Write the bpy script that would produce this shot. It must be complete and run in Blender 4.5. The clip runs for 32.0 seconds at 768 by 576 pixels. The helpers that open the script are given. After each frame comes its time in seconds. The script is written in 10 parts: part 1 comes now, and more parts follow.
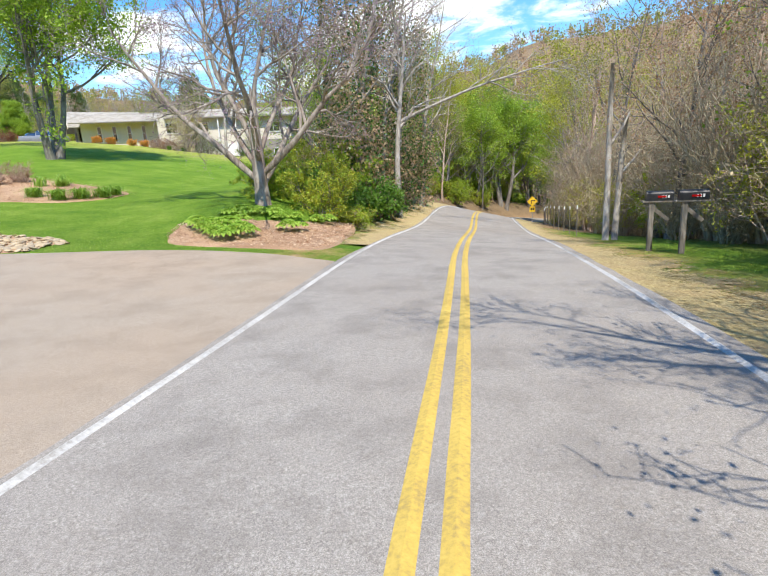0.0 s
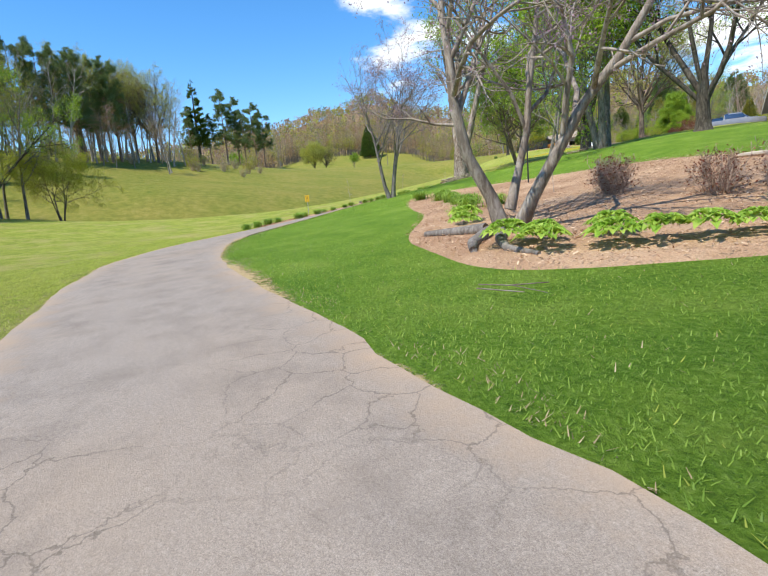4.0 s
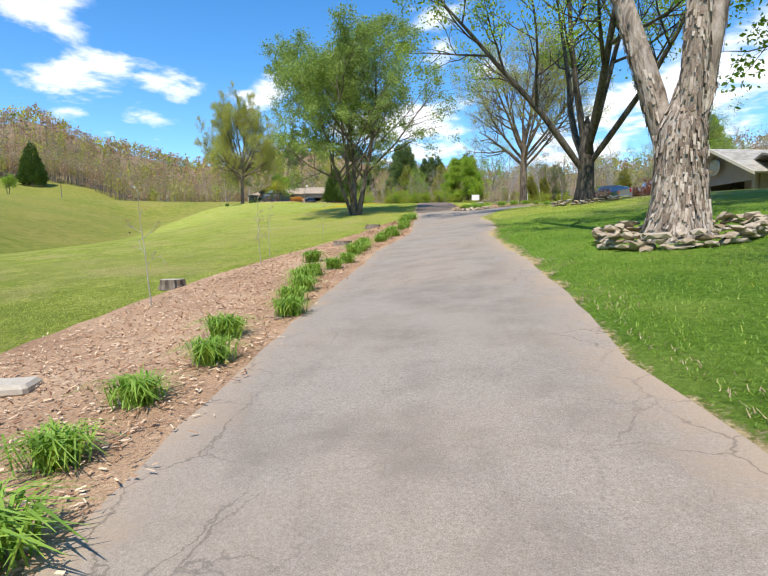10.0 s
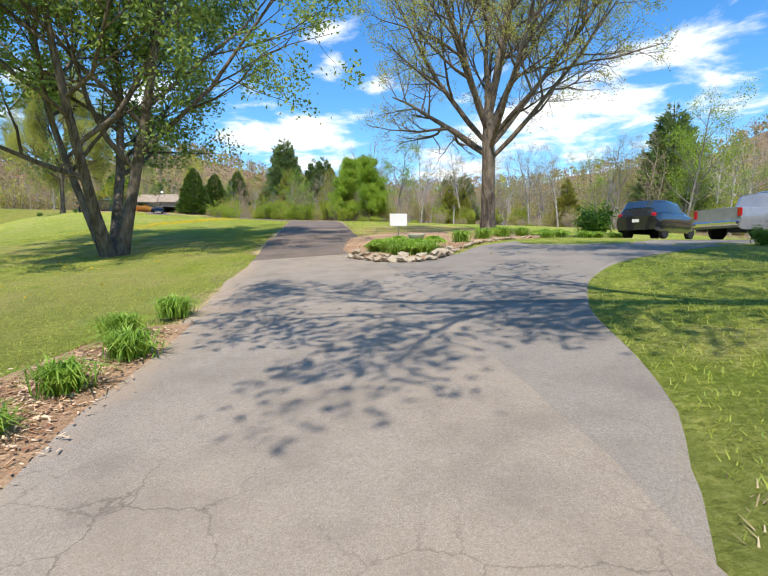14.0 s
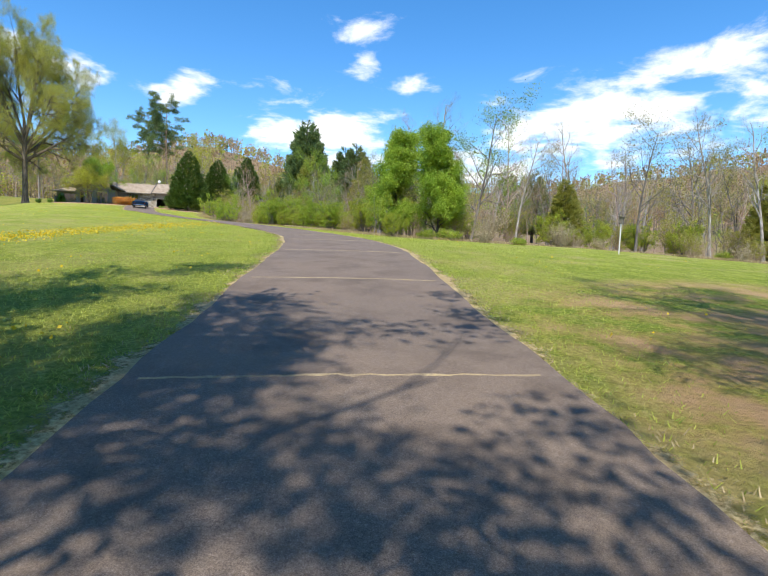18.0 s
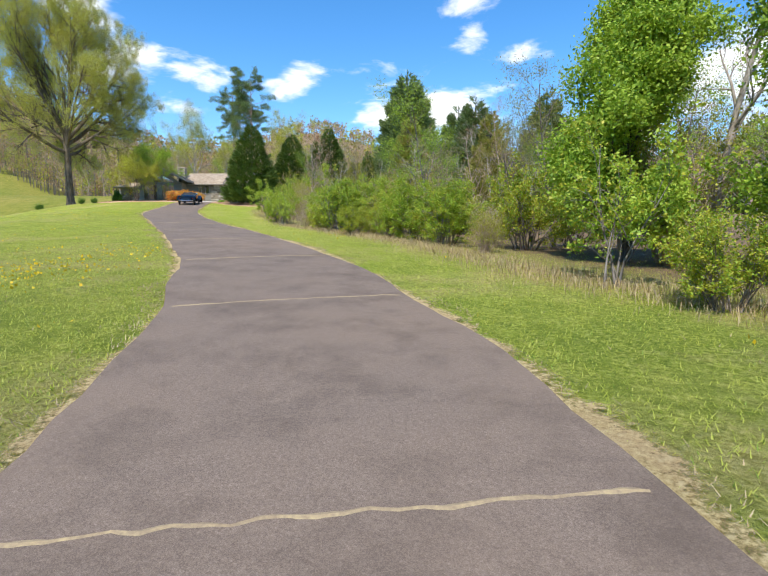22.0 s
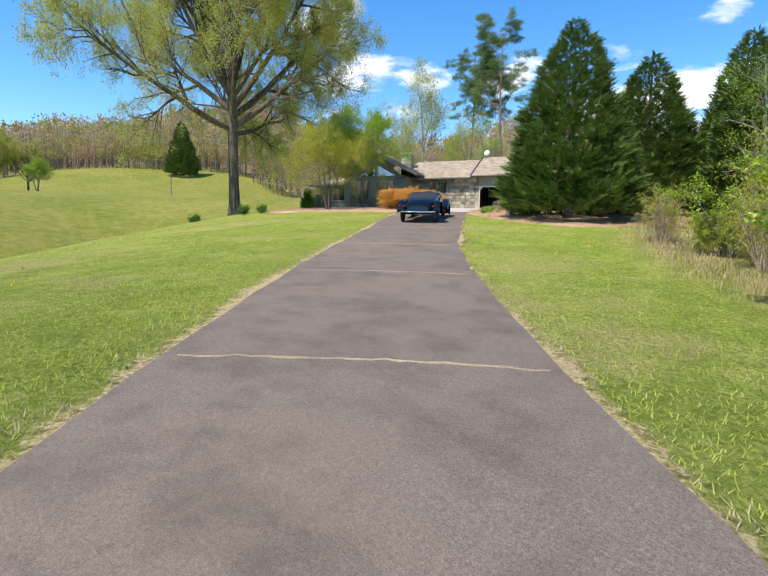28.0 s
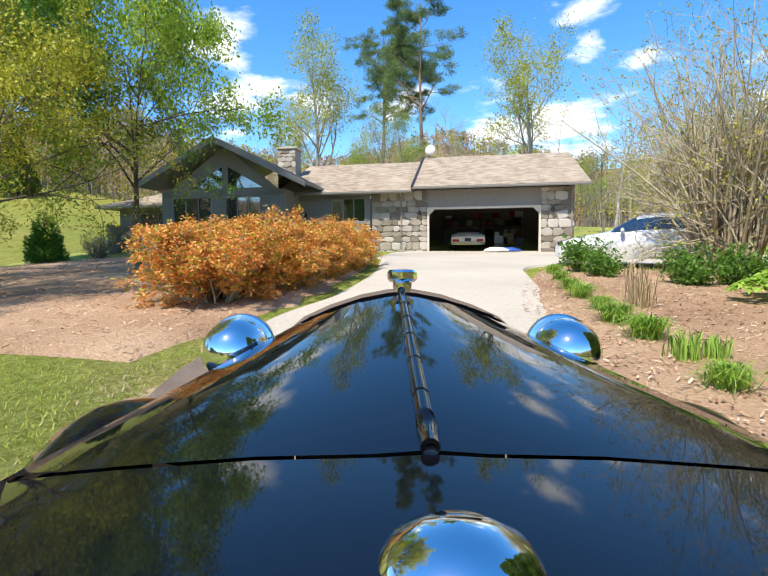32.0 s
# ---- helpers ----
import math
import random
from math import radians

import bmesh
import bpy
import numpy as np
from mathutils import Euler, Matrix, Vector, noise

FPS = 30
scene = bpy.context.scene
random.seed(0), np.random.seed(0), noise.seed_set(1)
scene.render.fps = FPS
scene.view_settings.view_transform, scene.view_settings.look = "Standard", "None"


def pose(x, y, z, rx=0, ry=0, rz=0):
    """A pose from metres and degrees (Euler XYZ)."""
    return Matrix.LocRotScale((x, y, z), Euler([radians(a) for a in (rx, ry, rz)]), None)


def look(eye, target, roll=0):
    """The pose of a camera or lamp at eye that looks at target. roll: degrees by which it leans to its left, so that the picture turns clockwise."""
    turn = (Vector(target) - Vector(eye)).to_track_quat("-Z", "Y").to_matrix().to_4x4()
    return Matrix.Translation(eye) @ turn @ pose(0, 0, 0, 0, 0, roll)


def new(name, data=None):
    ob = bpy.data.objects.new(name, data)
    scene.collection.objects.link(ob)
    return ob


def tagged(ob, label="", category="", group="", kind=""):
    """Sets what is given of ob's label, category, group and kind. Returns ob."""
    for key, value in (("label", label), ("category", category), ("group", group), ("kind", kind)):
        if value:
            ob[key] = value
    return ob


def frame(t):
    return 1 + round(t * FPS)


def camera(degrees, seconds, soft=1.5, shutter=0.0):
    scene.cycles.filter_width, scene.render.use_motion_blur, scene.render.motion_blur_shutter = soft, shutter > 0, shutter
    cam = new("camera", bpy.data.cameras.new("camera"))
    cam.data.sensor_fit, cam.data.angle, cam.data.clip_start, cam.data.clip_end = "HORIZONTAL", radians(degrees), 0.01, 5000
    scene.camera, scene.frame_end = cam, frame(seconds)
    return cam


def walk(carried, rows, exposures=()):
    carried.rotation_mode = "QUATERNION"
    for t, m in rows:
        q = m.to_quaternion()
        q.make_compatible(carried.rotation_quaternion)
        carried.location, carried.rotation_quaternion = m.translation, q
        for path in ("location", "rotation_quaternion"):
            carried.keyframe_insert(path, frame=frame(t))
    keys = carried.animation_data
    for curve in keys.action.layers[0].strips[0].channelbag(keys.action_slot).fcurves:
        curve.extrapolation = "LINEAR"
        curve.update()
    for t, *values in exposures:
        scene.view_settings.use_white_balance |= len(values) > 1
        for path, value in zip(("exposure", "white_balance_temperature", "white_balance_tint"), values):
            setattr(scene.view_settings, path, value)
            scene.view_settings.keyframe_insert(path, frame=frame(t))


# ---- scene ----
cam = camera(73.9, 32.0, soft=1.3)
PATH = [
    (0.0, -0.000, 0.000, 1.550, 76.59, 3.20, -0.08),
    (0.5, -0.776, 2.027, 1.476, 76.85, 3.52, 5.95),
    (1.0, -1.804, 3.893, 1.414, 77.36, 4.31, 13.28),
    (1.5, -3.156, 5.531, 1.416, 78.07, 5.21, 21.30),
    (2.0, -4.798, 6.862, 1.469, 78.93, 5.42, 29.70),
    (2.5, -6.755, 7.928, 1.572, 79.71, 5.43, 38.41),
    (3.0, -8.897, 8.699, 1.682, 80.40, 5.27, 46.75),
    (3.5, -11.187, 9.144, 1.813, 80.84, 5.20, 54.36),
    (4.0, -13.542, 9.454, 1.933, 81.09, 5.00, 60.52),
    (4.5, -16.081, 9.655, 2.060, 81.19, 4.91, 66.12),
    (6.5, -27.427, 10.504, 2.403, 81.46, 3.19, 78.72),
    (7.0, -30.332, 11.042, 2.479, 81.37, 2.96, 75.86),
    (7.5, -33.141, 11.883, 2.547, 81.71, 2.67, 70.11),
    (8.0, -35.764, 13.092, 2.644, 82.21, 2.40, 62.04),
    (8.5, -38.197, 14.731, 2.754, 82.19, 1.82, 52.75),
    (9.0, -40.328, 16.737, 2.901, 82.94, 0.74, 43.65),
    (9.5, -42.086, 19.038, 3.081, 84.06, 0.29, 34.45),
    (10.0, -43.573, 21.605, 3.364, 85.35, 0.53, 26.68),
    (10.5, -44.834, 24.358, 3.715, 85.59, 1.09, 22.28),
    (11.0, -45.947, 27.253, 4.061, 85.97, 1.54, 19.33),
    (11.5, -47.021, 30.193, 4.375, 85.78, 1.55, 17.87),
    (12.0, -48.086, 33.097, 4.656, 85.90, 1.30, 16.87),
    (12.5, -49.122, 36.043, 4.944, 85.86, 0.84, 15.65),
    (13.0, -50.009, 39.053, 5.279, 86.01, 0.60, 14.32),
    (13.5, -50.790, 42.058, 5.615, 86.21, 0.58, 13.46),
    (14.0, -51.711, 45.003, 5.977, 86.53, 0.38, 14.74),
    (14.5, -52.850, 47.834, 6.319, 86.08, -0.11, 18.25),
    (16.5, -57.488, 59.013, 7.525, 85.36, -2.63, 22.17),
    (17.0, -58.649, 61.686, 7.848, 85.87, -1.71, 19.62),
    (17.5, -59.745, 64.332, 8.171, 86.39, -1.25, 18.33),
    (18.0, -60.832, 66.965, 8.489, 86.52, -1.95, 17.54),
    (18.5, -61.887, 69.609, 8.810, 87.12, -2.20, 16.82),
    (19.0, -62.892, 72.263, 9.139, 86.77, -2.28, 16.62),
    (19.5, -63.923, 74.851, 9.467, 86.46, -2.19, 17.14),
    (20.0, -64.967, 77.470, 9.784, 86.28, -1.95, 17.89),
    (20.5, -66.086, 80.158, 10.082, 85.69, -1.56, 19.21),
    (21.0, -67.392, 82.865, 10.364, 85.16, -1.12, 22.26),
    (21.5, -68.840, 85.565, 10.622, 84.66, -0.51, 25.86),
    (22.0, -70.379, 88.165, 10.830, 84.15, 0.17, 29.68),
    (22.5, -72.112, 90.508, 11.003, 84.15, 0.40, 32.17),
    (23.0, -74.008, 92.715, 11.193, 84.24, 0.24, 34.42),
    (23.5, -76.081, 94.834, 11.431, 84.26, 0.16, 37.15),
    (24.0, -78.321, 96.810, 11.702, 84.33, -0.13, 40.71),
    (24.5, -80.691, 98.658, 11.962, 84.34, -0.54, 44.96),
    (25.0, -83.128, 100.389, 12.193, 84.31, -1.11, 48.82),
    (25.5, -85.579, 102.051, 12.406, 84.26, -1.79, 51.68),
    (26.0, -88.053, 103.694, 12.625, 84.33, -2.04, 53.42),
    (26.5, -90.547, 105.348, 12.839, 84.19, -1.75, 54.16),
    (28.5, -100.823, 112.020, 13.902, 83.64, -0.12, 51.61),
    (29.0, -103.284, 113.848, 14.114, 83.83, 0.23, 49.86),
    (29.5, -105.677, 115.768, 14.333, 84.08, 0.08, 48.19),
    (30.0, -108.031, 117.788, 14.571, 84.73, 0.00, 45.93),
    (30.5, -110.223, 119.932, 14.833, 85.78, 0.77, 43.53),
    (31.0, -112.323, 122.025, 15.151, 85.92, 0.76, 43.00),
    (31.5, -114.288, 124.088, 15.487, 86.03, 0.73, 42.40),
    (32.0, -116.187, 126.133, 15.801, 86.14, 0.40, 41.59),
]
walk(cam, [(r[0], pose(*r[1:])) for r in PATH], exposures=((0.0, 0.60), (1.2, 0.54), (2.4, 0.40), (29.0, 0.46), (32.0, 0.64)))

# ---------------------------------------------------------------- light
SUN_AZ = (0.15, -0.989)          # horizontal direction from the place towards the sun
SUN_EL = 57.0
CLOUDS = [(-0.812, 0.519, 0.267, 0.15), (-0.733, 0.621, 0.276, 0.10), (-0.765, 0.603, 0.226, 0.10), (-0.804, 0.478, 0.353, 0.13), (-0.623, 0.736, 0.264, 0.09), (-0.465, 0.859, 0.217, 0.13),
          (-0.372, 0.903, 0.215, 0.18), (0.058, 0.972, 0.229, 0.30), (0.174, 0.951, 0.256, 0.30), (0.260, 0.916, 0.305, 0.22), (-0.331, 0.859, 0.391, 0.11), (-0.323, 0.880, 0.348, 0.08),
          (-0.237, 0.917, 0.320, 0.08), (-0.487, 0.834, 0.259, 0.11), (-0.361, 0.900, 0.244, 0.16), (-0.029, 0.975, 0.221, 0.22), (0.157, 0.939, 0.307, 0.20), (-0.605, 0.743, 0.285, 0.09),
          (-0.782, 0.494, 0.379, 0.11), (-0.777, 0.560, 0.286, 0.09), (-0.116, 0.979, 0.169, 0.20), (-0.400, 0.887, 0.228, 0.20)]
world = bpy.data.worlds.new("sky")
scene.world = world
world.use_nodes = True


def build_sky():
    nt = world.node_tree
    nt.nodes.clear()
    N, L = nt.nodes.new, nt.links.new
    out, bg = N("ShaderNodeOutputWorld"), N("ShaderNodeBackground")
    sky = N("ShaderNodeTexSky")
    sky.sky_type = "NISHITA"
    sky.sun_disc = False
    sky.sun_elevation = radians(SUN_EL)
    sky.sun_rotation = math.atan2(SUN_AZ[0], SUN_AZ[1])
    sky.air_density, sky.dust_density, sky.ozone_density = 1.0, 0.25, 2.2
    sky.altitude = 700
    bg.inputs["Strength"].default_value = 0.13
    co = N("ShaderNodeTexCoord")
    sep = N("ShaderNodeSeparateXYZ")
    L(co.outputs["Generated"], sep.inputs[0])
    # clouds lie on a flat layer: direction divided by its height
    up = N("ShaderNodeMath"); up.operation = "MAXIMUM"; up.inputs[1].default_value = 0.02
    L(sep.outputs["Z"], up.inputs[0])
    addz = N("ShaderNodeMath"); addz.operation = "ADD"; addz.inputs[1].default_value = 0.12
    L(up.outputs[0], addz.inputs[0])
    dv = N("ShaderNodeVectorMath"); dv.operation = "DIVIDE"
    L(co.outputs["Generated"], dv.inputs[0])
    cmb = N("ShaderNodeCombineXYZ")
    for k in range(3):
        L(addz.outputs[0], cmb.inputs[k])
    L(cmb.outputs[0], dv.inputs[1])
    mp = N("ShaderNodeMapping")
    mp.inputs["Location"].default_value = (3.1, 1.7, 0.0)
    mp.inputs["Scale"].default_value = (1.0, 1.0, 0.35)
    L(dv.outputs[0], mp.inputs[0])
    n1 = N("ShaderNodeTexNoise")
    n1.inputs["Scale"].default_value, n1.inputs["Detail"].default_value, n1.inputs["Roughness"].default_value = 3.2, 9.0, 0.6
    n1.inputs["Distortion"].default_value = 0.25
    L(mp.outputs[0], n1.inputs["Vector"])
    # where the small cumulus heaps stand
    last = None
    for x, y, z, r in CLOUDS:
        df = N("ShaderNodeVectorMath"); df.operation = "SUBTRACT"; df.inputs[1].default_value = (x, y, z)
        L(co.outputs["Generated"], df.inputs[0])
        sc = N("ShaderNodeVectorMath"); sc.operation = "MULTIPLY"; sc.inputs[1].default_value = (1, 1, 1.8)
        L(df.outputs[0], sc.inputs[0])
        ln = N("ShaderNodeVectorMath"); ln.operation = "LENGTH"
        L(sc.outputs[0], ln.inputs[0])
        br = N("ShaderNodeMapRange"); br.inputs[1].default_value, br.inputs[2].default_value, br.inputs[3].default_value, br.inputs[4].default_value = 0.0, r, 0.33, -0.05
        L(ln.outputs["Value"], br.inputs[0])
        if last is None:
            last = br
        else:
            mxx = N("ShaderNodeMath"); mxx.operation = "MAXIMUM"
            L(last.outputs[0], mxx.inputs[0]); L(br.outputs[0], mxx.inputs[1])
            last = mxx
    ad = N("ShaderNodeMath"); ad.operation = "ADD"
    L(n1.outputs["Fac"], ad.inputs[0]); L(last.outputs[0], ad.inputs[1])
    rm = N("ShaderNodeMapRange"); rm.interpolation_type = "SMOOTHSTEP"
    rm.inputs[1].default_value, rm.inputs[2].default_value = 0.62, 0.86
    L(ad.outputs[0], rm.inputs[0])
    mx = N("ShaderNodeMix"); mx.data_type = "RGBA"
    # the clear sky, a little deeper in colour
    hs = N("ShaderNodeHueSaturation"); hs.inputs["Saturation"].default_value = 1.32; hs.inputs["Value"].default_value = 1.45
    L(sky.outputs[0], hs.inputs["Color"])
    L(rm.outputs[0], mx.inputs[0]); L(hs.outputs[0], mx.inputs[6])
    mx.inputs[7].default_value = (7.6, 7.75, 8.0, 1)
    L(mx.outputs[2], bg.inputs["Color"])
    L(bg.outputs[0], out.inputs[0])


build_sky()
sun = new("sun", bpy.data.lights.new("sun", "SUN"))
sun.data.energy, sun.data.angle, sun.data.color = 4.3, radians(0.53), (1.0, 0.94, 0.84)
_se = radians(SUN_EL)
sun.matrix_world = look((0, 0, 60), (-SUN_AZ[0] * math.cos(_se), -SUN_AZ[1] * math.cos(_se), 60 - math.sin(_se)))

# ---------------------------------------------------------------- materials
def mat(name, base, rough=0.8, metal=0.0, spec=0.5):
    m = bpy.data.materials.new(name)
    m.use_nodes = True
    b = m.node_tree.nodes["Principled BSDF"]
    b.inputs["Base Color"].default_value = (*base, 1)
    b.inputs["Roughness"].default_value = rough
    b.inputs["Metallic"].default_value = metal
    b.inputs["Specular IOR Level"].default_value = spec
    return m, m.node_tree, b


def noise_node(nt, scale, detail=6.0, rough=0.6, vec=None, dist=0.0):
    n = nt.nodes.new("ShaderNodeTexNoise")
    n.inputs["Scale"].default_value, n.inputs["Detail"].default_value = scale, detail
    n.inputs["Roughness"].default_value, n.inputs["Distortion"].default_value = rough, dist
    if vec is not None:
        nt.links.new(vec, n.inputs["Vector"])
    return n


def ramp(nt, fac, stops):
    r = nt.nodes.new("ShaderNodeValToRGB")
    while len(r.color_ramp.elements) < len(stops):
        r.color_ramp.elements.new(0.5)
    for e, (p, c) in zip(r.color_ramp.elements, stops):
        e.position, e.color = p, (*c, 1) if len(c) == 3 else c
    nt.links.new(fac, r.inputs[0])
    return r.outputs[0]


def mixc(nt, fac, a, b, mode="MIX"):
    m = nt.nodes.new("ShaderNodeMix")
    m.data_type, m.blend_type = "RGBA", mode
    for sock, v in ((m.inputs[0], fac), (m.inputs[6], a), (m.inputs[7], b)):
        if isinstance(v, (int, float)):
            sock.default_value = v
        elif isinstance(v, tuple):
            sock.default_value = (*v, 1)
        else:
            nt.links.new(v, sock)
    return m.outputs[2]


def bump(nt, b, height, strength=0.5, dist=0.02):
    n = nt.nodes.new("ShaderNodeBump")
    n.inputs["Strength"].default_value, n.inputs["Distance"].default_value = strength, dist
    nt.links.new(height, n.inputs["Height"])
    nt.links.new(n.outputs[0], b.inputs["Normal"])


def pos(nt):
    return nt.nodes.new("ShaderNodeNewGeometry").outputs["Position"]


def objco(nt):
    return nt.nodes.new("ShaderNodeTexCoord").outputs["Object"]


def two_scale(name, stops, big=0.4, fine=14.0, rough=0.85, bmp=0.4, bdist=0.01, metal=0.0, spec=0.4, obj=False, island=0.0, objrand=0.0):
    """A surface whose colour wanders at two scales, with fine relief."""
    m, nt, b = mat(name, stops[0][1], rough, metal, spec)
    v = objco(nt) if obj else pos(nt)
    a, c = noise_node(nt, big, 4, 0.55, v), noise_node(nt, fine, 7, 0.65, v)
    k = nt.nodes.new("ShaderNodeMath"); k.operation = "MULTIPLY_ADD"
    k.inputs[1].default_value = 0.55
    nt.links.new(c.outputs["Fac"], k.inputs[0])
    h = nt.nodes.new("ShaderNodeMath"); h.operation = "MULTIPLY"; h.inputs[1].default_value = 0.45
    nt.links.new(a.outputs["Fac"], h.inputs[0]); nt.links.new(h.outputs[0], k.inputs[2])
    fac = k.outputs[0]
    for on, node, sock in ((island, "ShaderNodeNewGeometry", "Random Per Island"), (objrand, "ShaderNodeObjectInfo", "Random")):
        if on:
            g = nt.nodes.new(node)
            q = nt.nodes.new("ShaderNodeMath"); q.operation = "MULTIPLY_ADD"; q.inputs[1].default_value = on
            nt.links.new(g.outputs[sock], q.inputs[0])
            s = nt.nodes.new("ShaderNodeMath"); s.operation = "SUBTRACT"; s.inputs[1].default_value = on / 2
            nt.links.new(fac, s.inputs[0]); nt.links.new(s.outputs[0], q.inputs[2])
            fac = q.outputs[0]
    nt.links.new(ramp(nt, fac, stops), b.inputs["Base Color"])
    if bmp:
        bump(nt, b, c.outputs["Fac"], bmp, bdist)
    return m


def leaf_mat(name, dark, mid, light, trans=0.45, rough=0.55):
    """Thin leaves: each takes its own tint, and some light comes through."""
    m, nt, b = mat(name, mid, rough, 0.0, 0.35)
    g = nt.nodes.new("ShaderNodeNewGeometry")
    col = ramp(nt, g.outputs["Random Per Island"], ((0.05, dark), (0.5, mid), (0.95, light)))
    n = noise_node(nt, 0.35, 3, 0.5, g.outputs["Position"])
    col = mixc(nt, 0.35, col, ramp(nt, n.outputs["Fac"], ((0.3, dark), (0.7, light))))
    nt.links.new(col, b.inputs["Base Color"])
    t = nt.nodes.new("ShaderNodeBsdfTranslucent")
    nt.links.new(col, t.inputs["Color"])
    mx = nt.nodes.new("ShaderNodeMixShader")
    mx.inputs[0].default_value = trans
    nt.links.new(b.outputs[0], mx.inputs[1]); nt.links.new(t.outputs[0], mx.inputs[2])
    nt.links.new(mx.outputs[0], nt.nodes["Material Output"].inputs["Surface"])
    return m


def bark_mat(name, dark, mid, light, stretch=0.25, scale=9.0, bmp=0.9, deep=0.03):
    m, nt, b = mat(name, mid, 0.92, 0, 0.25)
    v = objco(nt)
    mp = nt.nodes.new("ShaderNodeMapping")
    mp.inputs["Scale"].default_value = (1, 1, stretch)
    nt.links.new(v, mp.inputs[0])
    a, c = noise_node(nt, scale, 8, 0.7, mp.outputs[0], 0.6), noise_node(nt, 0.9, 3, 0.5, v)
    col = ramp(nt, a.outputs["Fac"], ((0.40, dark), (0.5, mid), (0.60, light)))
    col = mixc(nt, 0.35, col, ramp(nt, c.outputs["Fac"], ((0.35, dark), (0.65, light))))
    nt.links.new(col, b.inputs["Base Color"])
    bump(nt, b, a.outputs["Fac"], bmp, deep)
    return m


M_LEAF_FRESH = leaf_mat("leaf_fresh", (0.12, 0.24, 0.016), (0.30, 0.46, 0.032), (0.52, 0.64, 0.08), 0.36)
M_LEAF_GREEN = leaf_mat("leaf_green", (0.06, 0.15, 0.018), (0.12, 0.26, 0.028), (0.22, 0.38, 0.055))
M_LEAF_OLIVE = leaf_mat("leaf_olive", (0.19, 0.19, 0.03), (0.34, 0.34, 0.06), (0.48, 0.46, 0.11))
M_LEAF_YELLOW = leaf_mat("leaf_yellow", (0.22, 0.24, 0.016), (0.46, 0.48, 0.035), (0.64, 0.61, 0.08), 0.36)
M_LEAF_RED = leaf_mat("leaf_red", (0.27, 0.135, 0.065), (0.44, 0.25, 0.125), (0.56, 0.38, 0.21))
M_LEAF_BUD = leaf_mat("leaf_bud", (0.36, 0.37, 0.05), (0.50, 0.51, 0.09), (0.64, 0.62, 0.17), 0.55)
M_LEAF_PEACH = leaf_mat("bud_peach", (0.42, 0.27, 0.19), (0.58, 0.41, 0.30), (0.70, 0.54, 0.42), 0.5)
M_LEAF_BROWN = leaf_mat("far_twig", (0.32, 0.21, 0.115), (0.50, 0.35, 0.195), (0.62, 0.48, 0.30))
M_LEAF_PINK = leaf_mat("blossom_pink", (0.30, 0.17, 0.23), (0.44, 0.27, 0.34), (0.56, 0.40, 0.46))
M_LEAF_WHITE = leaf_mat("blossom_white", (0.50, 0.48, 0.38), (0.66, 0.64, 0.54), (0.78, 0.76, 0.70))
M_LEAF_ORANGE = leaf_mat("leaf_orange", (0.60, 0.16, 0.035), (0.82, 0.34, 0.07), (0.86, 0.52, 0.13), 0.3)
M_LEAF_AZALEA = leaf_mat("leaf_azalea", (0.20, 0.045, 0.03), (0.32, 0.10, 0.06), (0.34, 0.20, 0.09))
M_IVY = leaf_mat("leaf_ivy", (0.027, 0.075, 0.018), (0.045, 0.120, 0.027), (0.105, 0.210, 0.045), 0.15, 0.4)
M_FIR = leaf_mat("needle_fir", (0.035, 0.070, 0.012), (0.080, 0.145, 0.022), (0.17, 0.25, 0.042), 0.25, 0.6)
M_PINE = leaf_mat("needle_pine", (0.085, 0.14, 0.045), (0.17, 0.245, 0.075), (0.28, 0.36, 0.125), 0.38, 0.6)
M_LEAF_MID = leaf_mat("leaf_mid", (0.13, 0.21, 0.033), (0.26, 0.37, 0.066), (0.44, 0.53, 0.14), 0.42)
M_LILY = leaf_mat("leaf_lily", (0.15, 0.28, 0.03), (0.28, 0.47, 0.055), (0.46, 0.63, 0.12), 0.4)
M_HOSTA = leaf_mat("leaf_hosta", (0.20, 0.37, 0.035), (0.36, 0.57, 0.065), (0.56, 0.72, 0.14), 0.42)
M_STRAW = leaf_mat("straw", (0.30, 0.22, 0.10), (0.45, 0.34, 0.18), (0.58, 0.47, 0.28), 0.2)
M_BLADE = leaf_mat("grass_blade", (0.36, 0.42, 0.045), (0.50, 0.55, 0.08), (0.64, 0.66, 0.15), 0.5)
M_BLADE_GREEN = leaf_mat("grass_blade_green", (0.11, 0.22, 0.018), (0.23, 0.38, 0.034), (0.42, 0.56, 0.10), 0.45)
M_DANDELION = leaf_mat("petal_yellow", (0.70, 0.45, 0.01), (0.80, 0.58, 0.02), (0.85, 0.66, 0.05), 0.3)
M_BARK_DARK = bark_mat("bark_dark", (0.035, 0.028, 0.022), (0.085, 0.070, 0.055), (0.16, 0.14, 0.115))
M_BARK_GREY = bark_mat("bark_grey", (0.10, 0.085, 0.07), (0.20, 0.175, 0.15), (0.33, 0.30, 0.265))
M_BARK_WARM = bark_mat("bark_warm_grey", (0.14, 0.105, 0.08), (0.31, 0.255, 0.205), (0.47, 0.415, 0.35))
M_BARK_PALE = bark_mat("bark_pale", (0.20, 0.17, 0.14), (0.38, 0.335, 0.28), (0.56, 0.52, 0.46), 0.4, 6.0)
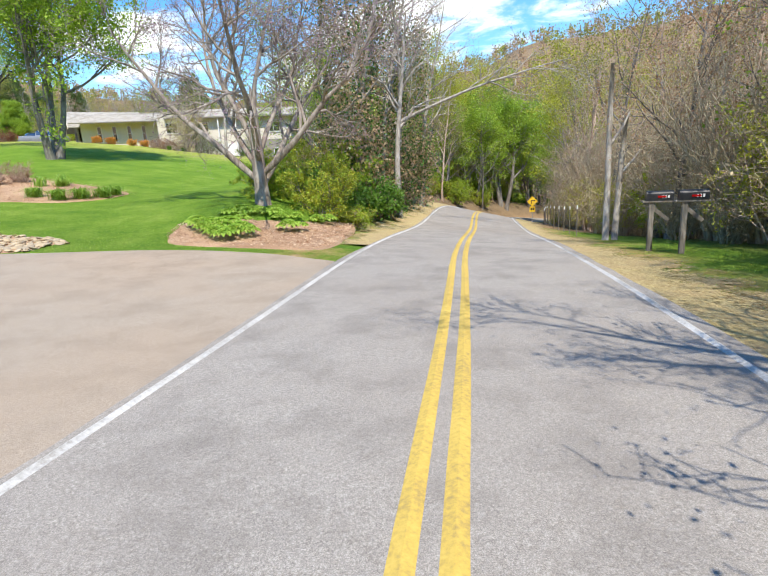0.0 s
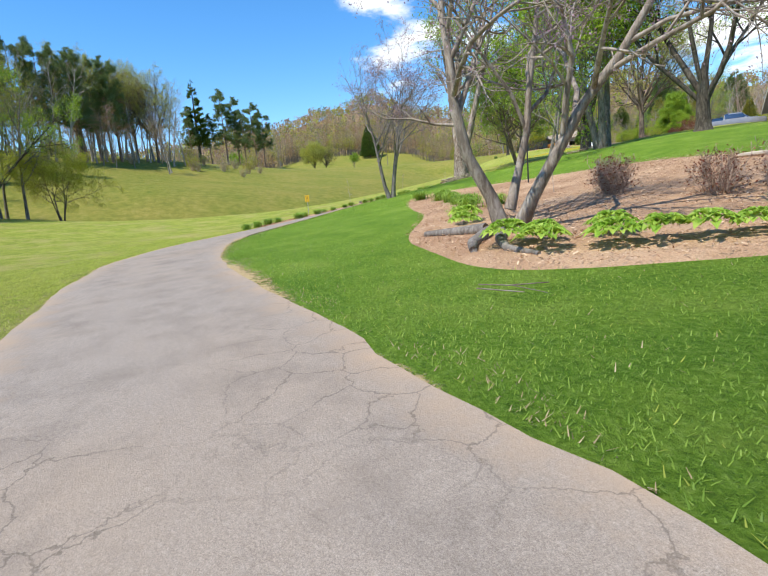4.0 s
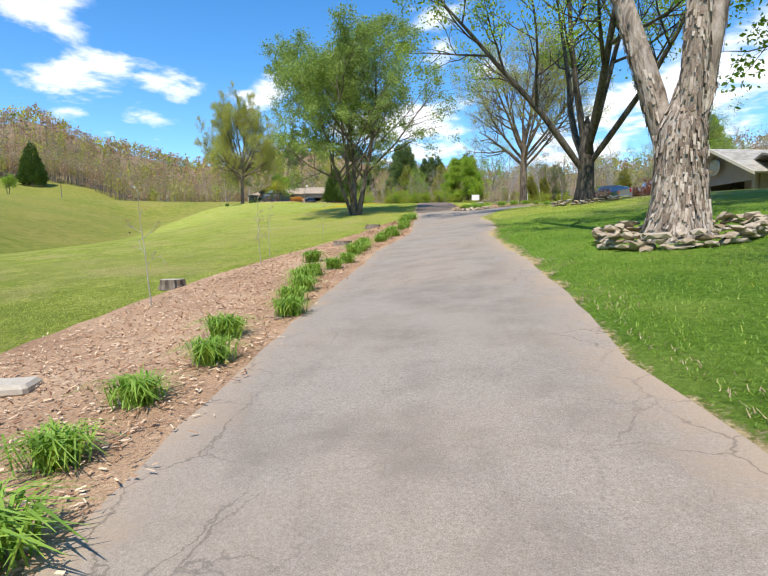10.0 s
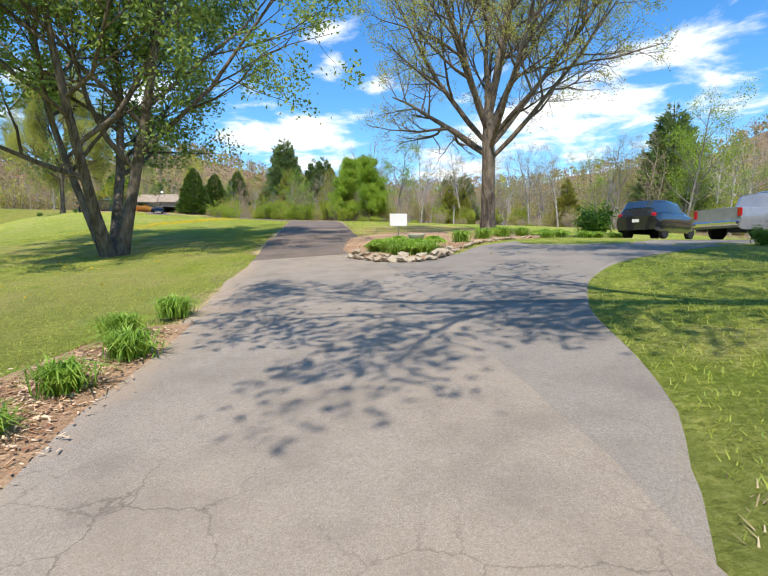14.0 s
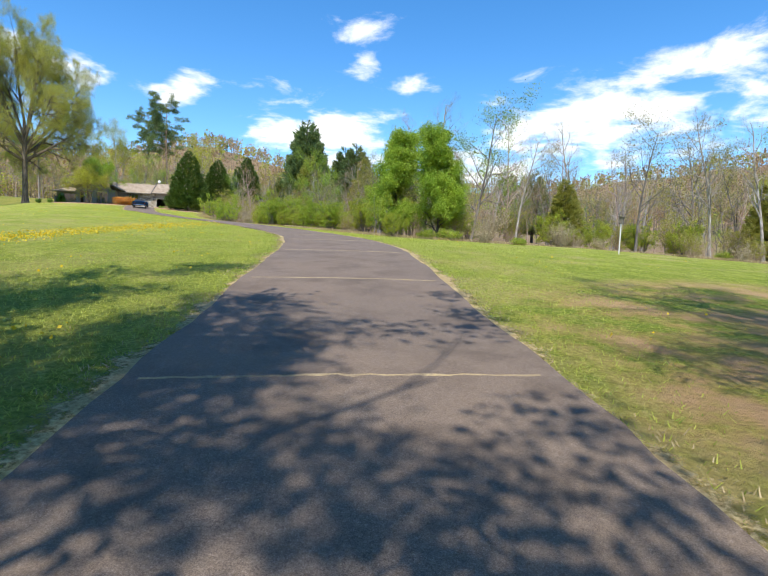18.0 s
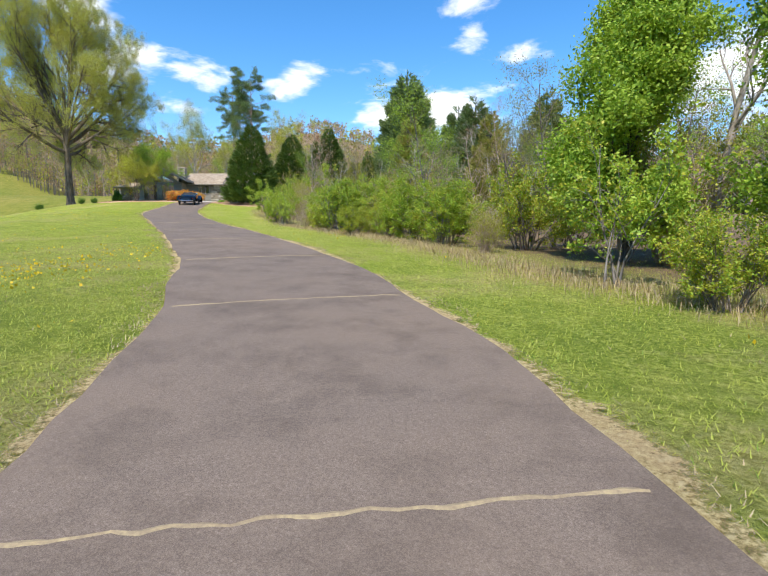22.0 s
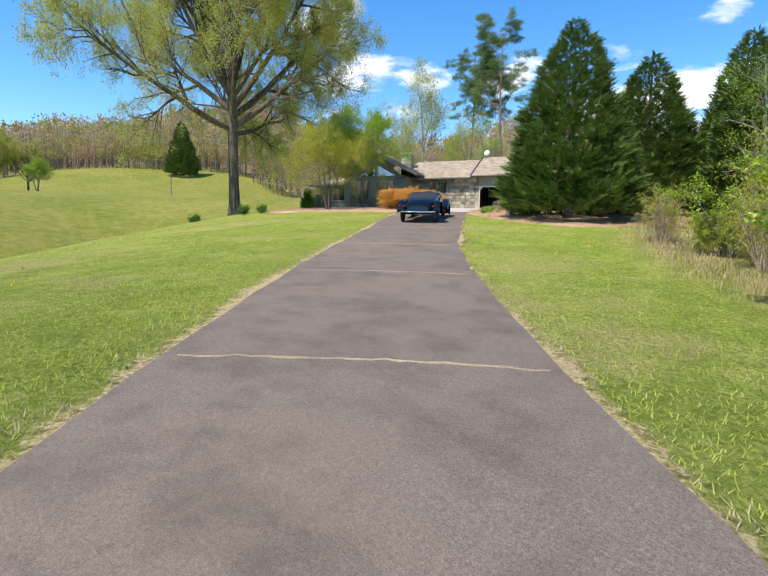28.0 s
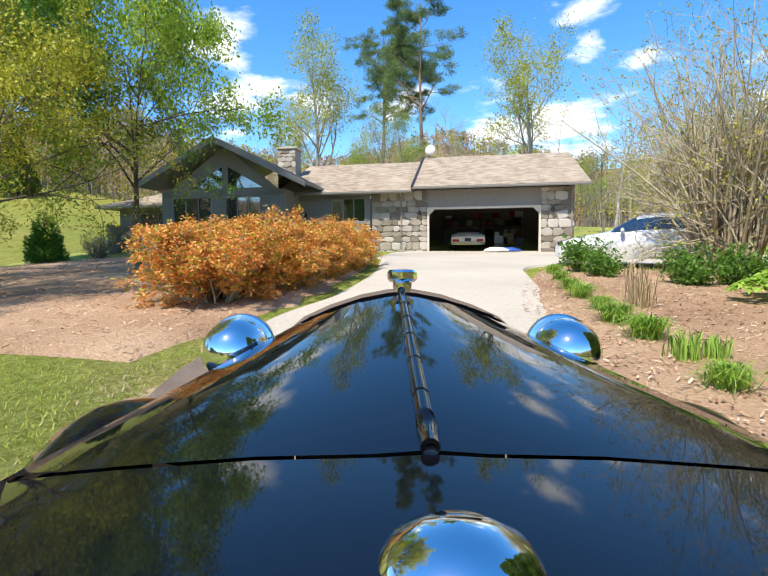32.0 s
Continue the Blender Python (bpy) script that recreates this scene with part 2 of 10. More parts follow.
M_BARK_SHAG = bark_mat("bark_shaggy", (0.08, 0.055, 0.038), (0.36, 0.285, 0.215), (0.56, 0.48, 0.40), 0.3, 4.5, 1.0, 0.10)
M_BARK_BROWN = bark_mat("bark_brown", (0.06, 0.045, 0.032), (0.15, 0.115, 0.085), (0.27, 0.22, 0.17))
M_BARK_PINE = bark_mat("bark_pine", (0.14, 0.085, 0.055), (0.30, 0.20, 0.14), (0.45, 0.33, 0.25))
M_BARK_TAN = bark_mat("stem_tan", (0.30, 0.24, 0.15), (0.46, 0.38, 0.25), (0.60, 0.52, 0.36), 0.5, 4.0, 0.2)
M_TWIG = bark_mat("twig", (0.12, 0.09, 0.07), (0.22, 0.175, 0.14), (0.34, 0.29, 0.24), 0.5, 4.0, 0.2)
M_TWIG_RED = bark_mat("twig_reddish", (0.28, 0.19, 0.135), (0.47, 0.34, 0.255), (0.60, 0.47, 0.38), 0.5, 4.0, 0.2)
M_BARK_PLATE = two_scale("bark_plate", ((0.25, (0.17, 0.12, 0.085)), (0.5, (0.38, 0.30, 0.23)), (0.75, (0.55, 0.47, 0.385))), 1.5, 24, 0.95, 0.6, 0.01, island=0.5)
M_WOOD_CUT = two_scale("cut_wood", ((0.3, (0.34, 0.27, 0.20)), (0.7, (0.56, 0.49, 0.40))), 3, 30, 0.85, 0.3, 0.004)
M_STONE = two_scale("field_stone", ((0.28, (0.17, 0.12, 0.075)), (0.5, (0.31, 0.24, 0.16)), (0.75, (0.44, 0.36, 0.26))), 1.2, 22, 0.85, 0.6, 0.012, objrand=0.4, island=0.35)
M_STONE_CREAM = two_scale("river_stone", ((0.20, (0.25, 0.165, 0.085)), (0.38, (0.40, 0.30, 0.175)), (0.55, (0.52, 0.41, 0.265)), (0.70, (0.46, 0.35, 0.21)), (0.86, (0.36, 0.29, 0.20))), 1.0, 16, 0.9, 0.6, 0.012, objrand=0.7, island=0.4)
M_WALLSTONE = two_scale("veneer_stone", ((0.28, (0.20, 0.165, 0.125)), (0.5, (0.36, 0.31, 0.24)), (0.72, (0.52, 0.47, 0.40))), 0.9, 18, 0.9, 0.6, 0.01, objrand=0.55)
M_MORTAR = two_scale("mortar", ((0.3, (0.22, 0.20, 0.17)), (0.7, (0.36, 0.33, 0.29))), 1.5, 40, 0.95, 0.4, 0.004)
M_SIDING = two_scale("grey_siding", ((0.3, (0.235, 0.215, 0.185)), (0.7, (0.31, 0.29, 0.255))), 0.6, 12, 0.7, 0.15, 0.004, objrand=0.12)
M_TRIM = two_scale("painted_trim", ((0.3, (0.26, 0.235, 0.20)), (0.7, (0.33, 0.30, 0.265))), 0.8, 10, 0.6, 0.1, 0.003)
M_CREAM = two_scale("cream_wall", ((0.3, (0.62, 0.56, 0.45)), (0.7, (0.72, 0.66, 0.56))), 0.5, 9, 0.8, 0.15, 0.004)
M_WHITE = two_scale("white_paint", ((0.3, (0.70, 0.69, 0.66)), (0.7, (0.80, 0.79, 0.77))), 0.7, 12, 0.55, 0.1, 0.003)
M_CONCRETE = two_scale("concrete", ((0.28, (0.36, 0.30, 0.23)), (0.5, (0.49, 0.425, 0.335)), (0.75, (0.60, 0.53, 0.43))), 0.35, 20, 0.9, 0.25, 0.004)
M_BLACK_METAL = two_scale("black_metal", ((0.3, (0.015, 0.015, 0.016)), (0.7, (0.04, 0.04, 0.042))), 2, 20, 0.45, 0.15, 0.002, 0.0)
M_ALU = two_scale("galvanised", ((0.3, (0.42, 0.43, 0.44)), (0.7, (0.60, 0.61, 0.62))), 2, 30, 0.4, 0.1, 0.002, 0.85)
M_WOOD_POST = bark_mat("weathered_post", (0.10, 0.085, 0.07), (0.21, 0.18, 0.145), (0.33, 0.29, 0.24), 0.12, 12, 0.5)
M_YELLOW_SIGN = two_scale("yellow_sign", ((0.3, (0.72, 0.42, 0.015)), (0.7, (0.80, 0.52, 0.03))), 2, 20, 0.5, 0.05, 0.001)
M_INK = two_scale("black_ink", ((0.3, (0.012, 0.012, 0.012)), (0.7, (0.03, 0.03, 0.03))), 4, 30, 0.6, 0.0)


def glass_mat():
    m, nt, b = mat("window_glass", (0.02, 0.025, 0.03), 0.03, 0.0, 0.9)
    b.inputs["IOR"].default_value = 2.1
    n = noise_node(nt, 0.7, 2, 0.4, pos(nt))
    bump(nt, b, n.outputs["Fac"], 0.05, 0.02)
    return m


M_GLASS = glass_mat()


def chrome_mat():
    m, nt, b = mat("chrome", (0.86, 0.87, 0.88), 0.03, 1.0)
    n = noise_node(nt, 55, 4, 0.7, objco(nt))
    r = ramp(nt, n.outputs["Fac"], ((0.62, (0.03, 0.03, 0.03)), (0.74, (0.22, 0.22, 0.22))))
    nt.links.new(r, b.inputs["Roughness"])
    return m


M_CHROME = chrome_mat()


def paint(name, base, rough=0.08, coat=1.0):
    m, nt, b = mat(name, base, rough, 0.0, 0.5)
    b.inputs["Coat Weight"].default_value, b.inputs["Coat Roughness"].default_value = coat, 0.02
    n = noise_node(nt, 3, 5, 0.6, objco(nt))
    nt.links.new(ramp(nt, n.outputs["Fac"], ((0.3, tuple(c * 0.85 for c in base)), (0.7, tuple(c * 1.1 for c in base)))), b.inputs["Base Color"])
    return m


M_CAR_BLACK = paint("black_enamel", (0.004, 0.0045, 0.006), 0.03, 0.0)
M_CAR_WHITE = paint("white_enamel", (0.74, 0.73, 0.69))
M_CAR_CREAM = paint("cream_enamel", (0.62, 0.56, 0.43))
M_CAR_DARK = paint("dark_enamel", (0.02, 0.021, 0.024))
M_CAR_SILVER = paint("silver_enamel", (0.24, 0.25, 0.27))
M_RED_LAMP = paint("red_lens", (0.45, 0.01, 0.01))
M_RUBBER = two_scale("rubber", ((0.3, (0.015, 0.015, 0.015)), (0.7, (0.035, 0.035, 0.035))), 3, 30, 0.85, 0.2, 0.003)


def ground_mat():
    """Lawn, meadow, leaf litter and bare red soil; the zones come from the mesh's own masks."""
    m, nt, b = mat("ground_cover", (0.1, 0.2, 0.03), 0.95, 0, 0.15)
    v = pos(nt)
    at = nt.nodes.new("ShaderNodeAttribute"); at.attribute_name = "zone"
    sp = nt.nodes.new("ShaderNodeSeparateColor")
    nt.links.new(at.outputs["Color"], sp.inputs[0])
    n_big, n_mid, n_fine = noise_node(nt, 0.07, 5, 0.6, v), noise_node(nt, 0.8, 6, 0.65, v), noise_node(nt, 16, 8, 0.75, v)
    lawn = ramp(nt, n_mid.outputs["Fac"], ((0.40, (0.20, 0.29, 0.028)), (0.5, (0.40, 0.46, 0.06)), (0.60, (0.61, 0.59, 0.14))))
    fine = ramp(nt, n_fine.outputs["Fac"], ((0.38, (0.075, 0.125, 0.010)), (0.5, (0.37, 0.43, 0.055)), (0.62, (0.72, 0.70, 0.19))))
    lawn = mixc(nt, 0.68, lawn, fine)
    tuft = noise_node(nt, 3.6, 6, 0.7, v)
    lawn = mixc(nt, ramp(nt, tuft.outputs["Fac"], ((0.42, (0, 0, 0)), (0.62, (0.55, 0.55, 0.55)))), lawn, (0.17, 0.235, 0.025))
    # mowing leaves faint stripes
    wv = nt.nodes.new("ShaderNodeTexWave"); wv.wave_type, wv.bands_direction = "BANDS", "X"
    mpw = nt.nodes.new("ShaderNodeMapping"); mpw.inputs["Rotation"].default_value = (0, 0, radians(-24))
    nt.links.new(v, mpw.inputs[0]); nt.links.new(mpw.outputs[0], wv.inputs["Vector"])
    wv.inputs["Scale"].default_value, wv.inputs["Distortion"].default_value, wv.inputs["Detail"].default_value = 0.32, 3.0, 2.0
    lawn = mixc(nt, ramp(nt, wv.outputs["Fac"], ((0.3, (0, 0, 0)), (0.7, (0.25, 0.25, 0.25)))), lawn, (0.21, 0.29, 0.032))
    dry = ramp(nt, n_big.outputs["Fac"], ((0.52, (0, 0, 0)), (0.72, (0.75, 0.75, 0.75))))
    lawn = mixc(nt, dry, lawn, ramp(nt, n_fine.outputs["Fac"], ((0.3, (0.26, 0.26, 0.05)), (0.7, (0.48, 0.45, 0.15)))))
    patch = noise_node(nt, 0.33, 6, 0.68, v)
    lawn = mixc(nt, ramp(nt, patch.outputs["Fac"], ((0.50, (0, 0, 0)), (0.64, (0.7, 0.7, 0.7)))), lawn, ramp(nt, n_fine.outputs["Fac"], ((0.4, (0.36, 0.30, 0.08)), (0.6, (0.66, 0.55, 0.24)))))
    lush = mixc(nt, 0.5, ramp(nt, n_mid.outputs["Fac"], ((0.34, (0.11, 0.22, 0.016)), (0.5, (0.20, 0.32, 0.028)), (0.66, (0.34, 0.43, 0.07)))), ramp(nt, n_fine.outputs["Fac"], ((0.36, (0.04, 0.11, 0.008)), (0.5, (0.15, 0.30, 0.022)), (0.64, (0.33, 0.48, 0.09)))))
    lawn = mixc(nt, at.outputs["Alpha"], lawn, lush)
    mead = ramp(nt, n_mid.outputs["Fac"], ((0.32, (0.13, 0.165, 0.022)), (0.5, (0.245, 0.24, 0.038)), (0.7, (0.36, 0.315, 0.085))))
    mead = mixc(nt, 0.35, mead, ramp(nt, n_big.outputs["Fac"], ((0.35, (0.12, 0.17, 0.02)), (0.65, (0.34, 0.26, 0.075)))))
    mead = mixc(nt, ramp(nt, tuft.outputs["Fac"], ((0.45, (0, 0, 0)), (0.66, (0.45, 0.45, 0.45)))), mead, (0.13, 0.165, 0.02))
    col = mixc(nt, sp.outputs[0], lawn, mead)
    litter = ramp(nt, n_fine.outputs["Fac"], ((0.3, (0.12, 0.08, 0.045)), (0.55, (0.27, 0.19, 0.11)), (0.75, (0.43, 0.33, 0.205))))
    col = mixc(nt, sp.outputs[1], col, litter)
    soil = ramp(nt, n_mid.outputs["Fac"], ((0.3, (0.44, 0.21, 0.085)), (0.5, (0.60, 0.34, 0.16)), (0.75, (0.66, 0.47, 0.26))))
    brk = nt.nodes.new("ShaderNodeMapRange"); brk.inputs[1].default_value, brk.inputs[2].default_value = 0.40, 0.60
    nt.links.new(n_mid.outputs["Fac"], brk.inputs[0])
    mul = nt.nodes.new("ShaderNodeMath"); mul.operation = "MULTIPLY"
    nt.links.new(sp.outputs[2], mul.inputs[0]); nt.links.new(brk.outputs[0], mul.inputs[1])
    col = mixc(nt, mul.outputs[0], col, soil)
    nt.links.new(col, b.inputs["Base Color"])
    bump(nt, b, n_fine.outputs["Fac"], 1.0, 0.12)
    return m


M_GROUND = ground_mat()


def asphalt_mat(name, dark, mid, light, stain, crack=0.35, dust=None, cells=1.5):
    """Worn asphalt: speckled stone, stains, cracks that thicken towards the edges, and dust blown over the edges."""
    m, nt, b = mat(name, mid, 0.9, 0, 0.3)
    v = pos(nt)
    at = nt.nodes.new("ShaderNodeAttribute"); at.attribute_name = "edge"
    n1, n2, n3 = noise_node(nt, 0.25, 4, 0.55, v), noise_node(nt, 45, 4, 0.8, v), noise_node(nt, 1.3, 6, 0.65, v)
    n4 = noise_node(nt, 140, 3, 0.8, v)
    col = ramp(nt, n2.outputs["Fac"], ((0.30, dark), (0.5, mid), (0.72, light)))
    col = mixc(nt, 0.45, col, ramp(nt, n4.outputs["Fac"], ((0.36, tuple(c * 0.6 for c in dark)), (0.5, mid), (0.64, tuple(min(0.8, c * 1.25) for c in light)))))
    col = mixc(nt, ramp(nt, n1.outputs["Fac"], ((0.4, (0, 0, 0)), (0.7, (0.55, 0.55, 0.55)))), col, stain)
    col = mixc(nt, ramp(nt, n3.outputs["Fac"], ((0.46, (0, 0, 0)), (0.7, (0.55, 0.55, 0.55)))), col, dark)
    if dust:
        # dust creeps in from both edges
        k = nt.nodes.new("ShaderNodeMath"); k.operation = "MULTIPLY_ADD"; k.inputs[1].default_value = 1.1
        nt.links.new(n3.outputs["Fac"], k.inputs[0]); nt.links.new(at.outputs["Fac"], k.inputs[2])
        col = mixc(nt, ramp(nt, halved(nt, k.outputs[0]), ((0.66, (0, 0, 0)), (0.86, (0.8, 0.8, 0.8)))), col, dust)
    vo = nt.nodes.new("ShaderNodeTexVoronoi"); vo.feature = "DISTANCE_TO_EDGE"; vo.inputs["Scale"].default_value = cells
    wv = nt.nodes.new("ShaderNodeVectorMath"); wv.operation = "MULTIPLY_ADD"; wv.inputs[1].default_value = (0.5, 0.5, 0.5)
    nt.links.new(n3.outputs["Color"], wv.inputs[0]); nt.links.new(v, wv.inputs[2])
    nt.links.new(wv.outputs[0], vo.inputs["Vector"])
    cr = ramp(nt, vo.outputs["Distance"], ((0.0, (1, 1, 1)), (0.006, (0.7, 0.7, 0.7)), (0.015, (0, 0, 0))))
    ge = nt.nodes.new("ShaderNodeMath"); ge.operation = "MULTIPLY_ADD"; ge.inputs[1].default_value = 0.16
    nt.links.new(at.outputs["Fac"], ge.inputs[0]); nt.links.new(n1.outputs["Fac"], ge.inputs[2])
    gate = ramp(nt, ge.outputs[0], ((0.52, (0, 0, 0)), (0.66, (crack, crack, crack))))
    k = nt.nodes.new("ShaderNodeMath"); k.operation = "MULTIPLY"
    nt.links.new(cr, k.inputs[0]); nt.links.new(gate, k.inputs[1])
    col = mixc(nt, k.outputs[0], col, tuple(c * 0.3 for c in dark))
    nt.links.new(col, b.inputs["Base Color"])
    bump(nt, b, n2.outputs["Fac"], 0.7, 0.012)
    return m


def halved(nt, sock):
    k = nt.nodes.new("ShaderNodeMath"); k.operation = "MULTIPLY"; k.inputs[1].default_value = 0.5
    nt.links.new(sock, k.inputs[0])
    return k.outputs[0]


M_ROAD = asphalt_mat("road_asphalt", (0.16, 0.14, 0.12), (0.31, 0.28, 0.24), (0.56, 0.51, 0.45), (0.29, 0.245, 0.20), 0.3)
M_APRON = asphalt_mat("apron_asphalt", (0.25, 0.195, 0.14), (0.37, 0.30, 0.225), (0.48, 0.405, 0.315), (0.40, 0.28, 0.18), 0.5)
M_DRIVE = asphalt_mat("drive_asphalt", (0.165, 0.135, 0.108), (0.295, 0.248, 0.202), (0.46, 0.395, 0.325), (0.36, 0.275, 0.195), 0.5, (0.47, 0.34, 0.225))
M_DRIVE_GREY = asphalt_mat("branch_asphalt", (0.14, 0.12, 0.10), (0.255, 0.222, 0.188), (0.42, 0.37, 0.315), (0.29, 0.235, 0.18), 0.4)
M_DRIVE_BROWN = asphalt_mat("drive_asphalt_brown", (0.075, 0.055, 0.042), (0.165, 0.125, 0.098), (0.33, 0.265, 0.21), (0.235, 0.17, 0.12), 0.12, None, 0.8)
M_MULCH = two_scale("wood_mulch", ((0.28, (0.17, 0.085, 0.04)), (0.44, (0.38, 0.225, 0.125)), (0.58, (0.55, 0.36, 0.215)), (0.74, (0.68, 0.50, 0.335))), 0.5, 34, 0.95, 1.0, 0.04)
M_CHIP = two_scale("mulch_chip", ((0.25, (0.24, 0.11, 0.055)), (0.5, (0.52, 0.32, 0.185)), (0.75, (0.70, 0.53, 0.36))), 0.8, 20, 0.95, 0.3, 0.005, island=0.7)


def verge_mat():
    """Dry straw and dirt that thins out into the grass: ragged holes grow towards its outer edge."""
    m, nt, b = mat("dry_verge", (0.4, 0.3, 0.12), 0.95, 0, 0.2)
    v = pos(nt)
    at = nt.nodes.new("ShaderNodeAttribute"); at.attribute_name = "edge"
    n1, n2, n3 = noise_node(nt, 1.4, 5, 0.6, v), noise_node(nt, 22, 7, 0.75, v), noise_node(nt, 7, 5, 0.7, v)
    col = ramp(nt, n2.outputs["Fac"], ((0.34, (0.22, 0.155, 0.06)), (0.5, (0.48, 0.37, 0.16)), (0.66, (0.70, 0.59, 0.32))))
    col = mixc(nt, ramp(nt, n1.outputs["Fac"], ((0.4, (0, 0, 0)), (0.62, (0.45, 0.45, 0.45)))), col, (0.42, 0.29, 0.165))
    nt.links.new(col, b.inputs["Base Color"])
    a = nt.nodes.new("ShaderNodeMath"); a.operation = "MULTIPLY_ADD"; a.inputs[1].default_value = 0.8
    nt.links.new(n3.outputs["Fac"], a.inputs[0]); nt.links.new(n1.outputs["Fac"], a.inputs[2])
    c = nt.nodes.new("ShaderNodeMath"); c.operation = "MULTIPLY_ADD"; c.inputs[1].default_value = 0.7
    nt.links.new(n2.outputs["Fac"], c.inputs[0]); nt.links.new(a.outputs[0], c.inputs[2])
    d = nt.nodes.new("ShaderNodeMath"); d.operation = "SUBTRACT"
    nt.links.new(c.outputs[0], d.inputs[0]); nt.links.new(at.outputs["Fac"], d.inputs[1])
    r = nt.nodes.new("ShaderNodeMapRange"); r.inputs[1].default_value, r.inputs[2].default_value = 0.62, 0.86
    nt.links.new(d.outputs[0], r.inputs[0]); nt.links.new(r.outputs[0], b.inputs["Alpha"])
    bump(nt, b, n2.outputs["Fac"], 1.0, 0.04)
    return m


M_VERGE = verge_mat()
M_SHINGLE = two_scale("roof_shingle", ((0.28, (0.28, 0.215, 0.155)), (0.5, (0.40, 0.32, 0.24)), (0.75, (0.50, 0.415, 0.32))), 1.1, 24, 0.95, 0.5, 0.006, island=0.35)
M_SHINGLE_GREY = two_scale("roof_shingle_grey", ((0.28, (0.30, 0.275, 0.235)), (0.5, (0.40, 0.37, 0.325)), (0.75, (0.50, 0.47, 0.42))), 1.1, 24, 0.95, 0.5, 0.006, island=0.35)
M_YELLOW_LINE = two_scale("yellow_line", ((0.36, (0.33, 0.24, 0.09)), (0.5, (0.55, 0.38, 0.08)), (0.66, (0.66, 0.47, 0.11))), 1.0, 30, 0.8, 0.3, 0.004)
M_WHITE_LINE = two_scale("white_line", ((0.36, (0.30, 0.275, 0.24)), (0.5, (0.50, 0.48, 0.44)), (0.66, (0.66, 0.64, 0.60))), 1.0, 30, 0.8, 0.3, 0.004)
M_JOINT = two_scale("joint_gravel", ((0.34, (0.20, 0.15, 0.10)), (0.5, (0.30, 0.23, 0.14)), (0.68, (0.46, 0.36, 0.19))), 1.5, 30, 0.95, 0.5, 0.01)

# ---------------------------------------------------------------- lie of the land
# centre line of the driveway: x, y, height
DRIVE = [
    (0.0, 0.0, 0.0), (-1.8, 3.9, -0.08), (-4.8, 6.9, -0.06), (-8.9, 8.7, 0.12), (-13.5, 9.5, 0.38), (-20.0, 9.9, 0.63),
    (-27.4, 10.5, 0.85), (-33.1, 11.9, 1.0), (-38.2, 14.7, 1.2), (-42.1, 19.0, 1.53), (-44.8, 24.4, 2.16), (-47.0, 30.2, 2.82),
    (-49.1, 36.0, 3.39), (-50.8, 42.1, 4.06), (-53.1, 47.8, 4.77), (-57.5, 59.0, 5.97), (-60.8, 67.0, 6.94), (-64.0, 74.9, 7.92),
    (-67.4, 82.9, 8.81), (-72.1, 90.5, 9.45), (-78.3, 96.8, 10.15), (-85.6, 102.0, 10.86), (-93.0, 106.9, 11.5), (-100.8, 112.0, 12.35),
    (-108.0, 117.8, 13.02), (-112.3, 122.0, 13.6), (-117.0, 127.0, 14.4), (-121.5, 132.5, 15.1),
]
# further heights of lawn, meadow, woods floor and yard
SPOTS = [
    (-22.8, 16.0, 1.15), (-10.2, 21.5, 0.83), (-20.7, 25.0, 2.35), (-29.9, 25.9, 2.4), (-39.5, 24.7, 2.5), (-43.2, 33.0, 3.5),
    (-30.4, 39.7, 4.6), (-14.0, 47.0, 3.1), (-35.0, 58.0, 6.1), (-23.5, 56.0, 4.55), (-16.0, 57.0, 3.55), (-9.0, 58.0, 2.75), (-10.5, 66.0, 3.0), (-17.0, 66.0, 3.7), (-26.5, 61.8, 5.1), (-12.0, 76.0, 3.2), (-25.0, 74.0, 5.2), (-46.2, 49.6, 5.5), (-53.0, 67.9, 6.9),
    (-46.9, 71.0, 6.7), (-65.7, 60.2, 6.1), (-57.5, 45.6, 4.3), (-49.5, 22.5, 1.75), (-78.0, 1.0, 5.2), (-136.5, 125.0, 15.2),
    (-128.9, 147.6, 15.8), (-145.0, 136.0, 16.0), (-58.0, 114.5, 9.6), (-94.5, 117.0, 11.6), (2.5, 22.0, -1.2), (6.5, 37.0, -2.0), (12.0, 52.0, -4.4),
    (-36.0, -12.0, 1.5), (-100.0, 60.0, 7.2), (-130.0, 85.0, 9.5), (-170.0, 105.0, 13.5), (12.0, 10.0, -0.7), (-95.0, 150.0, 14.5),
    (-160.0, 160.0, 19.0), (-40.0, 95.0, 8.0), (-140.0, 25.0, 13.0), (-205.0, 48.0, 23.0), (-147.0, -4.0, 19.0), (-159.0, 12.0, 19.0), (-182.0, 37.0, 20.5),
]
DR = np.array(DRIVE)
_ctrl = np.vstack([DR, np.array(SPOTS)])


def _tps(r2):
    return np.where(r2 > 0, r2 * np.log(np.maximum(r2, 1e-12)), 0.0)


def _tps_fit(c):
    n = len(c)
    d2 = ((c[:, None, :2] - c[None, :, :2]) ** 2).sum(-1)
    a = np.zeros((n + 3, n + 3))
    a[:n, :n] = _tps(d2) + np.eye(n) * 0.5
    a[:n, n], a[n, :n] = 1, 1
    a[:n, n + 1:], a[n + 1:, :n] = c[:, :2], c[:, :2].T
    return np.linalg.solve(a, np.concatenate([c[:, 2], np.zeros(3)]))


_w = _tps_fit(_ctrl)
MID = (-75.0, 65.0)
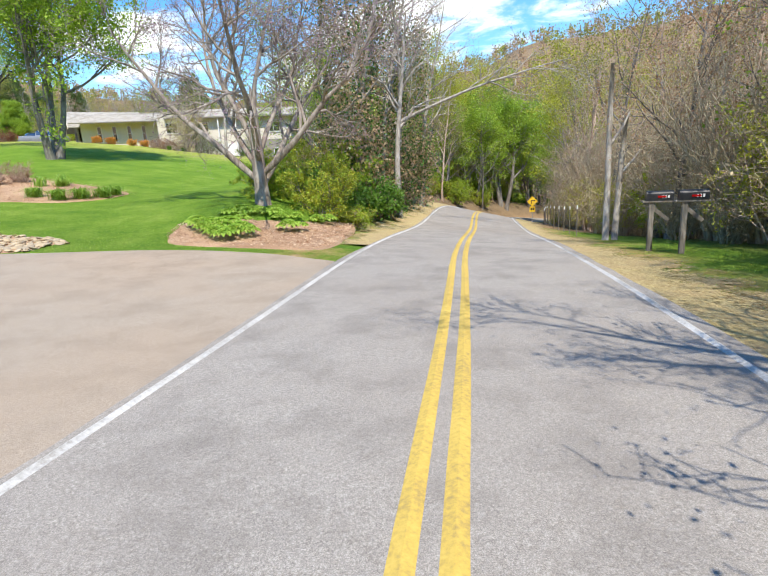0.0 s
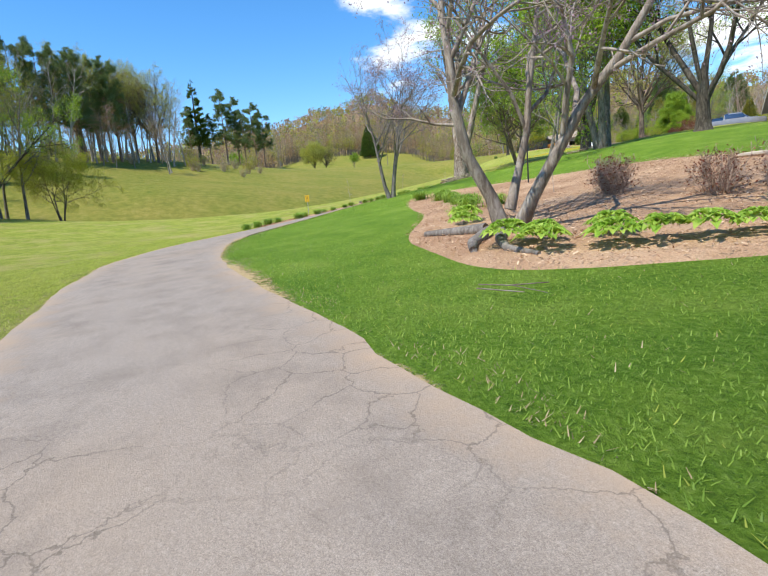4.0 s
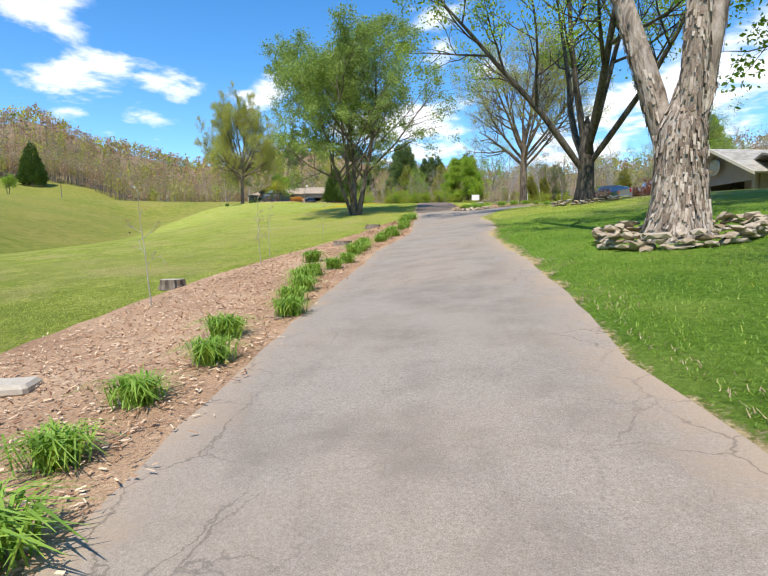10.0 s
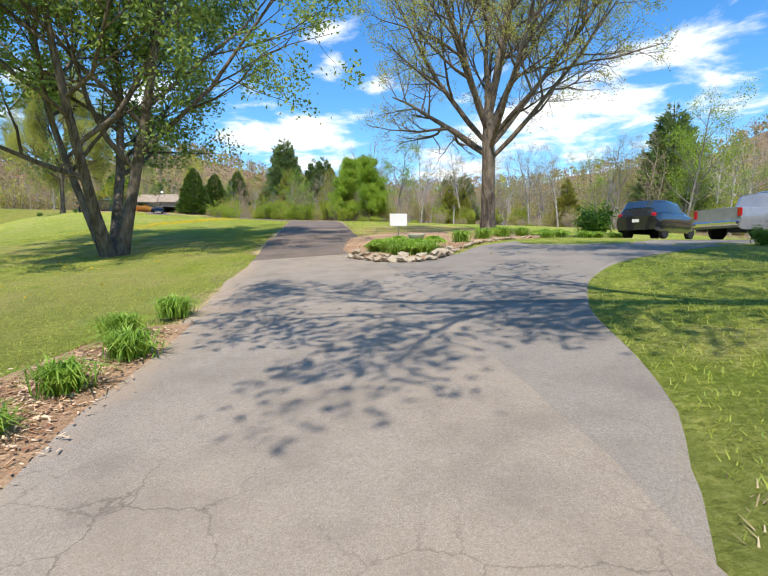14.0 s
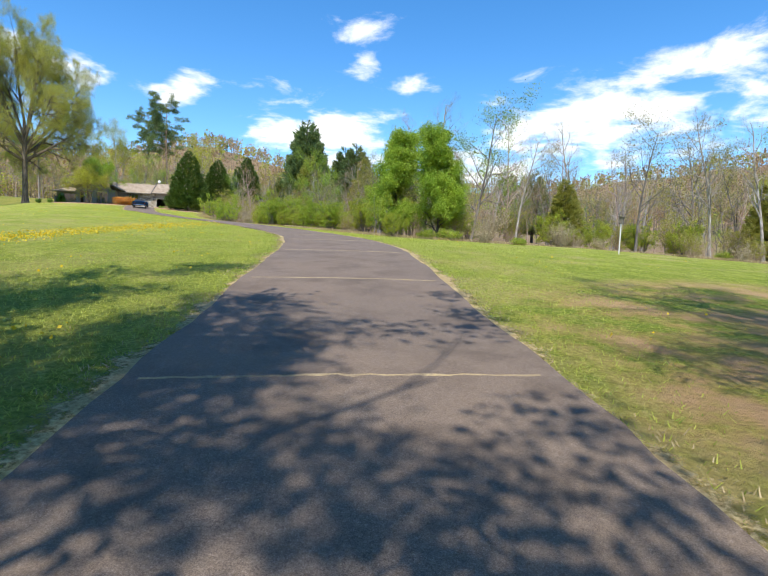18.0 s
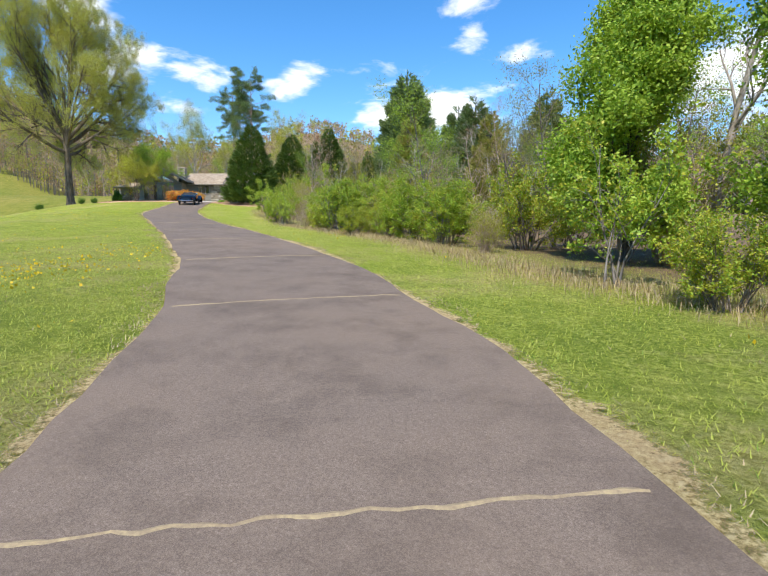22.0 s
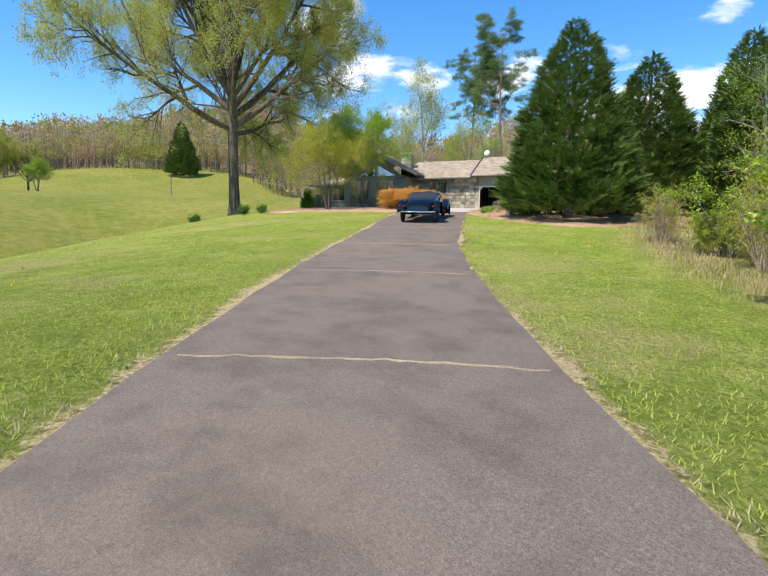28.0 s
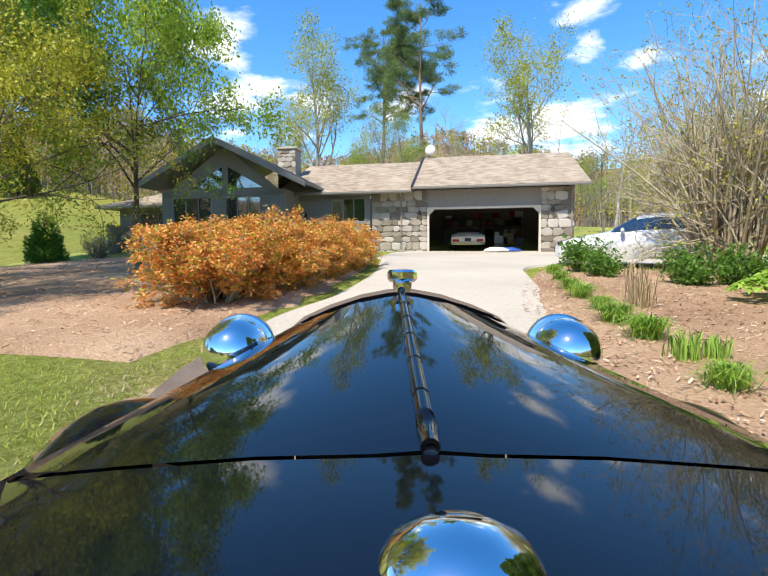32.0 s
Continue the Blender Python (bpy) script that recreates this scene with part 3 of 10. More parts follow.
# height of the ridges round the valley, by bearing (degrees to the left of +y): degrees above eye level
RIDGE_AZ = np.array([-180, -140, -100, -70, -45, -30, -25, -20, -12, 0, 15, 24, 28, 33, 38, 44, 49, 52.5, 57.7, 63, 67, 71, 76, 82, 90, 110, 140, 180.0])
RIDGE_EL = np.array([8, 8, 9, 10, 11, 11, 10.5, 9.5, 8.5, 7.5, 7.5, 8.4, 9.5, 10.8, 10.4, 8.8, 8.4, 9.0, 10.4, 11.9, 10.8, 10.0, 9.2, 8.2, 7.0, 6.5, 7, 8.0])
# bottom of the hollow that runs beside the drive, west of the lawn
HOLLOW = [(-104.0, -4.0), (-92.0, 12.0), (-90.0, 27.0), (-94.0, 41.0), (-105.0, 60.0), (-122.0, 80.0), (-140.0, 99.0), (-154.0, 112.0), (-172.0, 126.0)]


def field_side(az):
    """1 on the bearing where the far meadow climbs to its crest, 0 elsewhere."""
    return np.exp(-(((np.asarray(az) - 69) / 13) ** 4))


def ground_z(x, y):
    """Height of the bare ground at x, y (arrays or numbers)."""
    x, y = np.asarray(x, float), np.asarray(y, float)
    sh = x.shape
    xf, yf = x.ravel(), y.ravel()
    out = np.empty_like(xf)
    for s in range(0, len(xf), 20000):
        px, py = xf[s:s + 20000], yf[s:s + 20000]
        d2 = (px[:, None] - _ctrl[None, :, 0]) ** 2 + (py[:, None] - _ctrl[None, :, 1]) ** 2
        z = _tps(d2) @ _w[:-3] + _w[-3] + _w[-2] * px + _w[-1] * py
        dx, dy = px - MID[0], py - MID[1]
        r = np.hypot(dx, dy)
        az = np.degrees(np.arctan2(-dx, dy))
        ridge = 560 * np.tan(np.radians(np.interp(az, RIDGE_AZ, RIDGE_EL))) + 4
        wob = 1 + 0.02 * np.sin(np.radians(az) * 23) + 0.02 * np.sin(np.radians(az) * 41 + 1)
        k = np.clip((r - 230) / 330, 0, 1)
        k = k * k * (3 - 2 * k)
        base = 14 + 10 * np.clip((r - 120) / 150, 0, 1) + 11 * np.clip((r - 190) / 75, 0, 1) * field_side(az)
        far = base + (ridge * wob - base) * k
        far = np.where(r > 700, far * np.clip(1 - (r - 700) / 1600, 0.25, 1), far)
        w = np.clip((r - 120) / 110, 0, 1)
        w = w * w * (3 - 2 * w)
        hd = np.sqrt(((px[:, None] - HL[None, :, 0]) ** 2 + (py[:, None] - HL[None, :, 1]) ** 2).min(1))
        mound = 0.42 * np.exp(-((px + 4.4) / 2.3) ** 2 - ((py - 17.6) / 3.6) ** 2)
        mound = mound + 0.8 * np.exp(-((px + 4.4 - 0.2 * (py - 12)) / 1.8) ** 2) * np.clip((py - 19) / 4, 0, 1) * np.clip((50 - py) / 10, 0, 1)
        out[s:s + 20000] = mound + np.clip(z, -12, 45) * (1 - w) + far * w - 4.2 * np.exp(-(hd / 14.0) ** 2)
    return out.reshape(sh) if sh else float(out[0])


def smooth_line(pts, step):
    """A Catmull-Rom line through pts, as points about step apart."""
    p = np.asarray(pts, float)
    p = np.vstack([2 * p[0] - p[1], p, 2 * p[-1] - p[-2]])
    out = []
    for i in range(1, len(p) - 2):
        n = max(1, int(np.ceil(np.linalg.norm((p[i + 1] - p[i])[:2]) / step)))
        for u in np.arange(n) / n:
            a, b, c, d = p[i - 1], p[i], p[i + 1], p[i + 2]
            out.append(0.5 * (2 * b + (c - a) * u + (2 * a - 5 * b + 4 * c - d) * u * u + (3 * b - a - 3 * c + d) * u ** 3))
    out.append(p[-2])
    return np.array(out)


ROAD_LINE = [(-16.0, -60.0), (-9.0, -35.0), (-2.7, -14.0), (0.3, 3.0), (1.75, 12.0), (3.7, 22.0), (6.5, 36.0), (10.5, 48.0), (19.0, 58.0), (31.0, 64.0), (48.0, 67.0)]
HL = smooth_line(np.array(HOLLOW), 3.0)
CL = smooth_line(DR, 0.5)                     # driveway
RL = smooth_line(np.array(ROAD_LINE), 0.7)    # road


def line_dist(x, y, line):
    """Distance of points to a line's points, and the index of the nearest one."""
    x, y = np.atleast_1d(np.asarray(x, float)), np.atleast_1d(np.asarray(y, float))
    best, idx = np.full(len(x), 1e9), np.zeros(len(x), int)
    for s in range(0, len(x), 20000):
        d = (x[s:s + 20000, None] - line[None, :, 0]) ** 2 + (y[s:s + 20000, None] - line[None, :, 1]) ** 2
        idx[s:s + 20000] = d.argmin(1)
        best[s:s + 20000] = np.sqrt(d.min(1))
    return best, idx


def inside(p, outline):
    o = np.array(outline, float)
    res = np.zeros(len(p), bool)
    j = len(o) - 1
    for i in range(len(o)):
        hit = ((o[i, 1] > p[:, 1]) != (o[j, 1] > p[:, 1])) & (p[:, 0] < (o[j, 0] - o[i, 0]) * (p[:, 1] - o[i, 1]) / (o[j, 1] - o[i, 1] + 1e-12) + o[i, 0])
        res ^= hit
        j = i
    return res


def side_of(line, i, off):
    """The point at off metres to the left of a line's point i."""
    i = int(np.clip(i, 0, len(line) - 1))
    a, b = line[max(i - 1, 0)], line[min(i + 1, len(line) - 1)]
    t = (b - a)[:2] / (np.linalg.norm((b - a)[:2]) + 1e-9)
    return line[i][0] - t[1] * off, line[i][1] + t[0] * off

# ---------------------------------------------------------------- mesh tools
class Build:
    """Collects vertices and faces of one mesh."""

    def __init__(self):
        self.v, self.f = [], []

    def add(self, vs, fs):
        o = len(self.v)
        self.v.extend([tuple(p) for p in vs])
        self.f.extend([tuple(i + o for i in q) for q in fs])
        return self

    def box(self, c, s, m=None, bevel=0.0):
        """A box with centre c and size s; bevel cuts its upright and level edges."""
        x, y, z = s[0] / 2, s[1] / 2, s[2] / 2
        if bevel <= 0:
            vs = [(i * x, j * y, k * z) for k in (-1, 1) for i, j in ((-1, -1), (1, -1), (1, 1), (-1, 1))]
            fs = [(3, 2, 1, 0), (4, 5, 6, 7), (0, 1, 5, 4), (1, 2, 6, 5), (2, 3, 7, 6), (3, 0, 4, 7)]
        else:
            b = min(bevel, x * 0.9, y * 0.9, z * 0.9)
            ring = [(-x + b, -y), (x - b, -y), (x, -y + b), (x, y - b), (x - b, y), (-x + b, y), (-x, y - b), (-x, -y + b)]
            inn = [(px * (1 - b / x), py * (1 - b / y)) for px, py in ring]
            vs = [(*p, -z) for p in inn] + [(*p, -z + b) for p in ring] + [(*p, z - b) for p in ring] + [(*p, z) for p in inn]
            fs = [tuple(range(7, -1, -1)), tuple(range(24, 32))]
            for k in range(3):
                fs += [(8 * k + i, 8 * k + (i + 1) % 8, 8 * k + 8 + (i + 1) % 8, 8 * k + 8 + i) for i in range(8)]
        c = Vector(c)
        vs = [(m @ Vector(p) if m else Vector(p)) + c for p in vs]
        return self.add(vs, fs)

    def tube(self, pts, radii, n=8, cap=True):
        p = np.asarray(pts, float)
        r = np.broadcast_to(np.asarray(radii, float), (len(p),))
        vs, fs = tube_arrays(p, r, n)
        self.add(vs.tolist(), fs.tolist())
        if cap:
            o = len(self.v) - len(vs)
            self.f.append(tuple(o + i for i in range(n - 1, -1, -1)))
            self.f.append(tuple(o + len(vs) - n + i for i in range(n)))
        return self

    def lathe(self, prof, n=16, m=None):
        """Turns (radius, height) pairs round z."""
        vs = [(r * math.cos(2 * math.pi * i / n), r * math.sin(2 * math.pi * i / n), z) for r, z in prof for i in range(n)]
        if m:
            vs = [m @ Vector(p) for p in vs]
        fs = [(k * n + i, k * n + (i + 1) % n, (k + 1) * n + (i + 1) % n, (k + 1) * n + i) for k in range(len(prof) - 1) for i in range(n)]
        fs += [tuple(range(n - 1, -1, -1)), tuple((len(prof) - 1) * n + i for i in range(n))]
        return self.add(vs, fs)

    def sheet(self, rows):
        """A surface through rows of equally many points."""
        n = len(rows[0])
        vs = [p for r in rows for p in r]
        return self.add(vs, [(k * n + i, k * n + i + 1, (k + 1) * n + i + 1, (k + 1) * n + i) for k in range(len(rows) - 1) for i in range(n - 1)])

    def mesh(self, name, mats, smooth=False):
        me = bpy.data.meshes.new(name)
        me.from_pydata(self.v, [], self.f)
        for m in (mats if isinstance(mats, (list, tuple)) else [mats]):
            me.materials.append(m)
        if smooth:
            me.polygons.foreach_set("use_smooth", [True] * len(me.polygons))
        me.update()
        return me


def tube_arrays(p, r, n):
    """Vertices and quads of a tube round the points p."""
    t = np.gradient(p, axis=0)
    t /= np.linalg.norm(t, axis=1)[:, None] + 1e-9
    ref = np.array([0.0, 0, 1]) if abs(t[0][2]) < 0.9 else np.array([1.0, 0, 0])
    a = np.cross(t, ref)
    a /= np.linalg.norm(a, axis=1)[:, None] + 1e-9
    b = np.cross(t, a)
    th = np.arange(n) * 2 * np.pi / n
    vs = p[:, None, :] + r[:, None, None] * (np.cos(th)[None, :, None] * a[:, None, :] + np.sin(th)[None, :, None] * b[:, None, :])
    k, i = np.meshgrid(np.arange(len(p) - 1), np.arange(n), indexing="ij")
    fs = np.stack([k * n + i, (k + 1) * n + i, (k + 1) * n + (i + 1) % n, k * n + (i + 1) % n], -1).reshape(-1, 4)
    return vs.reshape(-1, 3), fs


def quad_mesh(name, V, F, mats, mat_idx=None, smooth=False):
    """A mesh from arrays of vertices and of faces with equally many corners."""
    V, F = np.asarray(V, np.float32), np.asarray(F, np.int32)
    me = bpy.data.meshes.new(name)
    me.vertices.add(len(V)); me.vertices.foreach_set("co", V.ravel())
    me.loops.add(F.size); me.loops.foreach_set("vertex_index", F.ravel())
    me.polygons.add(len(F))
    me.polygons.foreach_set("loop_start", np.arange(0, F.size, F.shape[1], dtype=np.int32))
    me.polygons.foreach_set("loop_total", np.full(len(F), F.shape[1], np.int32))
    for m in (mats if isinstance(mats, (list, tuple)) else [mats]):
        me.materials.append(m)
    if mat_idx is not None:
        me.polygons.foreach_set("material_index", np.asarray(mat_idx, np.int32))
    if smooth:
        me.polygons.foreach_set("use_smooth", np.ones(len(F), bool))
    me.update(calc_edges=True)
    return me


def thing(name, label, category, loc=(0, 0, 0), rz=0.0, group="", kind=""):
    """An empty at a thing's base, which its parts hang from."""
    ob = new(name)
    ob.empty_display_size = 0.2
    ob.matrix_basis = pose(*loc, 0, 0, rz)
    return tagged(ob, label, category, group, kind)


def part(name, bm, material, parent, label="", smooth=False):
    """Links a Build, or a finished mesh, as one mesh object under its parent."""
    me = bm.mesh(name, material, smooth) if isinstance(bm, Build) else bm
    ob = new(name, me)
    ob.parent = parent
    if label:
        ob["label"] = label
    return ob


def solo(name, bm, material, label, category, group="", kind="", smooth=False):
    """A thing of one mesh."""
    me = bm.mesh(name, material, smooth) if isinstance(bm, Build) else bm
    return tagged(new(name, me), label, category, group, kind)


def gz(x, y):
    return float(ground_z(x, y))


def text_mesh(body, size, mats, depth=0.002):
    cu = bpy.data.curves.new("lettering", "FONT")
    cu.body, cu.size, cu.align_x, cu.align_y, cu.extrude = body, size, "CENTER", "CENTER", depth
    ob = new("lettering", cu)
    me = bpy.data.meshes.new_from_object(ob.evaluated_get(bpy.context.evaluated_depsgraph_get()))
    bpy.data.objects.remove(ob)
    me.materials.clear()
    me.materials.append(mats)
    return me


# ---------------------------------------------------------------- growing plants
def _unit(v):
    return v / (np.linalg.norm(v) + 1e-9)


def grow(rng, starts, levels, counts, ratio, angle, crook, lift, segs=(7, 5, 4, 3), sides=(9, 6, 4, 3), first=(0.3, 0.25, 0.15), shrink=0.8, flare=1.35):
    """Branches out from starts (point, direction, length, radius). Gives tube vertices, quads, and twigs as (points)."""
    V, F, twigs, off = [], [], [], 0
    stack = [(np.array(p, float), _unit(np.array(d, float)), L, r, 0) for p, d, L, r in starts]
    while stack:
        p, d, L, r, lev = stack.pop()
        n = segs[lev]
        pts = [p]
        for i in range(n):
            d = _unit(d + rng.normal(0, crook[lev], 3) + np.array([0, 0, lift[lev]]))
            p = p + d * L / n
            pts.append(p)
        pts = np.array(pts)
        rad = r * (1 - shrink * (np.arange(n + 1) / n))
        if lev == 0:
            rad[0] *= flare
        vs, fs = tube_arrays(pts, np.maximum(rad, 0.004), sides[lev])
        V.append(vs); F.append(fs + off); off += len(vs)
        if lev < levels:
            m = counts[lev]
            for j in range(m):
                f = first[lev] + (1 - first[lev]) * (j + rng.uniform(0.2, 1.0)) / m
                f = min(f, 0.99)
                k = f * n
                i = int(k)
                q = pts[i] + (pts[i + 1] - pts[i]) * (k - i)
                tdir = _unit(pts[i + 1] - pts[i])
                side = _unit(np.cross(tdir, rng.normal(0, 1, 3)))
                a = radians(angle[lev] + rng.normal(0, 9))
                cd = tdir * math.cos(a) + side * math.sin(a)
                cl = L * ratio[lev] * (1.15 - 0.55 * f) * rng.uniform(0.75, 1.2)
                stack.append((q, cd, cl, max(0.004, 0.62 * r * (1 - shrink * f) + 0.002), lev + 1))
        else:
            twigs.append(pts)
    return np.vstack(V), np.vstack(F), twigs


def leaves_on(rng, twigs, per, size, jitter, droop=0.0, width=0.55):
    """Leaf diamonds strewn along twigs."""
    t = [tw[-1] + (tw[len(tw) // 2] - tw[-1]) * u for tw in twigs for u in rng.uniform(0, 1, per)]
    c = np.array(t) + rng.normal(0, jitter, (len(t), 3))
    return leaf_quads(rng, c, size, droop, width)


def leaf_quads(rng, c, size, droop=0.0, width=0.55):
    n = len(c)
    a = rng.normal(0, 1, (n, 3)); a[:, 2] -= droop
    a /= np.linalg.norm(a, axis=1)[:, None]
    b = np.cross(a, rng.normal(0, 1, (n, 3)))
    b /= np.linalg.norm(b, axis=1)[:, None] + 1e-9
    s = (size * rng.uniform(0.6, 1.35, n))[:, None]
    nrm = np.cross(a, b)
    V = np.stack([c, c + a * s * 0.5 + b * s * width * 0.5 + nrm * s * 0.08, c + a * s, c + a * s * 0.5 - b * s * width * 0.5 + nrm * s * 0.08], 1)
    return V.reshape(-1, 3), np.arange(4 * n).reshape(-1, 4)


def blades(rng, c, length, width, lean, fold=3):
    """Narrow arching leaves that rise from the points c: strips of two quads."""
    n = len(c)
    az = rng.uniform(0, 2 * np.pi, n)
    L = length * rng.uniform(0.6, 1.25, n)
    k = lean * rng.uniform(0.3, 1.2, n)
    dx, dy = np.cos(az), np.sin(az)
    out = np.stack([dx, dy, np.zeros(n)], 1)
    sd = np.stack([-dy, dx, np.zeros(n)], 1) * (width * rng.uniform(0.7, 1.2, n) / 2)[:, None]
    up = np.array([0, 0, 1.0])
    p0 = c
    p1 = c + out * (L * k * 0.3)[:, None] + up * (L * 0.62)[:, None]
    p2 = c + out * (L * k * 0.85)[:, None] + up * (L * (0.95 - 0.45 * k))[:, None]
    V = np.stack([p0 - sd * 0.7, p0 + sd * 0.7, p1 + sd, p1 - sd, p2 + sd * 0.15, p2 - sd * 0.15], 1).reshape(-1, 3)
    o = np.arange(n) * 6
    F = np.concatenate([np.stack([o, o + 1, o + 2, o + 3], 1), np.stack([o + 3, o + 2, o + 4, o + 5], 1)])
    return V, F

# ---------------------------------------------------------------- ground, road, driveway
def axis(lo, hi, step, far):
    core = list(np.arange(lo, hi + 1e-6, step))
    d, a, b = step, core[0], core[-1]
    left, right = [], []
    while b - MID[0] < far:
        d *= 1.16
        a, b = a - d, b + d
        left.append(a); right.append(b)
    return np.array(left[::-1] + core + right)


def build_ground():
    xs, ys = axis(-165, 30, 0.9, 4200), axis(-35, 165, 0.9, 4200)
    X, Y = np.meshgrid(xs, ys)
    x, y = X.ravel(), Y.ravel()
    z = ground_z(x, y)
    dd, di = line_dist(x, y, CL)
    rd, _ = line_dist(x, y, RL)
    r = np.hypot(x - MID[0], y - MID[1])
    roll = 0.05 * np.sin(x * 0.31 + 1) * np.sin(y * 0.27) + 0.03 * np.sin(x * 0.83) * np.cos(y * 0.71)
    z = z + roll * np.clip((dd - 4) / 6, 0, 1) * np.clip((rd - 6) / 6, 0, 1)
    # the paving lies in a shallow bed
    z = z - 0.09 * np.clip((1.5 - dd) / 0.5, 0, 1) - 0.11 * np.clip((2.5 - rd) / 0.5, 0, 1)
    # ditch beside the road, and the cut bank beyond it
    lr, li = line_dist(x, y, RL)
    left = np.array([(RL[min(i + 1, len(RL) - 1)][0] - RL[max(i - 1, 0)][0]) * (py - RL[i][1]) - (RL[min(i + 1, len(RL) - 1)][1] - RL[max(i - 1, 0)][1]) * (px - RL[i][0]) for px, py, i in zip(x, y, li)]) > 0
    north = np.clip((y - 15) / 6, 0, 1) * (r < 160)
    z = z - north * left * 0.35 * np.exp(-((lr - 3.9) / 0.7) ** 2) + north * left * 1.1 * np.clip((lr - 4.4) / 2.5, 0, 1) * np.clip((14 - lr) / 8, 0, 1)
    yy, xx = len(ys), len(xs)
    k, i = np.meshgrid(np.arange(yy - 1), np.arange(xx - 1), indexing="ij")
    o = (k * xx + i).ravel()
    me = quad_mesh("ground", np.stack([x, y, z], 1), np.stack([o, o + 1, o + xx + 1, o + xx], 1), M_GROUND, smooth=True)
    # zones: meadow, leaf litter, bare soil
    t = np.clip(di / (len(CL) - 1), 0, 1)
    sgn = np.array([(CL[min(i + 1, len(CL) - 1)][0] - CL[max(i - 1, 0)][0]) * (py - CL[i][1]) - (CL[min(i + 1, len(CL) - 1)][1] - CL[max(i - 1, 0)][1]) * (px - CL[i][0]) for px, py, i in zip(x, y, di)])
    west = sgn > 0
    mead = np.clip((dd - 30 - 3 * np.sin(t * 9)) / 5, 0, 1) * west
    mead = np.maximum(mead, np.clip((r - 130) / 20, 0, 1))
    mead = np.maximum(mead, 0.2 * west * np.clip((-x - 18) / 12, 0, 1))
    az = np.degrees(np.arctan2(-(x - MID[0]), y - MID[1]))
    litter = np.clip((r - 228 - 50 * field_side(az)) / 25, 0, 1)
    woods = np.clip((edge_dist(x, y) - 0.5) / 2.5, 0, 1)
    litter = np.maximum(litter, woods * (~west))
    road_woods = np.clip((lr - 5.5) / 2.5, 0, 1) * (~left) * (r < 220)
    litter = np.maximum(litter, road_woods)
    litter = np.maximum(litter, np.clip((lr - 4.2) / 1.5, 0, 1) * left * np.clip((y - 19) / 4, 0, 1) * np.clip((9.5 - lr) / 2.5, 0, 1) * (r < 160))
    soil = np.clip(1 - np.hypot((x + 55.5) / 6.5, (y - 72.0) / 9.5), 0, 1) ** 0.45 * (sgn < 0) * np.clip((dd - 1.9) / 0.8, 0, 1) * 1.7
    soil = np.maximum(soil, np.exp(-((lr - 3.4) / 0.7) ** 2) * 1.0 * (r < 200))
    soil = np.maximum(soil, 0.5 * np.clip(1 - np.hypot((x + 58.5) / 4.0, (y - 62.5) / 7.0), 0, 1) * (sgn > 0) * np.clip((dd - 2.0) / 0.8, 0, 1))
    soil = np.maximum(soil, 0.55 * np.exp(-((x + 67) / 4.0) ** 2 - ((y - 64) / 4.5) ** 2))
    soil = np.maximum(soil, 0.5 * np.exp(-((edge_dist(x, y) - 0.2) / 1.0) ** 2) * (~west))
    lush = np.clip((47 - y) / 8, 0, 1) * (~west)
    col = np.stack([mead, litter, np.clip(soil, 0, 1), lush], 1).astype(np.float32)
    at = me.color_attributes.new("zone", "FLOAT_COLOR", "POINT")
    at.data.foreach_set("color", col.ravel())
    return tagged(new("ground", me), "mown spring lawn, meadow and leaf litter rising to wooded hills", "ground", kind="structure")


EDGE = smooth_line(np.array([(-30.0, 78.0), (-44.0, 97.0), (-55.0, 103.0), (-66.0, 97.5), (-71.5, 98.5), (-78.5, 104.5), (-86.0, 110.0), (-94.0, 116.5), (-102.0, 122.5), (-108.0, 131.0), (-112.0, 145.0), (-118.0, 160.0)]), 1.0)


def edge_dist(x, y):
    """Metres beyond the woods' edge (positive inside the woods)."""
    d, i = line_dist(x, y, EDGE)
    a, b = EDGE[np.maximum(i - 1, 0)], EDGE[np.minimum(i + 1, len(EDGE) - 1)]
    s = (b[:, 0] - a[:, 0]) * (np.atleast_1d(y) - EDGE[i, 1]) - (b[:, 1] - a[:, 1]) * (np.atleast_1d(x) - EDGE[i, 0])
    return np.where(s < 0, d, -d)


def ribbon(line, lo, hi, across=9, lift=0.03, i0=0, i1=None, wob=0.0, seed=1, drop=0.16, ease=0):
    """A paved strip along a line, from lo to hi metres to its left, with edges that go down into the ground."""
    rng = np.random.default_rng(seed)
    i1 = len(line) - 1 if i1 is None else i1
    rows = []
    n = i1 - i0 + 1
    jl, jr = (np.convolve(rng.normal(0, 1, n + 4), np.ones(5) / 5, "valid") * wob for _ in range(2))
    for k, i in enumerate(range(i0, i1 + 1)):
        a, b = (lo(i) if callable(lo) else lo) + jl[k], (hi(i) if callable(hi) else hi) + jr[k]
        offs = np.linspace(a, b, across)
        p = np.array([side_of(line, i, o) for o in offs])
        z = ground_z(p[:, 0], p[:, 1]) + lift
        if ease:
            z -= 0.06 * max(0.0, 1 - min(k, n - 1 - k if ease > 1 else 99) / 3.0)
        z += 0.015 * (1 - (2 * (offs - a) / (b - a) - 1) ** 2)
        e0, e1 = side_of(line, i, a - 0.03), side_of(line, i, b + 0.03)
        rows.append([(*e0, z[0] - drop)] + [(*q, h) for q, h in zip(p, z)] + [(*e1, z[-1] - drop)])
    return Build().sheet(rows)


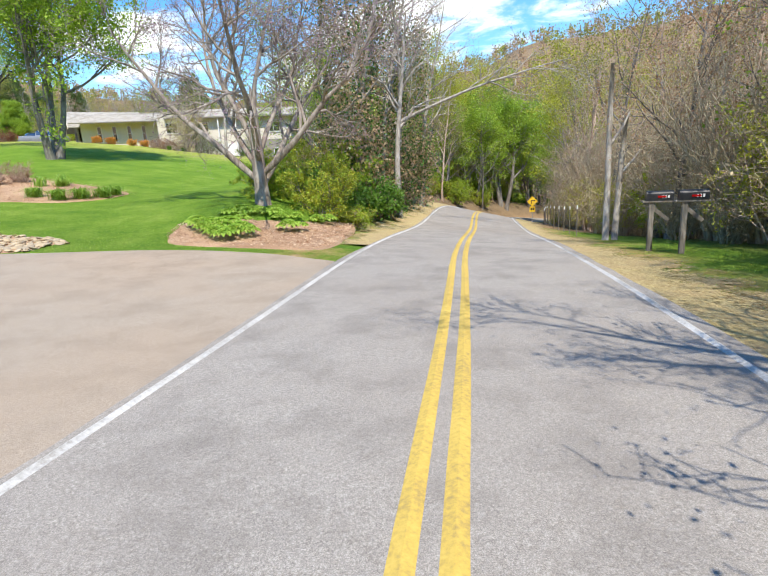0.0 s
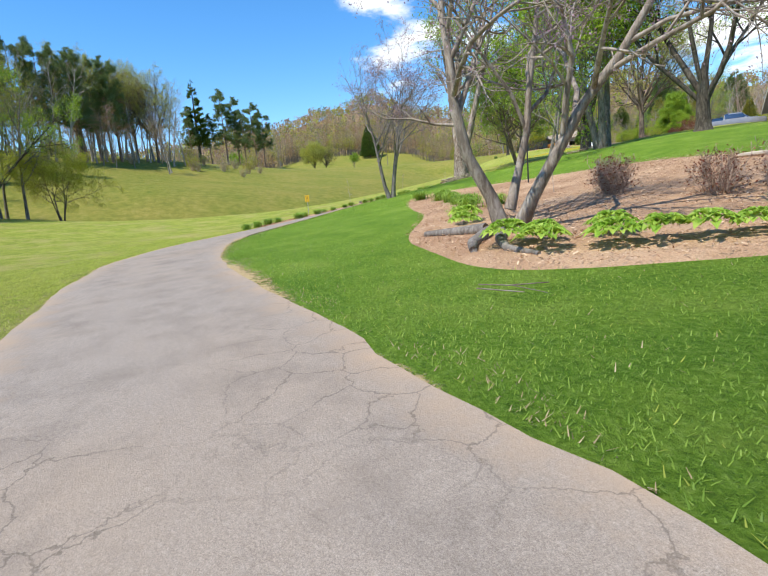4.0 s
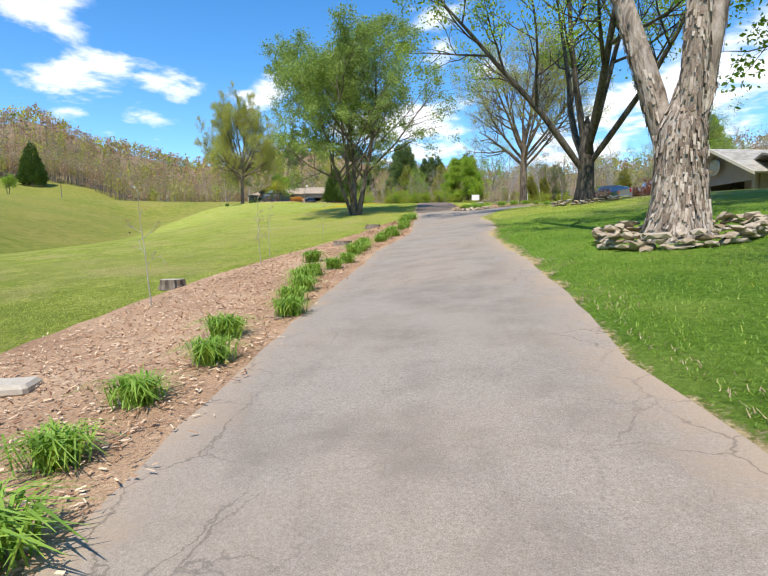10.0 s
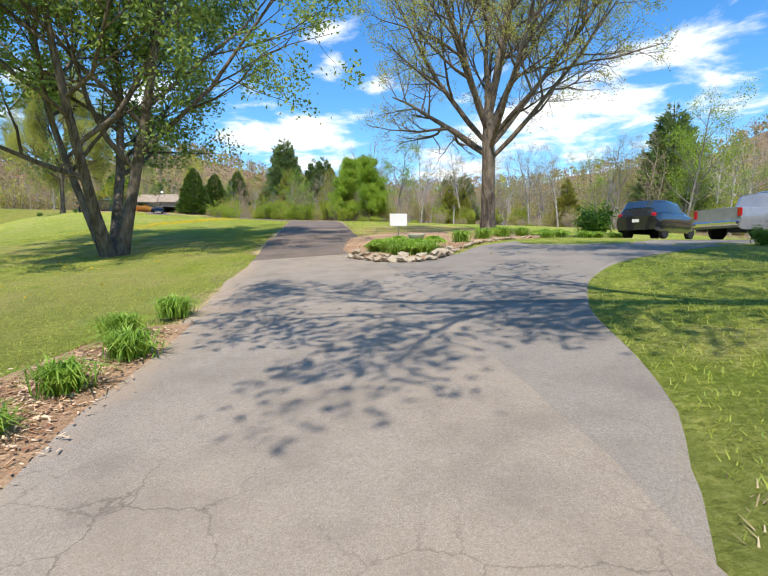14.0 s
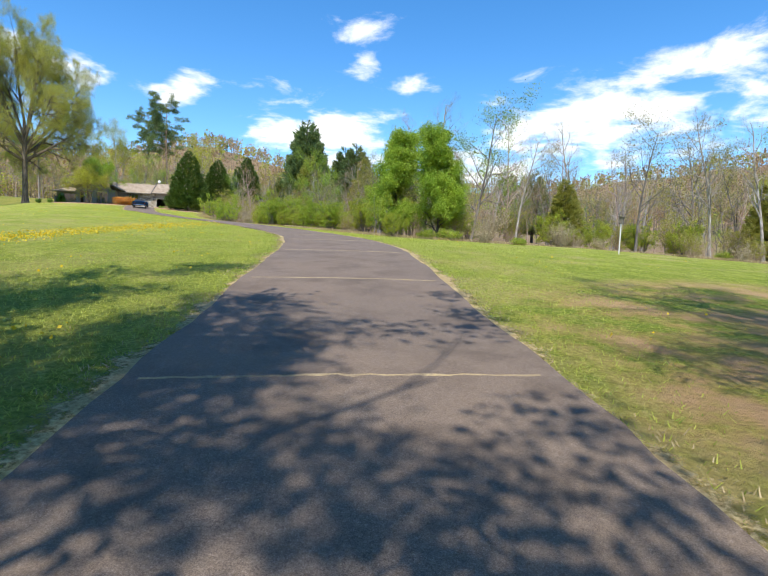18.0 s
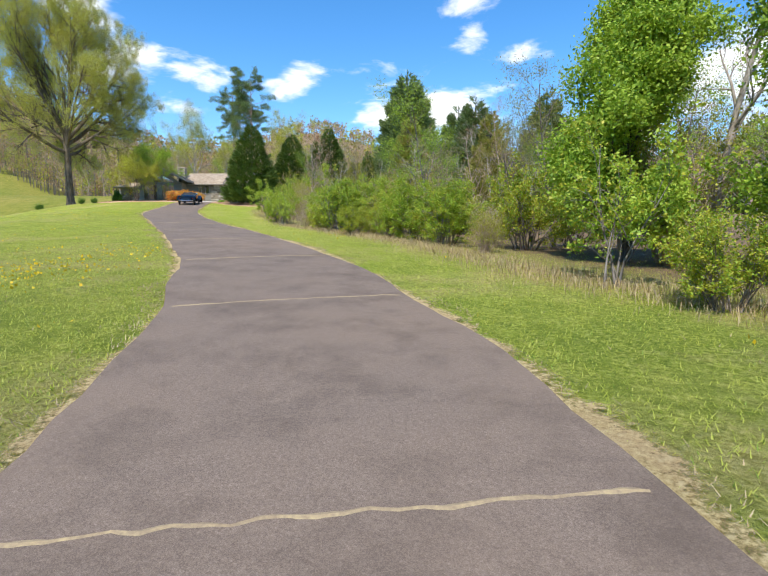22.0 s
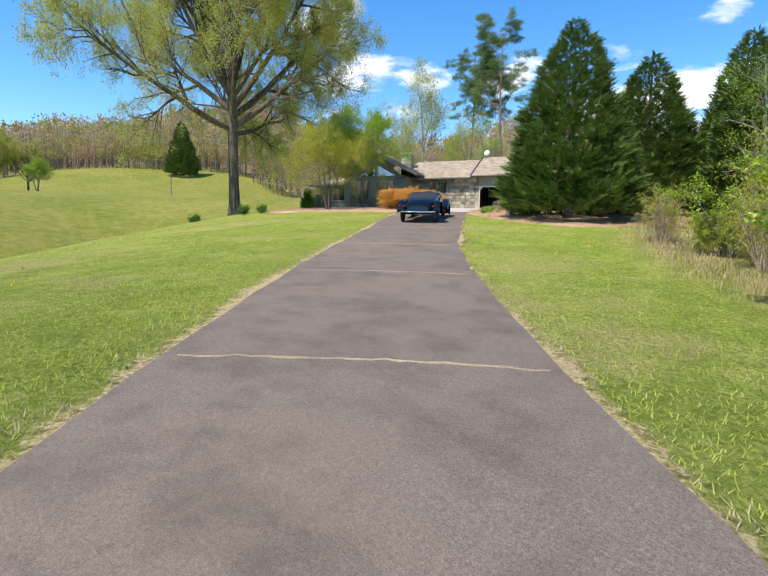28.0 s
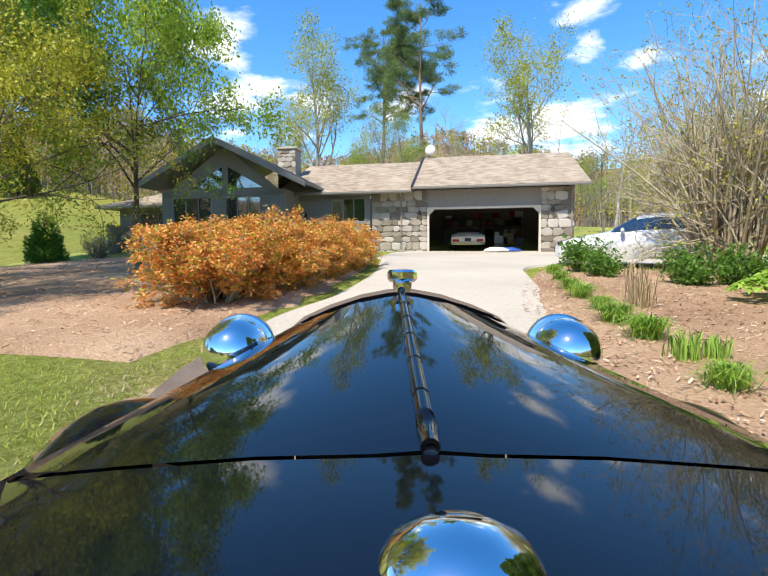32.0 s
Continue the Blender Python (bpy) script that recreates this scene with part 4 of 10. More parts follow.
def across_mask(me, values):
    """Stores how near each vertex is to the strip's edge, for the material."""
    at = me.attributes.new("edge", "FLOAT", "POINT")
    at.data.foreach_set("value", np.asarray(values, np.float32))
    return me


def edged(ob, cols, joins=None):
    """Marks a paved ribbon of cols points across by nearness to its edges."""
    u = np.abs(np.linspace(-1, 1, cols - 2))
    a = np.tile(np.concatenate([[1.0], u, [1.0]]), (len(ob.data.vertices) // cols, 1))
    if joins is not None:
        a[joins:, :cols // 2] = 0.0      # the branch joins on this side
    across_mask(ob.data, a.ravel())


def fan(outline, centre, lift, rings=10, edge=-0.06, crown=0.0, step=0.5, rough=0.0, seed=0):
    """A bed or pad inside a closed outline that can all be seen from its centre; it follows the ground."""
    rng = np.random.default_rng(seed)
    o = np.array(outline, float)
    o = smooth_line(np.vstack([o, o[:1]]), step)[:-1]
    b = Build()
    us = np.linspace(0.0, 1.0, rings + 1)[1:]
    rows = []
    for u in us:
        p = np.array(centre) + (o - np.array(centre)) * u
        z = ground_z(p[:, 0], p[:, 1]) + lift + crown * (1 - u ** 3)
        z = z + rng.normal(0, rough, len(z)) if rough and u < 1 else z
        z = z + edge if u == 1 else z
        rows.append([(*q, h) for q, h in zip(p, z)] + [(*p[0], z[0])])
    b.sheet(rows)
    m = len(rows[0])
    b.add([(centre[0], centre[1], gz(*centre) + lift + crown)] + rows[0], [(0, i + 1, i + 2) for i in range(m - 1)])
    return b


ground = build_ground()

# first stretch wide and pale at the road, then the long grey run, then browner asphalt
I_PALE = int(np.argmin(np.hypot(CL[:, 0] + 15.0, CL[:, 1] - 9.6)))
I_MID = int(np.argmin(np.hypot(CL[:, 0] + 57.5, CL[:, 1] - 59.0)))
I_PAD = int(np.argmin(np.hypot(CL[:, 0] + 119.6, CL[:, 1] - 130.0)))
I_BR = int(np.argmin(np.hypot(CL[:, 0] + 52.2, CL[:, 1] - 45.5)))
BRANCH = [(-54.6, 52.5), (-52.9, 46.0), (-51.3, 46.0), (-50.75, 47.5), (-50.7, 48.6), (-50.85, 50.3), (-50.8, 51.6), (-50.5, 53.4), (-49.6, 55.6), (-48.0, 57.3), (-46.0, 58.7), (-43.0, 60.8), (-38.0, 64.5), (-37.5, 69.0), (-42.5, 74.0), (-46.5, 71.5), (-49.5, 66.0), (-51.6, 64.2), (-53.0, 61.5), (-53.5, 58.8), (-54.6, 57.2), (-56.0, 57.6)]
APRON = [(-0.9, 10.6), (-2.6, 11.7), (-5.2, 12.0), (-8.6, 11.4), (-11.5, 11.2), (-15.0, 11.5), (-15.4, 9.5), (-15.0, 7.9), (-11.0, 5.8), (-7.0, 1.0), (-6.3, -6.0), (-5.4, -12.5), (-3.6, -8.0), (-2.3, -2.0), (-1.3, 4.0), (-0.8, 8.0)]
solo("pavement_apron", fan(APRON, (-6.0, 6.0), 0.03, 14, -0.1), M_APRON, "pale worn asphalt apron where the driveway meets the road", "driveway", kind="structure")
edged(solo("driveway_lower", ribbon(CL, -1.75, 1.75, i0=I_PALE - 4, i1=I_MID, wob=0.12, seed=3, ease=1), M_DRIVE, "grey cracked asphalt driveway climbing through lawn", "driveway", kind="structure"), 11, I_BR - I_PALE + 2)
edged(solo("driveway_upper", ribbon(CL, -1.85, 1.85, i0=I_MID, i1=I_PAD, wob=0.09, seed=4, lift=0.034), M_DRIVE_BROWN, "brown-grey asphalt driveway with pale cross joints", "driveway", kind="structure"), 11)
solo("driveway_branch", fan(BRANCH, (-51.5, 55.5), 0.022, 10, -0.1), M_DRIVE_GREY, "grey asphalt branch of the driveway in tree shade", "driveway", kind="structure")
road = solo("road", ribbon(RL, -2.5, 2.42, 15, 0.03, wob=0.05, seed=5), M_ROAD, "grey two-lane country road with coarse chippings", "road", kind="structure")
for off, m, nm in ((0.11, M_YELLOW_LINE, "yellow_line"), (-0.11, M_YELLOW_LINE, "yellow_line"), (-2.3, M_WHITE_LINE, "white_line"), (2.28, M_WHITE_LINE, "white_line")):
    w = 0.05 if m is M_YELLOW_LINE else 0.024
    part(nm, ribbon(RL, off - w, off + w, 3, 0.049 if abs(off) < 1 else 0.040, wob=0.008, seed=int(off * 10) + 50, drop=0.012), m, road, "double yellow centre line, worn" if abs(off) < 1 else "white edge line, worn")


def cross_joints():
    up = bpy.data.objects["driveway_upper"]
    rng = np.random.default_rng(8)
    for i in range(I_MID + 16, I_PAD - 4, 11):
        w = 0.045 + 0.035 * rng.random()
        rows = []
        for o in np.linspace(-1.7, 1.7, 26):
            j = rng.normal(0, 0.015)
            ca, cb = CL[i], CL[i + 1]
            t = (cb - ca)[:2] / np.linalg.norm((cb - ca)[:2])
            q = np.array(side_of(CL, i, o)) + t * j
            ww = w * (0.35 + 1.1 * rng.random())
            a, b = q - t * ww, q + t * ww
            h = 0.056 - 0.012 * (o / 1.7) ** 2
            rows.append([(*a, gz(*a) + h - 0.02), (*q, gz(*q) + h), (*b, gz(*b) + h - 0.02)])
        part("joint", Build().sheet(rows), M_JOINT, up, "pale gritty filled joint")


cross_joints()


def verge(line, side, inner, width, i0, i1, seed):
    """Dry strip beside the asphalt on one side of a drive or road."""
    rng = np.random.default_rng(seed)
    n = 6
    wob = np.convolve(rng.normal(0, 1, i1 - i0 + 9), np.ones(9) / 9, "valid") * 0.5
    V = []
    for k, i in enumerate(range(i0, i1 + 1)):
        p = np.array([side_of(line, i, side * o) for o in np.linspace(inner, inner + width * (1 + wob[k]), n)])
        V.append(np.column_stack([p, ground_z(p[:, 0], p[:, 1]) + np.linspace(0.026, 0.03, n)]))
    m = i1 - i0 + 1
    k, q = np.meshgrid(np.arange(m - 1), np.arange(n - 1), indexing="ij")
    o = (k * n + q).ravel()
    me = quad_mesh("verge", np.vstack(V), np.stack([o, o + 1, o + n + 1, o + n], 1), M_VERGE)
    return across_mask(me, np.tile(np.linspace(0, 1, n), m))


for _sd, _in, _wd, _i0, _i1, _s in ((1, 1.45, 0.62, I_PALE + 2, I_MID - 2, 61), (-1, 1.45, 0.72, I_PALE + 2, I_BR, 62), (1, 1.62, 0.62, I_MID + 3, I_PAD - 2, 63), (-1, 1.62, 0.58, I_MID + 8, I_PAD - 2, 64)):
    solo("ground_verge", verge(CL, _sd, _in, _wd, _i0, _i1, _s), None, "dry straw-coloured verge along the asphalt", "verge", kind="structure")
I_R0, I_R1, I_R2 = (int(np.argmin(np.abs(RL[:, 1] - _v))) for _v in (-2.0, 12.8, 50.0))
for _sd, _wd, _i0, _s in ((1, 1.9, I_R1, 65), (-1, 2.2, I_R0, 66)):
    solo("ground_verge", verge(RL, _sd, 2.3, _wd, _i0, I_R2, _s), None, "dry straw-coloured verge beside the road", "verge", kind="structure")
PAD = [(-118.0, 131.2), (-119.6, 132.6), (-121.4, 136.5), (-122.4, 140.4), (-119.5, 144.0), (-116.5, 148.5), (-119.0, 152.0), (-124.5, 152.0), (-131.8, 146.3), (-130.6, 142.0), (-127.5, 138.4), (-124.5, 134.8), (-122.2, 131.3), (-120.8, 128.6)]
solo("pavement_pad", fan(PAD, (-124.2, 141.5), 0.052, 12, -0.12), M_CONCRETE, "pale concrete forecourt in front of the garage", "forecourt", kind="structure")

# ---------------------------------------------------------------- kinds of trees
TREES = {}


def tree_kind(key, label, trunk_m, parts, category="tree"):
    """Keeps the meshes of one kind of tree; parts: name, mesh, label."""
    TREES[key] = (label, trunk_m, parts, category)


def bark_plates(rng, V, F, n):
    """Long curling scales of bark that stand off the thick wood."""
    q = V[F]
    ar = np.linalg.norm(np.cross(q[:, 1] - q[:, 0], q[:, 3] - q[:, 0]), axis=1)
    mid = q.mean(1)
    w = np.where((mid[:, 2] < 8) & (ar > 0.012), ar, 0.0)
    k = rng.choice(len(F), n, p=w / w.sum())
    a, b = rng.random((n, 1)), rng.random((n, 1))
    q = q[k]
    c = (q[:, 0] * (1 - a) + q[:, 1] * a) * (1 - b) + (q[:, 3] * (1 - a) + q[:, 2] * a) * b
    up = q[:, 1] - q[:, 0]
    up /= np.linalg.norm(up, axis=1)[:, None] + 1e-9
    sd = q[:, 3] - q[:, 0]
    sd /= np.linalg.norm(sd, axis=1)[:, None] + 1e-9
    nr = np.cross(up, sd)
    nr *= np.sign((nr[:, :2] * c[:, :2]).sum(1))[:, None]
    L, W = rng.uniform(0.07, 0.26, (n, 1)), rng.uniform(0.012, 0.035, (n, 1))
    lo, hi = rng.uniform(0.005, 0.05, (n, 1)), rng.uniform(0.005, 0.03, (n, 1))
    P = np.stack([c - up * L / 2 - sd * W * 0.7 + nr * lo, c - up * L / 2 + sd * W * 0.5 + nr * lo, c + up * L / 2 + sd * W + nr * hi, c + up * L / 2 - sd * W * 0.8 + nr * hi], 1)
    return P.reshape(-1, 3), np.arange(4 * n).reshape(-1, 4)


def deciduous(key, label, seed, H, r, bark, leaf, per, size, stems=1, limb=9, sub=(6, 5), spread=0.5, lean=0.08, crook=(0.06, 0.13, 0.2, 0.25), lift=(0.06, 0.08, 0.05, 0.0), angle=(48, 45, 42), trunk_frac=0.75, first=0.3, jitter=0.18, twig_bark=None, leaf2=None, per2=0, levels=3, droop=0.0, category="tree", fork=None, counts=None, ratios=None, given=None, plates=0):
    rng = np.random.default_rng(seed)
    starts = []
    if fork:
        z0, z1, n, lo, hi, L = fork
        for s in range(n):
            u = s / max(n - 1, 1)
            a = 2.4 * s + rng.uniform(-0.4, 0.4)
            k = math.tan(radians(lo + (hi - lo) * (1 - u) ** 0.6))
            zz = z0 + (z1 - z0) * u
            starts.append(((0.3 * r * math.cos(a), 0.3 * r * math.sin(a), zz - 0.9), (k * math.cos(a), k * math.sin(a), 1), H * L * rng.uniform(0.88, 1.08), r * rng.uniform(0.42, 0.6)))
    for s in range(0 if fork else stems):
        a = 2 * math.pi * s / max(stems, 1) + rng.uniform(-0.4, 0.4)
        k = lean if stems == 1 else lean * rng.uniform(0.8, 1.5)
        off = 0.0 if stems == 1 else r * 0.9
        starts.append(((off * math.cos(a), off * math.sin(a), -0.15), (k * math.cos(a), k * math.sin(a), 1), H * trunk_frac * rng.uniform(0.85, 1.05), r * (1 if stems == 1 else rng.uniform(0.6, 1.0))))
    starts = given or starts
    V, F, tw = grow(rng, starts, levels, counts or (limb, *sub), ratios or (spread / trunk_frac, 0.55, 0.5), angle, crook, lift, first=(first, 0.2, 0.12), flare=0.75 if fork else 1.35)
    if fork:
        zs = np.array([-0.3, 0.0, 0.25, 0.7, 1.3, z0 * 0.6 + 0.5, z0, z1, z1 + 0.5])
        w = rng.normal(0, 0.035 * r, (len(zs), 2)).cumsum(0)
        bv, bf = tube_arrays(np.column_stack([w, zs]), r * np.array([1.7, 1.5, 1.26, 1.08, 1.0, 0.95, 0.92, 0.55, 0.15]), 14)
        ang = np.arctan2(bv[:, 1], bv[:, 0])
        bv[:, :2] *= (1 + 0.10 * np.exp(-np.maximum(bv[:, 2], 0) / 0.5) * np.sin(ang * 5 + seed) + rng.normal(0, 0.015, len(bv)))[:, None]
        V, F = np.vstack([V, bv]), np.vstack([F, bf + len(V)])
    me = quad_mesh("trunk", V, F, bark, smooth=True)
    parts = [("trunk", me, "")]
    if plates:
        PV, PF = bark_plates(rng, V, F, plates)
        parts.append(("loose_bark", quad_mesh("loose_bark", PV, PF, M_BARK_PLATE), "curling plates of loose pale bark"))
    if per:
        LV, LF = leaves_on(rng, tw, per, size, jitter, droop)
        parts.append(("crown", quad_mesh("crown", LV, LF, leaf), ""))
    if leaf2:
        LV, LF = leaves_on(rng, tw, per2, size, jitter, droop)
        parts.append(("blossom", quad_mesh("blossom", LV, LF, leaf2), ""))
    tree_kind(key, label, bark, parts, category)


def fir(key, label, seed, H, R, n, leaf=None, base=0.03, blade=0.42, power=0.85, wide=0.12):
    """A dense cone of hanging sprays round a straight trunk."""
    rng = np.random.default_rng(seed)
    tv, tf = tube_arrays(np.array([(0, 0, -0.2), (0, 0, H * 0.5), (0, 0, H * 0.98)]), np.array([H * 0.022, H * 0.014, 0.01]), 8)
    parts = [("trunk", quad_mesh("trunk", tv, tf, M_BARK_DARK, smooth=True), "")]
    # boughs: about 12 tiers of limbs, each limb a curve out and down then up at the tip
    nb = int(n / 80)
    u = rng.beta(1.0, 1.7, nb)
    z = H * (base + (0.97 - base) * u)
    rad = R * np.maximum(1 - u, 0.02) ** power * rng.uniform(0.66, 1.12, nb)
    az = rng.uniform(0, 2 * np.pi, nb)
    C, A = [], []
    for zz, rr, a in zip(z, rad, az):
        m = max(16, int(80 * rr / (R * 0.55)))
        f = rng.uniform(0.25, 1.0, m) ** 0.7
        d = np.array([math.cos(a), math.sin(a)])
        s = np.array([-d[1], d[0]])
        wid = rng.normal(0, 0.13, m) * rr * (1.1 - f * 0.8) + rng.normal(0, 0.08, m)
        h = zz + rr * (0.16 * np.sin(f * 2.6) - 0.22 * f + 0.42 * f ** 3) + rng.normal(0, 0.11, m)
        p = d[None, :] * (f * rr)[:, None] + s[None, :] * wid[:, None]
        C.append(np.column_stack([p, h]))
        dirs = d[None, :] + s[None, :] * (np.sign(wid) * 0.6)[:, None]
        A.append(np.column_stack([dirs, rng.normal(0.75, 0.45, m)]))
    C, A = np.vstack(C), np.vstack(A)
    A /= np.linalg.norm(A, axis=1)[:, None]
    B = np.cross(A, rng.normal(0, 1, A.shape)); B /= np.linalg.norm(B, axis=1)[:, None]
    L = (blade * rng.uniform(0.6, 1.3, len(C)))[:, None]
    Q = np.stack([C - B * L * 0.10, C + A * L * 0.55 + B * L * wide, C + A * L, C + A * L * 0.55 - B * L * wide], 1).reshape(-1, 3)
    parts.append(("crown", quad_mesh("crown", Q, np.arange(len(Q)).reshape(-1, 4), leaf or M_FIR), ""))
    # inner shade: the bare boughs within
    core = []
    for zz, rr, a in list(zip(z, rad, az))[::2]:
        core.append(tube_arrays(np.array([(0, 0, zz), (math.cos(a) * rr * 0.5, math.sin(a) * rr * 0.5, zz + 0.03 * rr), (math.cos(a) * rr * 0.85, math.sin(a) * rr * 0.85, zz - 0.1 * rr)]), np.array([0.05, 0.03, 0.01]), 3))
    off, V, F = 0, [], []
    for v, f in core:
        V.append(v); F.append(f + off); off += len(v)
    parts.append(("bough", quad_mesh("bough", np.vstack(V), np.vstack(F), M_BARK_DARK), ""))
    tree_kind(key, label, M_BARK_DARK, parts, "conifer")


def plume_cypress(key, label, seed, H, R, n, power=0.62):
    """A dense evergreen of feathery plumes that sweep out and up from the trunk."""
    rng = np.random.default_rng(seed)
    tv, tf = tube_arrays(np.array([(0, 0, -0.2), (0, 0, H * 0.5), (0, 0, H * 0.96)]), np.array([H * 0.022, H * 0.014, 0.01]), 8)
    parts = [("trunk", quad_mesh("trunk", tv, tf, M_BARK_DARK, smooth=True), "")]
    # boughs bulge from the cone; each plume sits on the nearest bough's swelling
    nb = 230
    bu, ba, bw = rng.beta(1.0, 1.5, nb), rng.uniform(0, 2 * np.pi, nb), rng.uniform(-0.16, 0.20, nb)
    u, az = rng.beta(1.0, 1.6, n), rng.uniform(0, 2 * np.pi, n)
    k = np.argmin(((u[:, None] - bu) * 3.2) ** 2 + (np.angle(np.exp(1j * (az[:, None] - ba))) * (1.05 - bu)) ** 2, axis=1)
    skirt = 0.86 + 0.14 * np.clip(u / 0.10, 0, 1)
    rad = R * np.maximum(1 - u, 0.015) ** power * (1 + bw[k]) * skirt * rng.uniform(0.62, 1.0, n) ** 0.6
    z = H * (0.03 + 0.95 * u) + rng.normal(0, 0.06, n)
    d = np.column_stack([np.cos(az), np.sin(az), np.zeros(n)])
    root = np.column_stack([d[:, :2] * rad[:, None] * 0.92, z])
    axis = d * rng.uniform(0.55, 1.0, n)[:, None] + np.column_stack([rng.normal(0, 0.32, (n, 2)), rng.uniform(0.30, 1.05, n)])
    axis /= np.linalg.norm(axis, axis=1)[:, None]
    flat = np.cross(axis, rng.normal(0, 1, (n, 3)) * 0.6 + np.array([0, 0, 1.0])); flat /= np.linalg.norm(flat, axis=1)[:, None]
    L = rng.uniform(0.32, 0.62, n) * (0.6 + 0.5 * (1 - u))
    Q = []
    for f in np.linspace(0.06, 0.94, 8):
        c = root + axis * (L * f)[:, None] + np.array([0, 0, -1.0]) * (0.16 * L * f * f)[:, None]
        for s in (-1, 1):
            tip = axis * 0.75 + flat * s * 0.75 + rng.normal(0, 0.16, (n, 3))
            le = (L * (0.36 - 0.24 * f))[:, None]
            w = axis * (le * 0.17)
            Q.append(np.stack([c - w, c + w, c + tip * le + w * 0.25, c + tip * le * 0.55 - w * 1.2], 1))
    Q = np.stack(Q, 1).reshape(-1, 3)
    parts.append(("crown", quad_mesh("crown", Q, np.arange(len(Q)).reshape(-1, 4), M_FIR), ""))
    tree_kind(key, label, M_BARK_DARK, parts, "conifer")


def pine(key, label, seed, H, r, clear=0.45, limbs=20, spread=0.2, lean=0.03):
    rng = np.random.default_rng(seed)
    V, F, tw = grow(rng, [((0, 0, -0.2), (lean, lean * 0.4, 1), H, r)], 2, (limbs, 6), (spread, 0.5), (72, 50), (0.025, 0.14, 0.2), (0.02, 0.04, 0.06), first=(clear, 0.35), shrink=0.86, segs=(10, 5, 4), sides=(9, 5, 3))
    parts = [("trunk", quad_mesh("trunk", V, F, M_BARK_PINE, smooth=True), "")]
    tips = np.array([t[k] for t in tw for k in (2, 3, 4)])
    tips = tips + rng.normal(0, 0.2 * H / 20, tips.shape)
    u = rng.normal(0, 1, (len(tips) * 120, 3)); u /= np.linalg.norm(u, axis=1)[:, None]
    c = np.repeat(tips, 120, axis=0) + u * rng.random((len(u), 1)) ** 0.5 * np.array([0.52, 0.52, 0.26]) * H / 20
    LV, LF = leaf_quads(rng, c, 0.24 * H / 20, -0.3, 0.16)
    parts.append(("crown", quad_mesh("crown", LV, LF, M_PINE), ""))
    tree_kind(key, label, M_BARK_PINE, parts, "conifer")


def shrub(key, label, seed, H, W, leaf, n_leaf, size, stems=14, bark=None, leaf2=None, frac2=0.0, category="shrub", hollow=0.25):
    """Many stems from one root with leaves gathered towards the outside."""
    rng = np.random.default_rng(seed)
    st = []
    for s in range(stems):
        a, k = rng.uniform(0, 2 * math.pi), rng.uniform(0.15, 1.0)
        st.append(((0.12 * W * math.cos(a), 0.12 * W * math.sin(a), -0.06), (k * W / H * 0.6 * math.cos(a), k * W / H * 0.6 * math.sin(a), 1), H * rng.uniform(0.6, 0.95), 0.008 + 0.006 * H))
    V, F, tw = grow(rng, st, 2, (5, 4), (0.5, 0.5), (42, 45), (0.12, 0.2, 0.25), (0.03, 0.03, 0.0), segs=(5, 4, 3), sides=(5, 3, 3), first=(0.06, 0.1))
    parts = [("stem", quad_mesh("stem", V, F, bark or M_TWIG), "")]
    if n_leaf:
        per = max(1, n_leaf // len(tw))
        LV, LF = leaves_on(rng, tw, per, size, size * 0.9)
        if leaf2:
            k = (rng.random(len(LF)) < frac2).astype(int)
            parts.append(("foliage", quad_mesh("foliage", LV, LF, [leaf, leaf2], k), ""))
        else:
            parts.append(("foliage", quad_mesh("foliage", LV, LF, leaf), ""))
    tree_kind(key, label, None, parts, category)


def plant(key, x, y, scale=1.0, rz=0.0, name="tree", label="", group="", tilt=0.0, sz=None, sink=0.0):
    """Sets one tree or shrub of a kind on the ground."""
    lab, _, parts, cat = TREES[key]
    ob = thing(name, label or lab, cat, group=group)
    for nm, me, pl in parts:
        ch = part(nm, me, None, ob, pl)
        if nm in ("bough", "stem"):
            ch["kind"] = "stuff"
    ob.matrix_basis = pose(x, y, gz(x, y) - sink, tilt, 0, rz) @ Matrix.Diagonal((scale, scale, sz or scale, 1))
    return ob


# hero trees
deciduous("gnarled", "old leafless ornamental tree with twisted grey limbs", 11, 7.5, 0.17, M_BARK_WARM, M_LEAF_PINK, 7, 0.045, given=[((0, 0, -0.15), (-0.40, -0.42, 1), 6.6, 0.15), ((0.12, 0.10, -0.1), (0.16, 0.18, 1), 6.4, 0.14), ((0.02, 0.1, 0.5), (-0.1, 0.35, 1), 5.4, 0.09)], limb=9, sub=(8, 7), spread=0.5, lean=0.42, crook=(0.16, 0.2, 0.24, 0.3), lift=(0.05, 0.03, 0.0, -0.02), first=0.24, jitter=0.1)
deciduous("pinktree", "slender redbud with pale pink blossom on bare branches", 12, 9.0, 0.15, M_BARK_GREY, M_LEAF_PINK, 10, 0.055, stems=3, limb=10, sub=(7, 6), lean=0.2, first=0.35, jitter=0.1)
deciduous("planetree", "massive pale shaggy-barked tree forking into big trunks", 13, 16.0, 0.43, M_BARK_SHAG, M_LEAF_FRESH, 10, 0.13, fork=(2.0, 2.4, 3, 4, 20, 0.72), counts=(7, 6, 6), ratios=(0.42, 0.5, 0.5), crook=(0.05, 0.12, 0.2, 0.25), first=0.35, jitter=0.2, plates=5200)
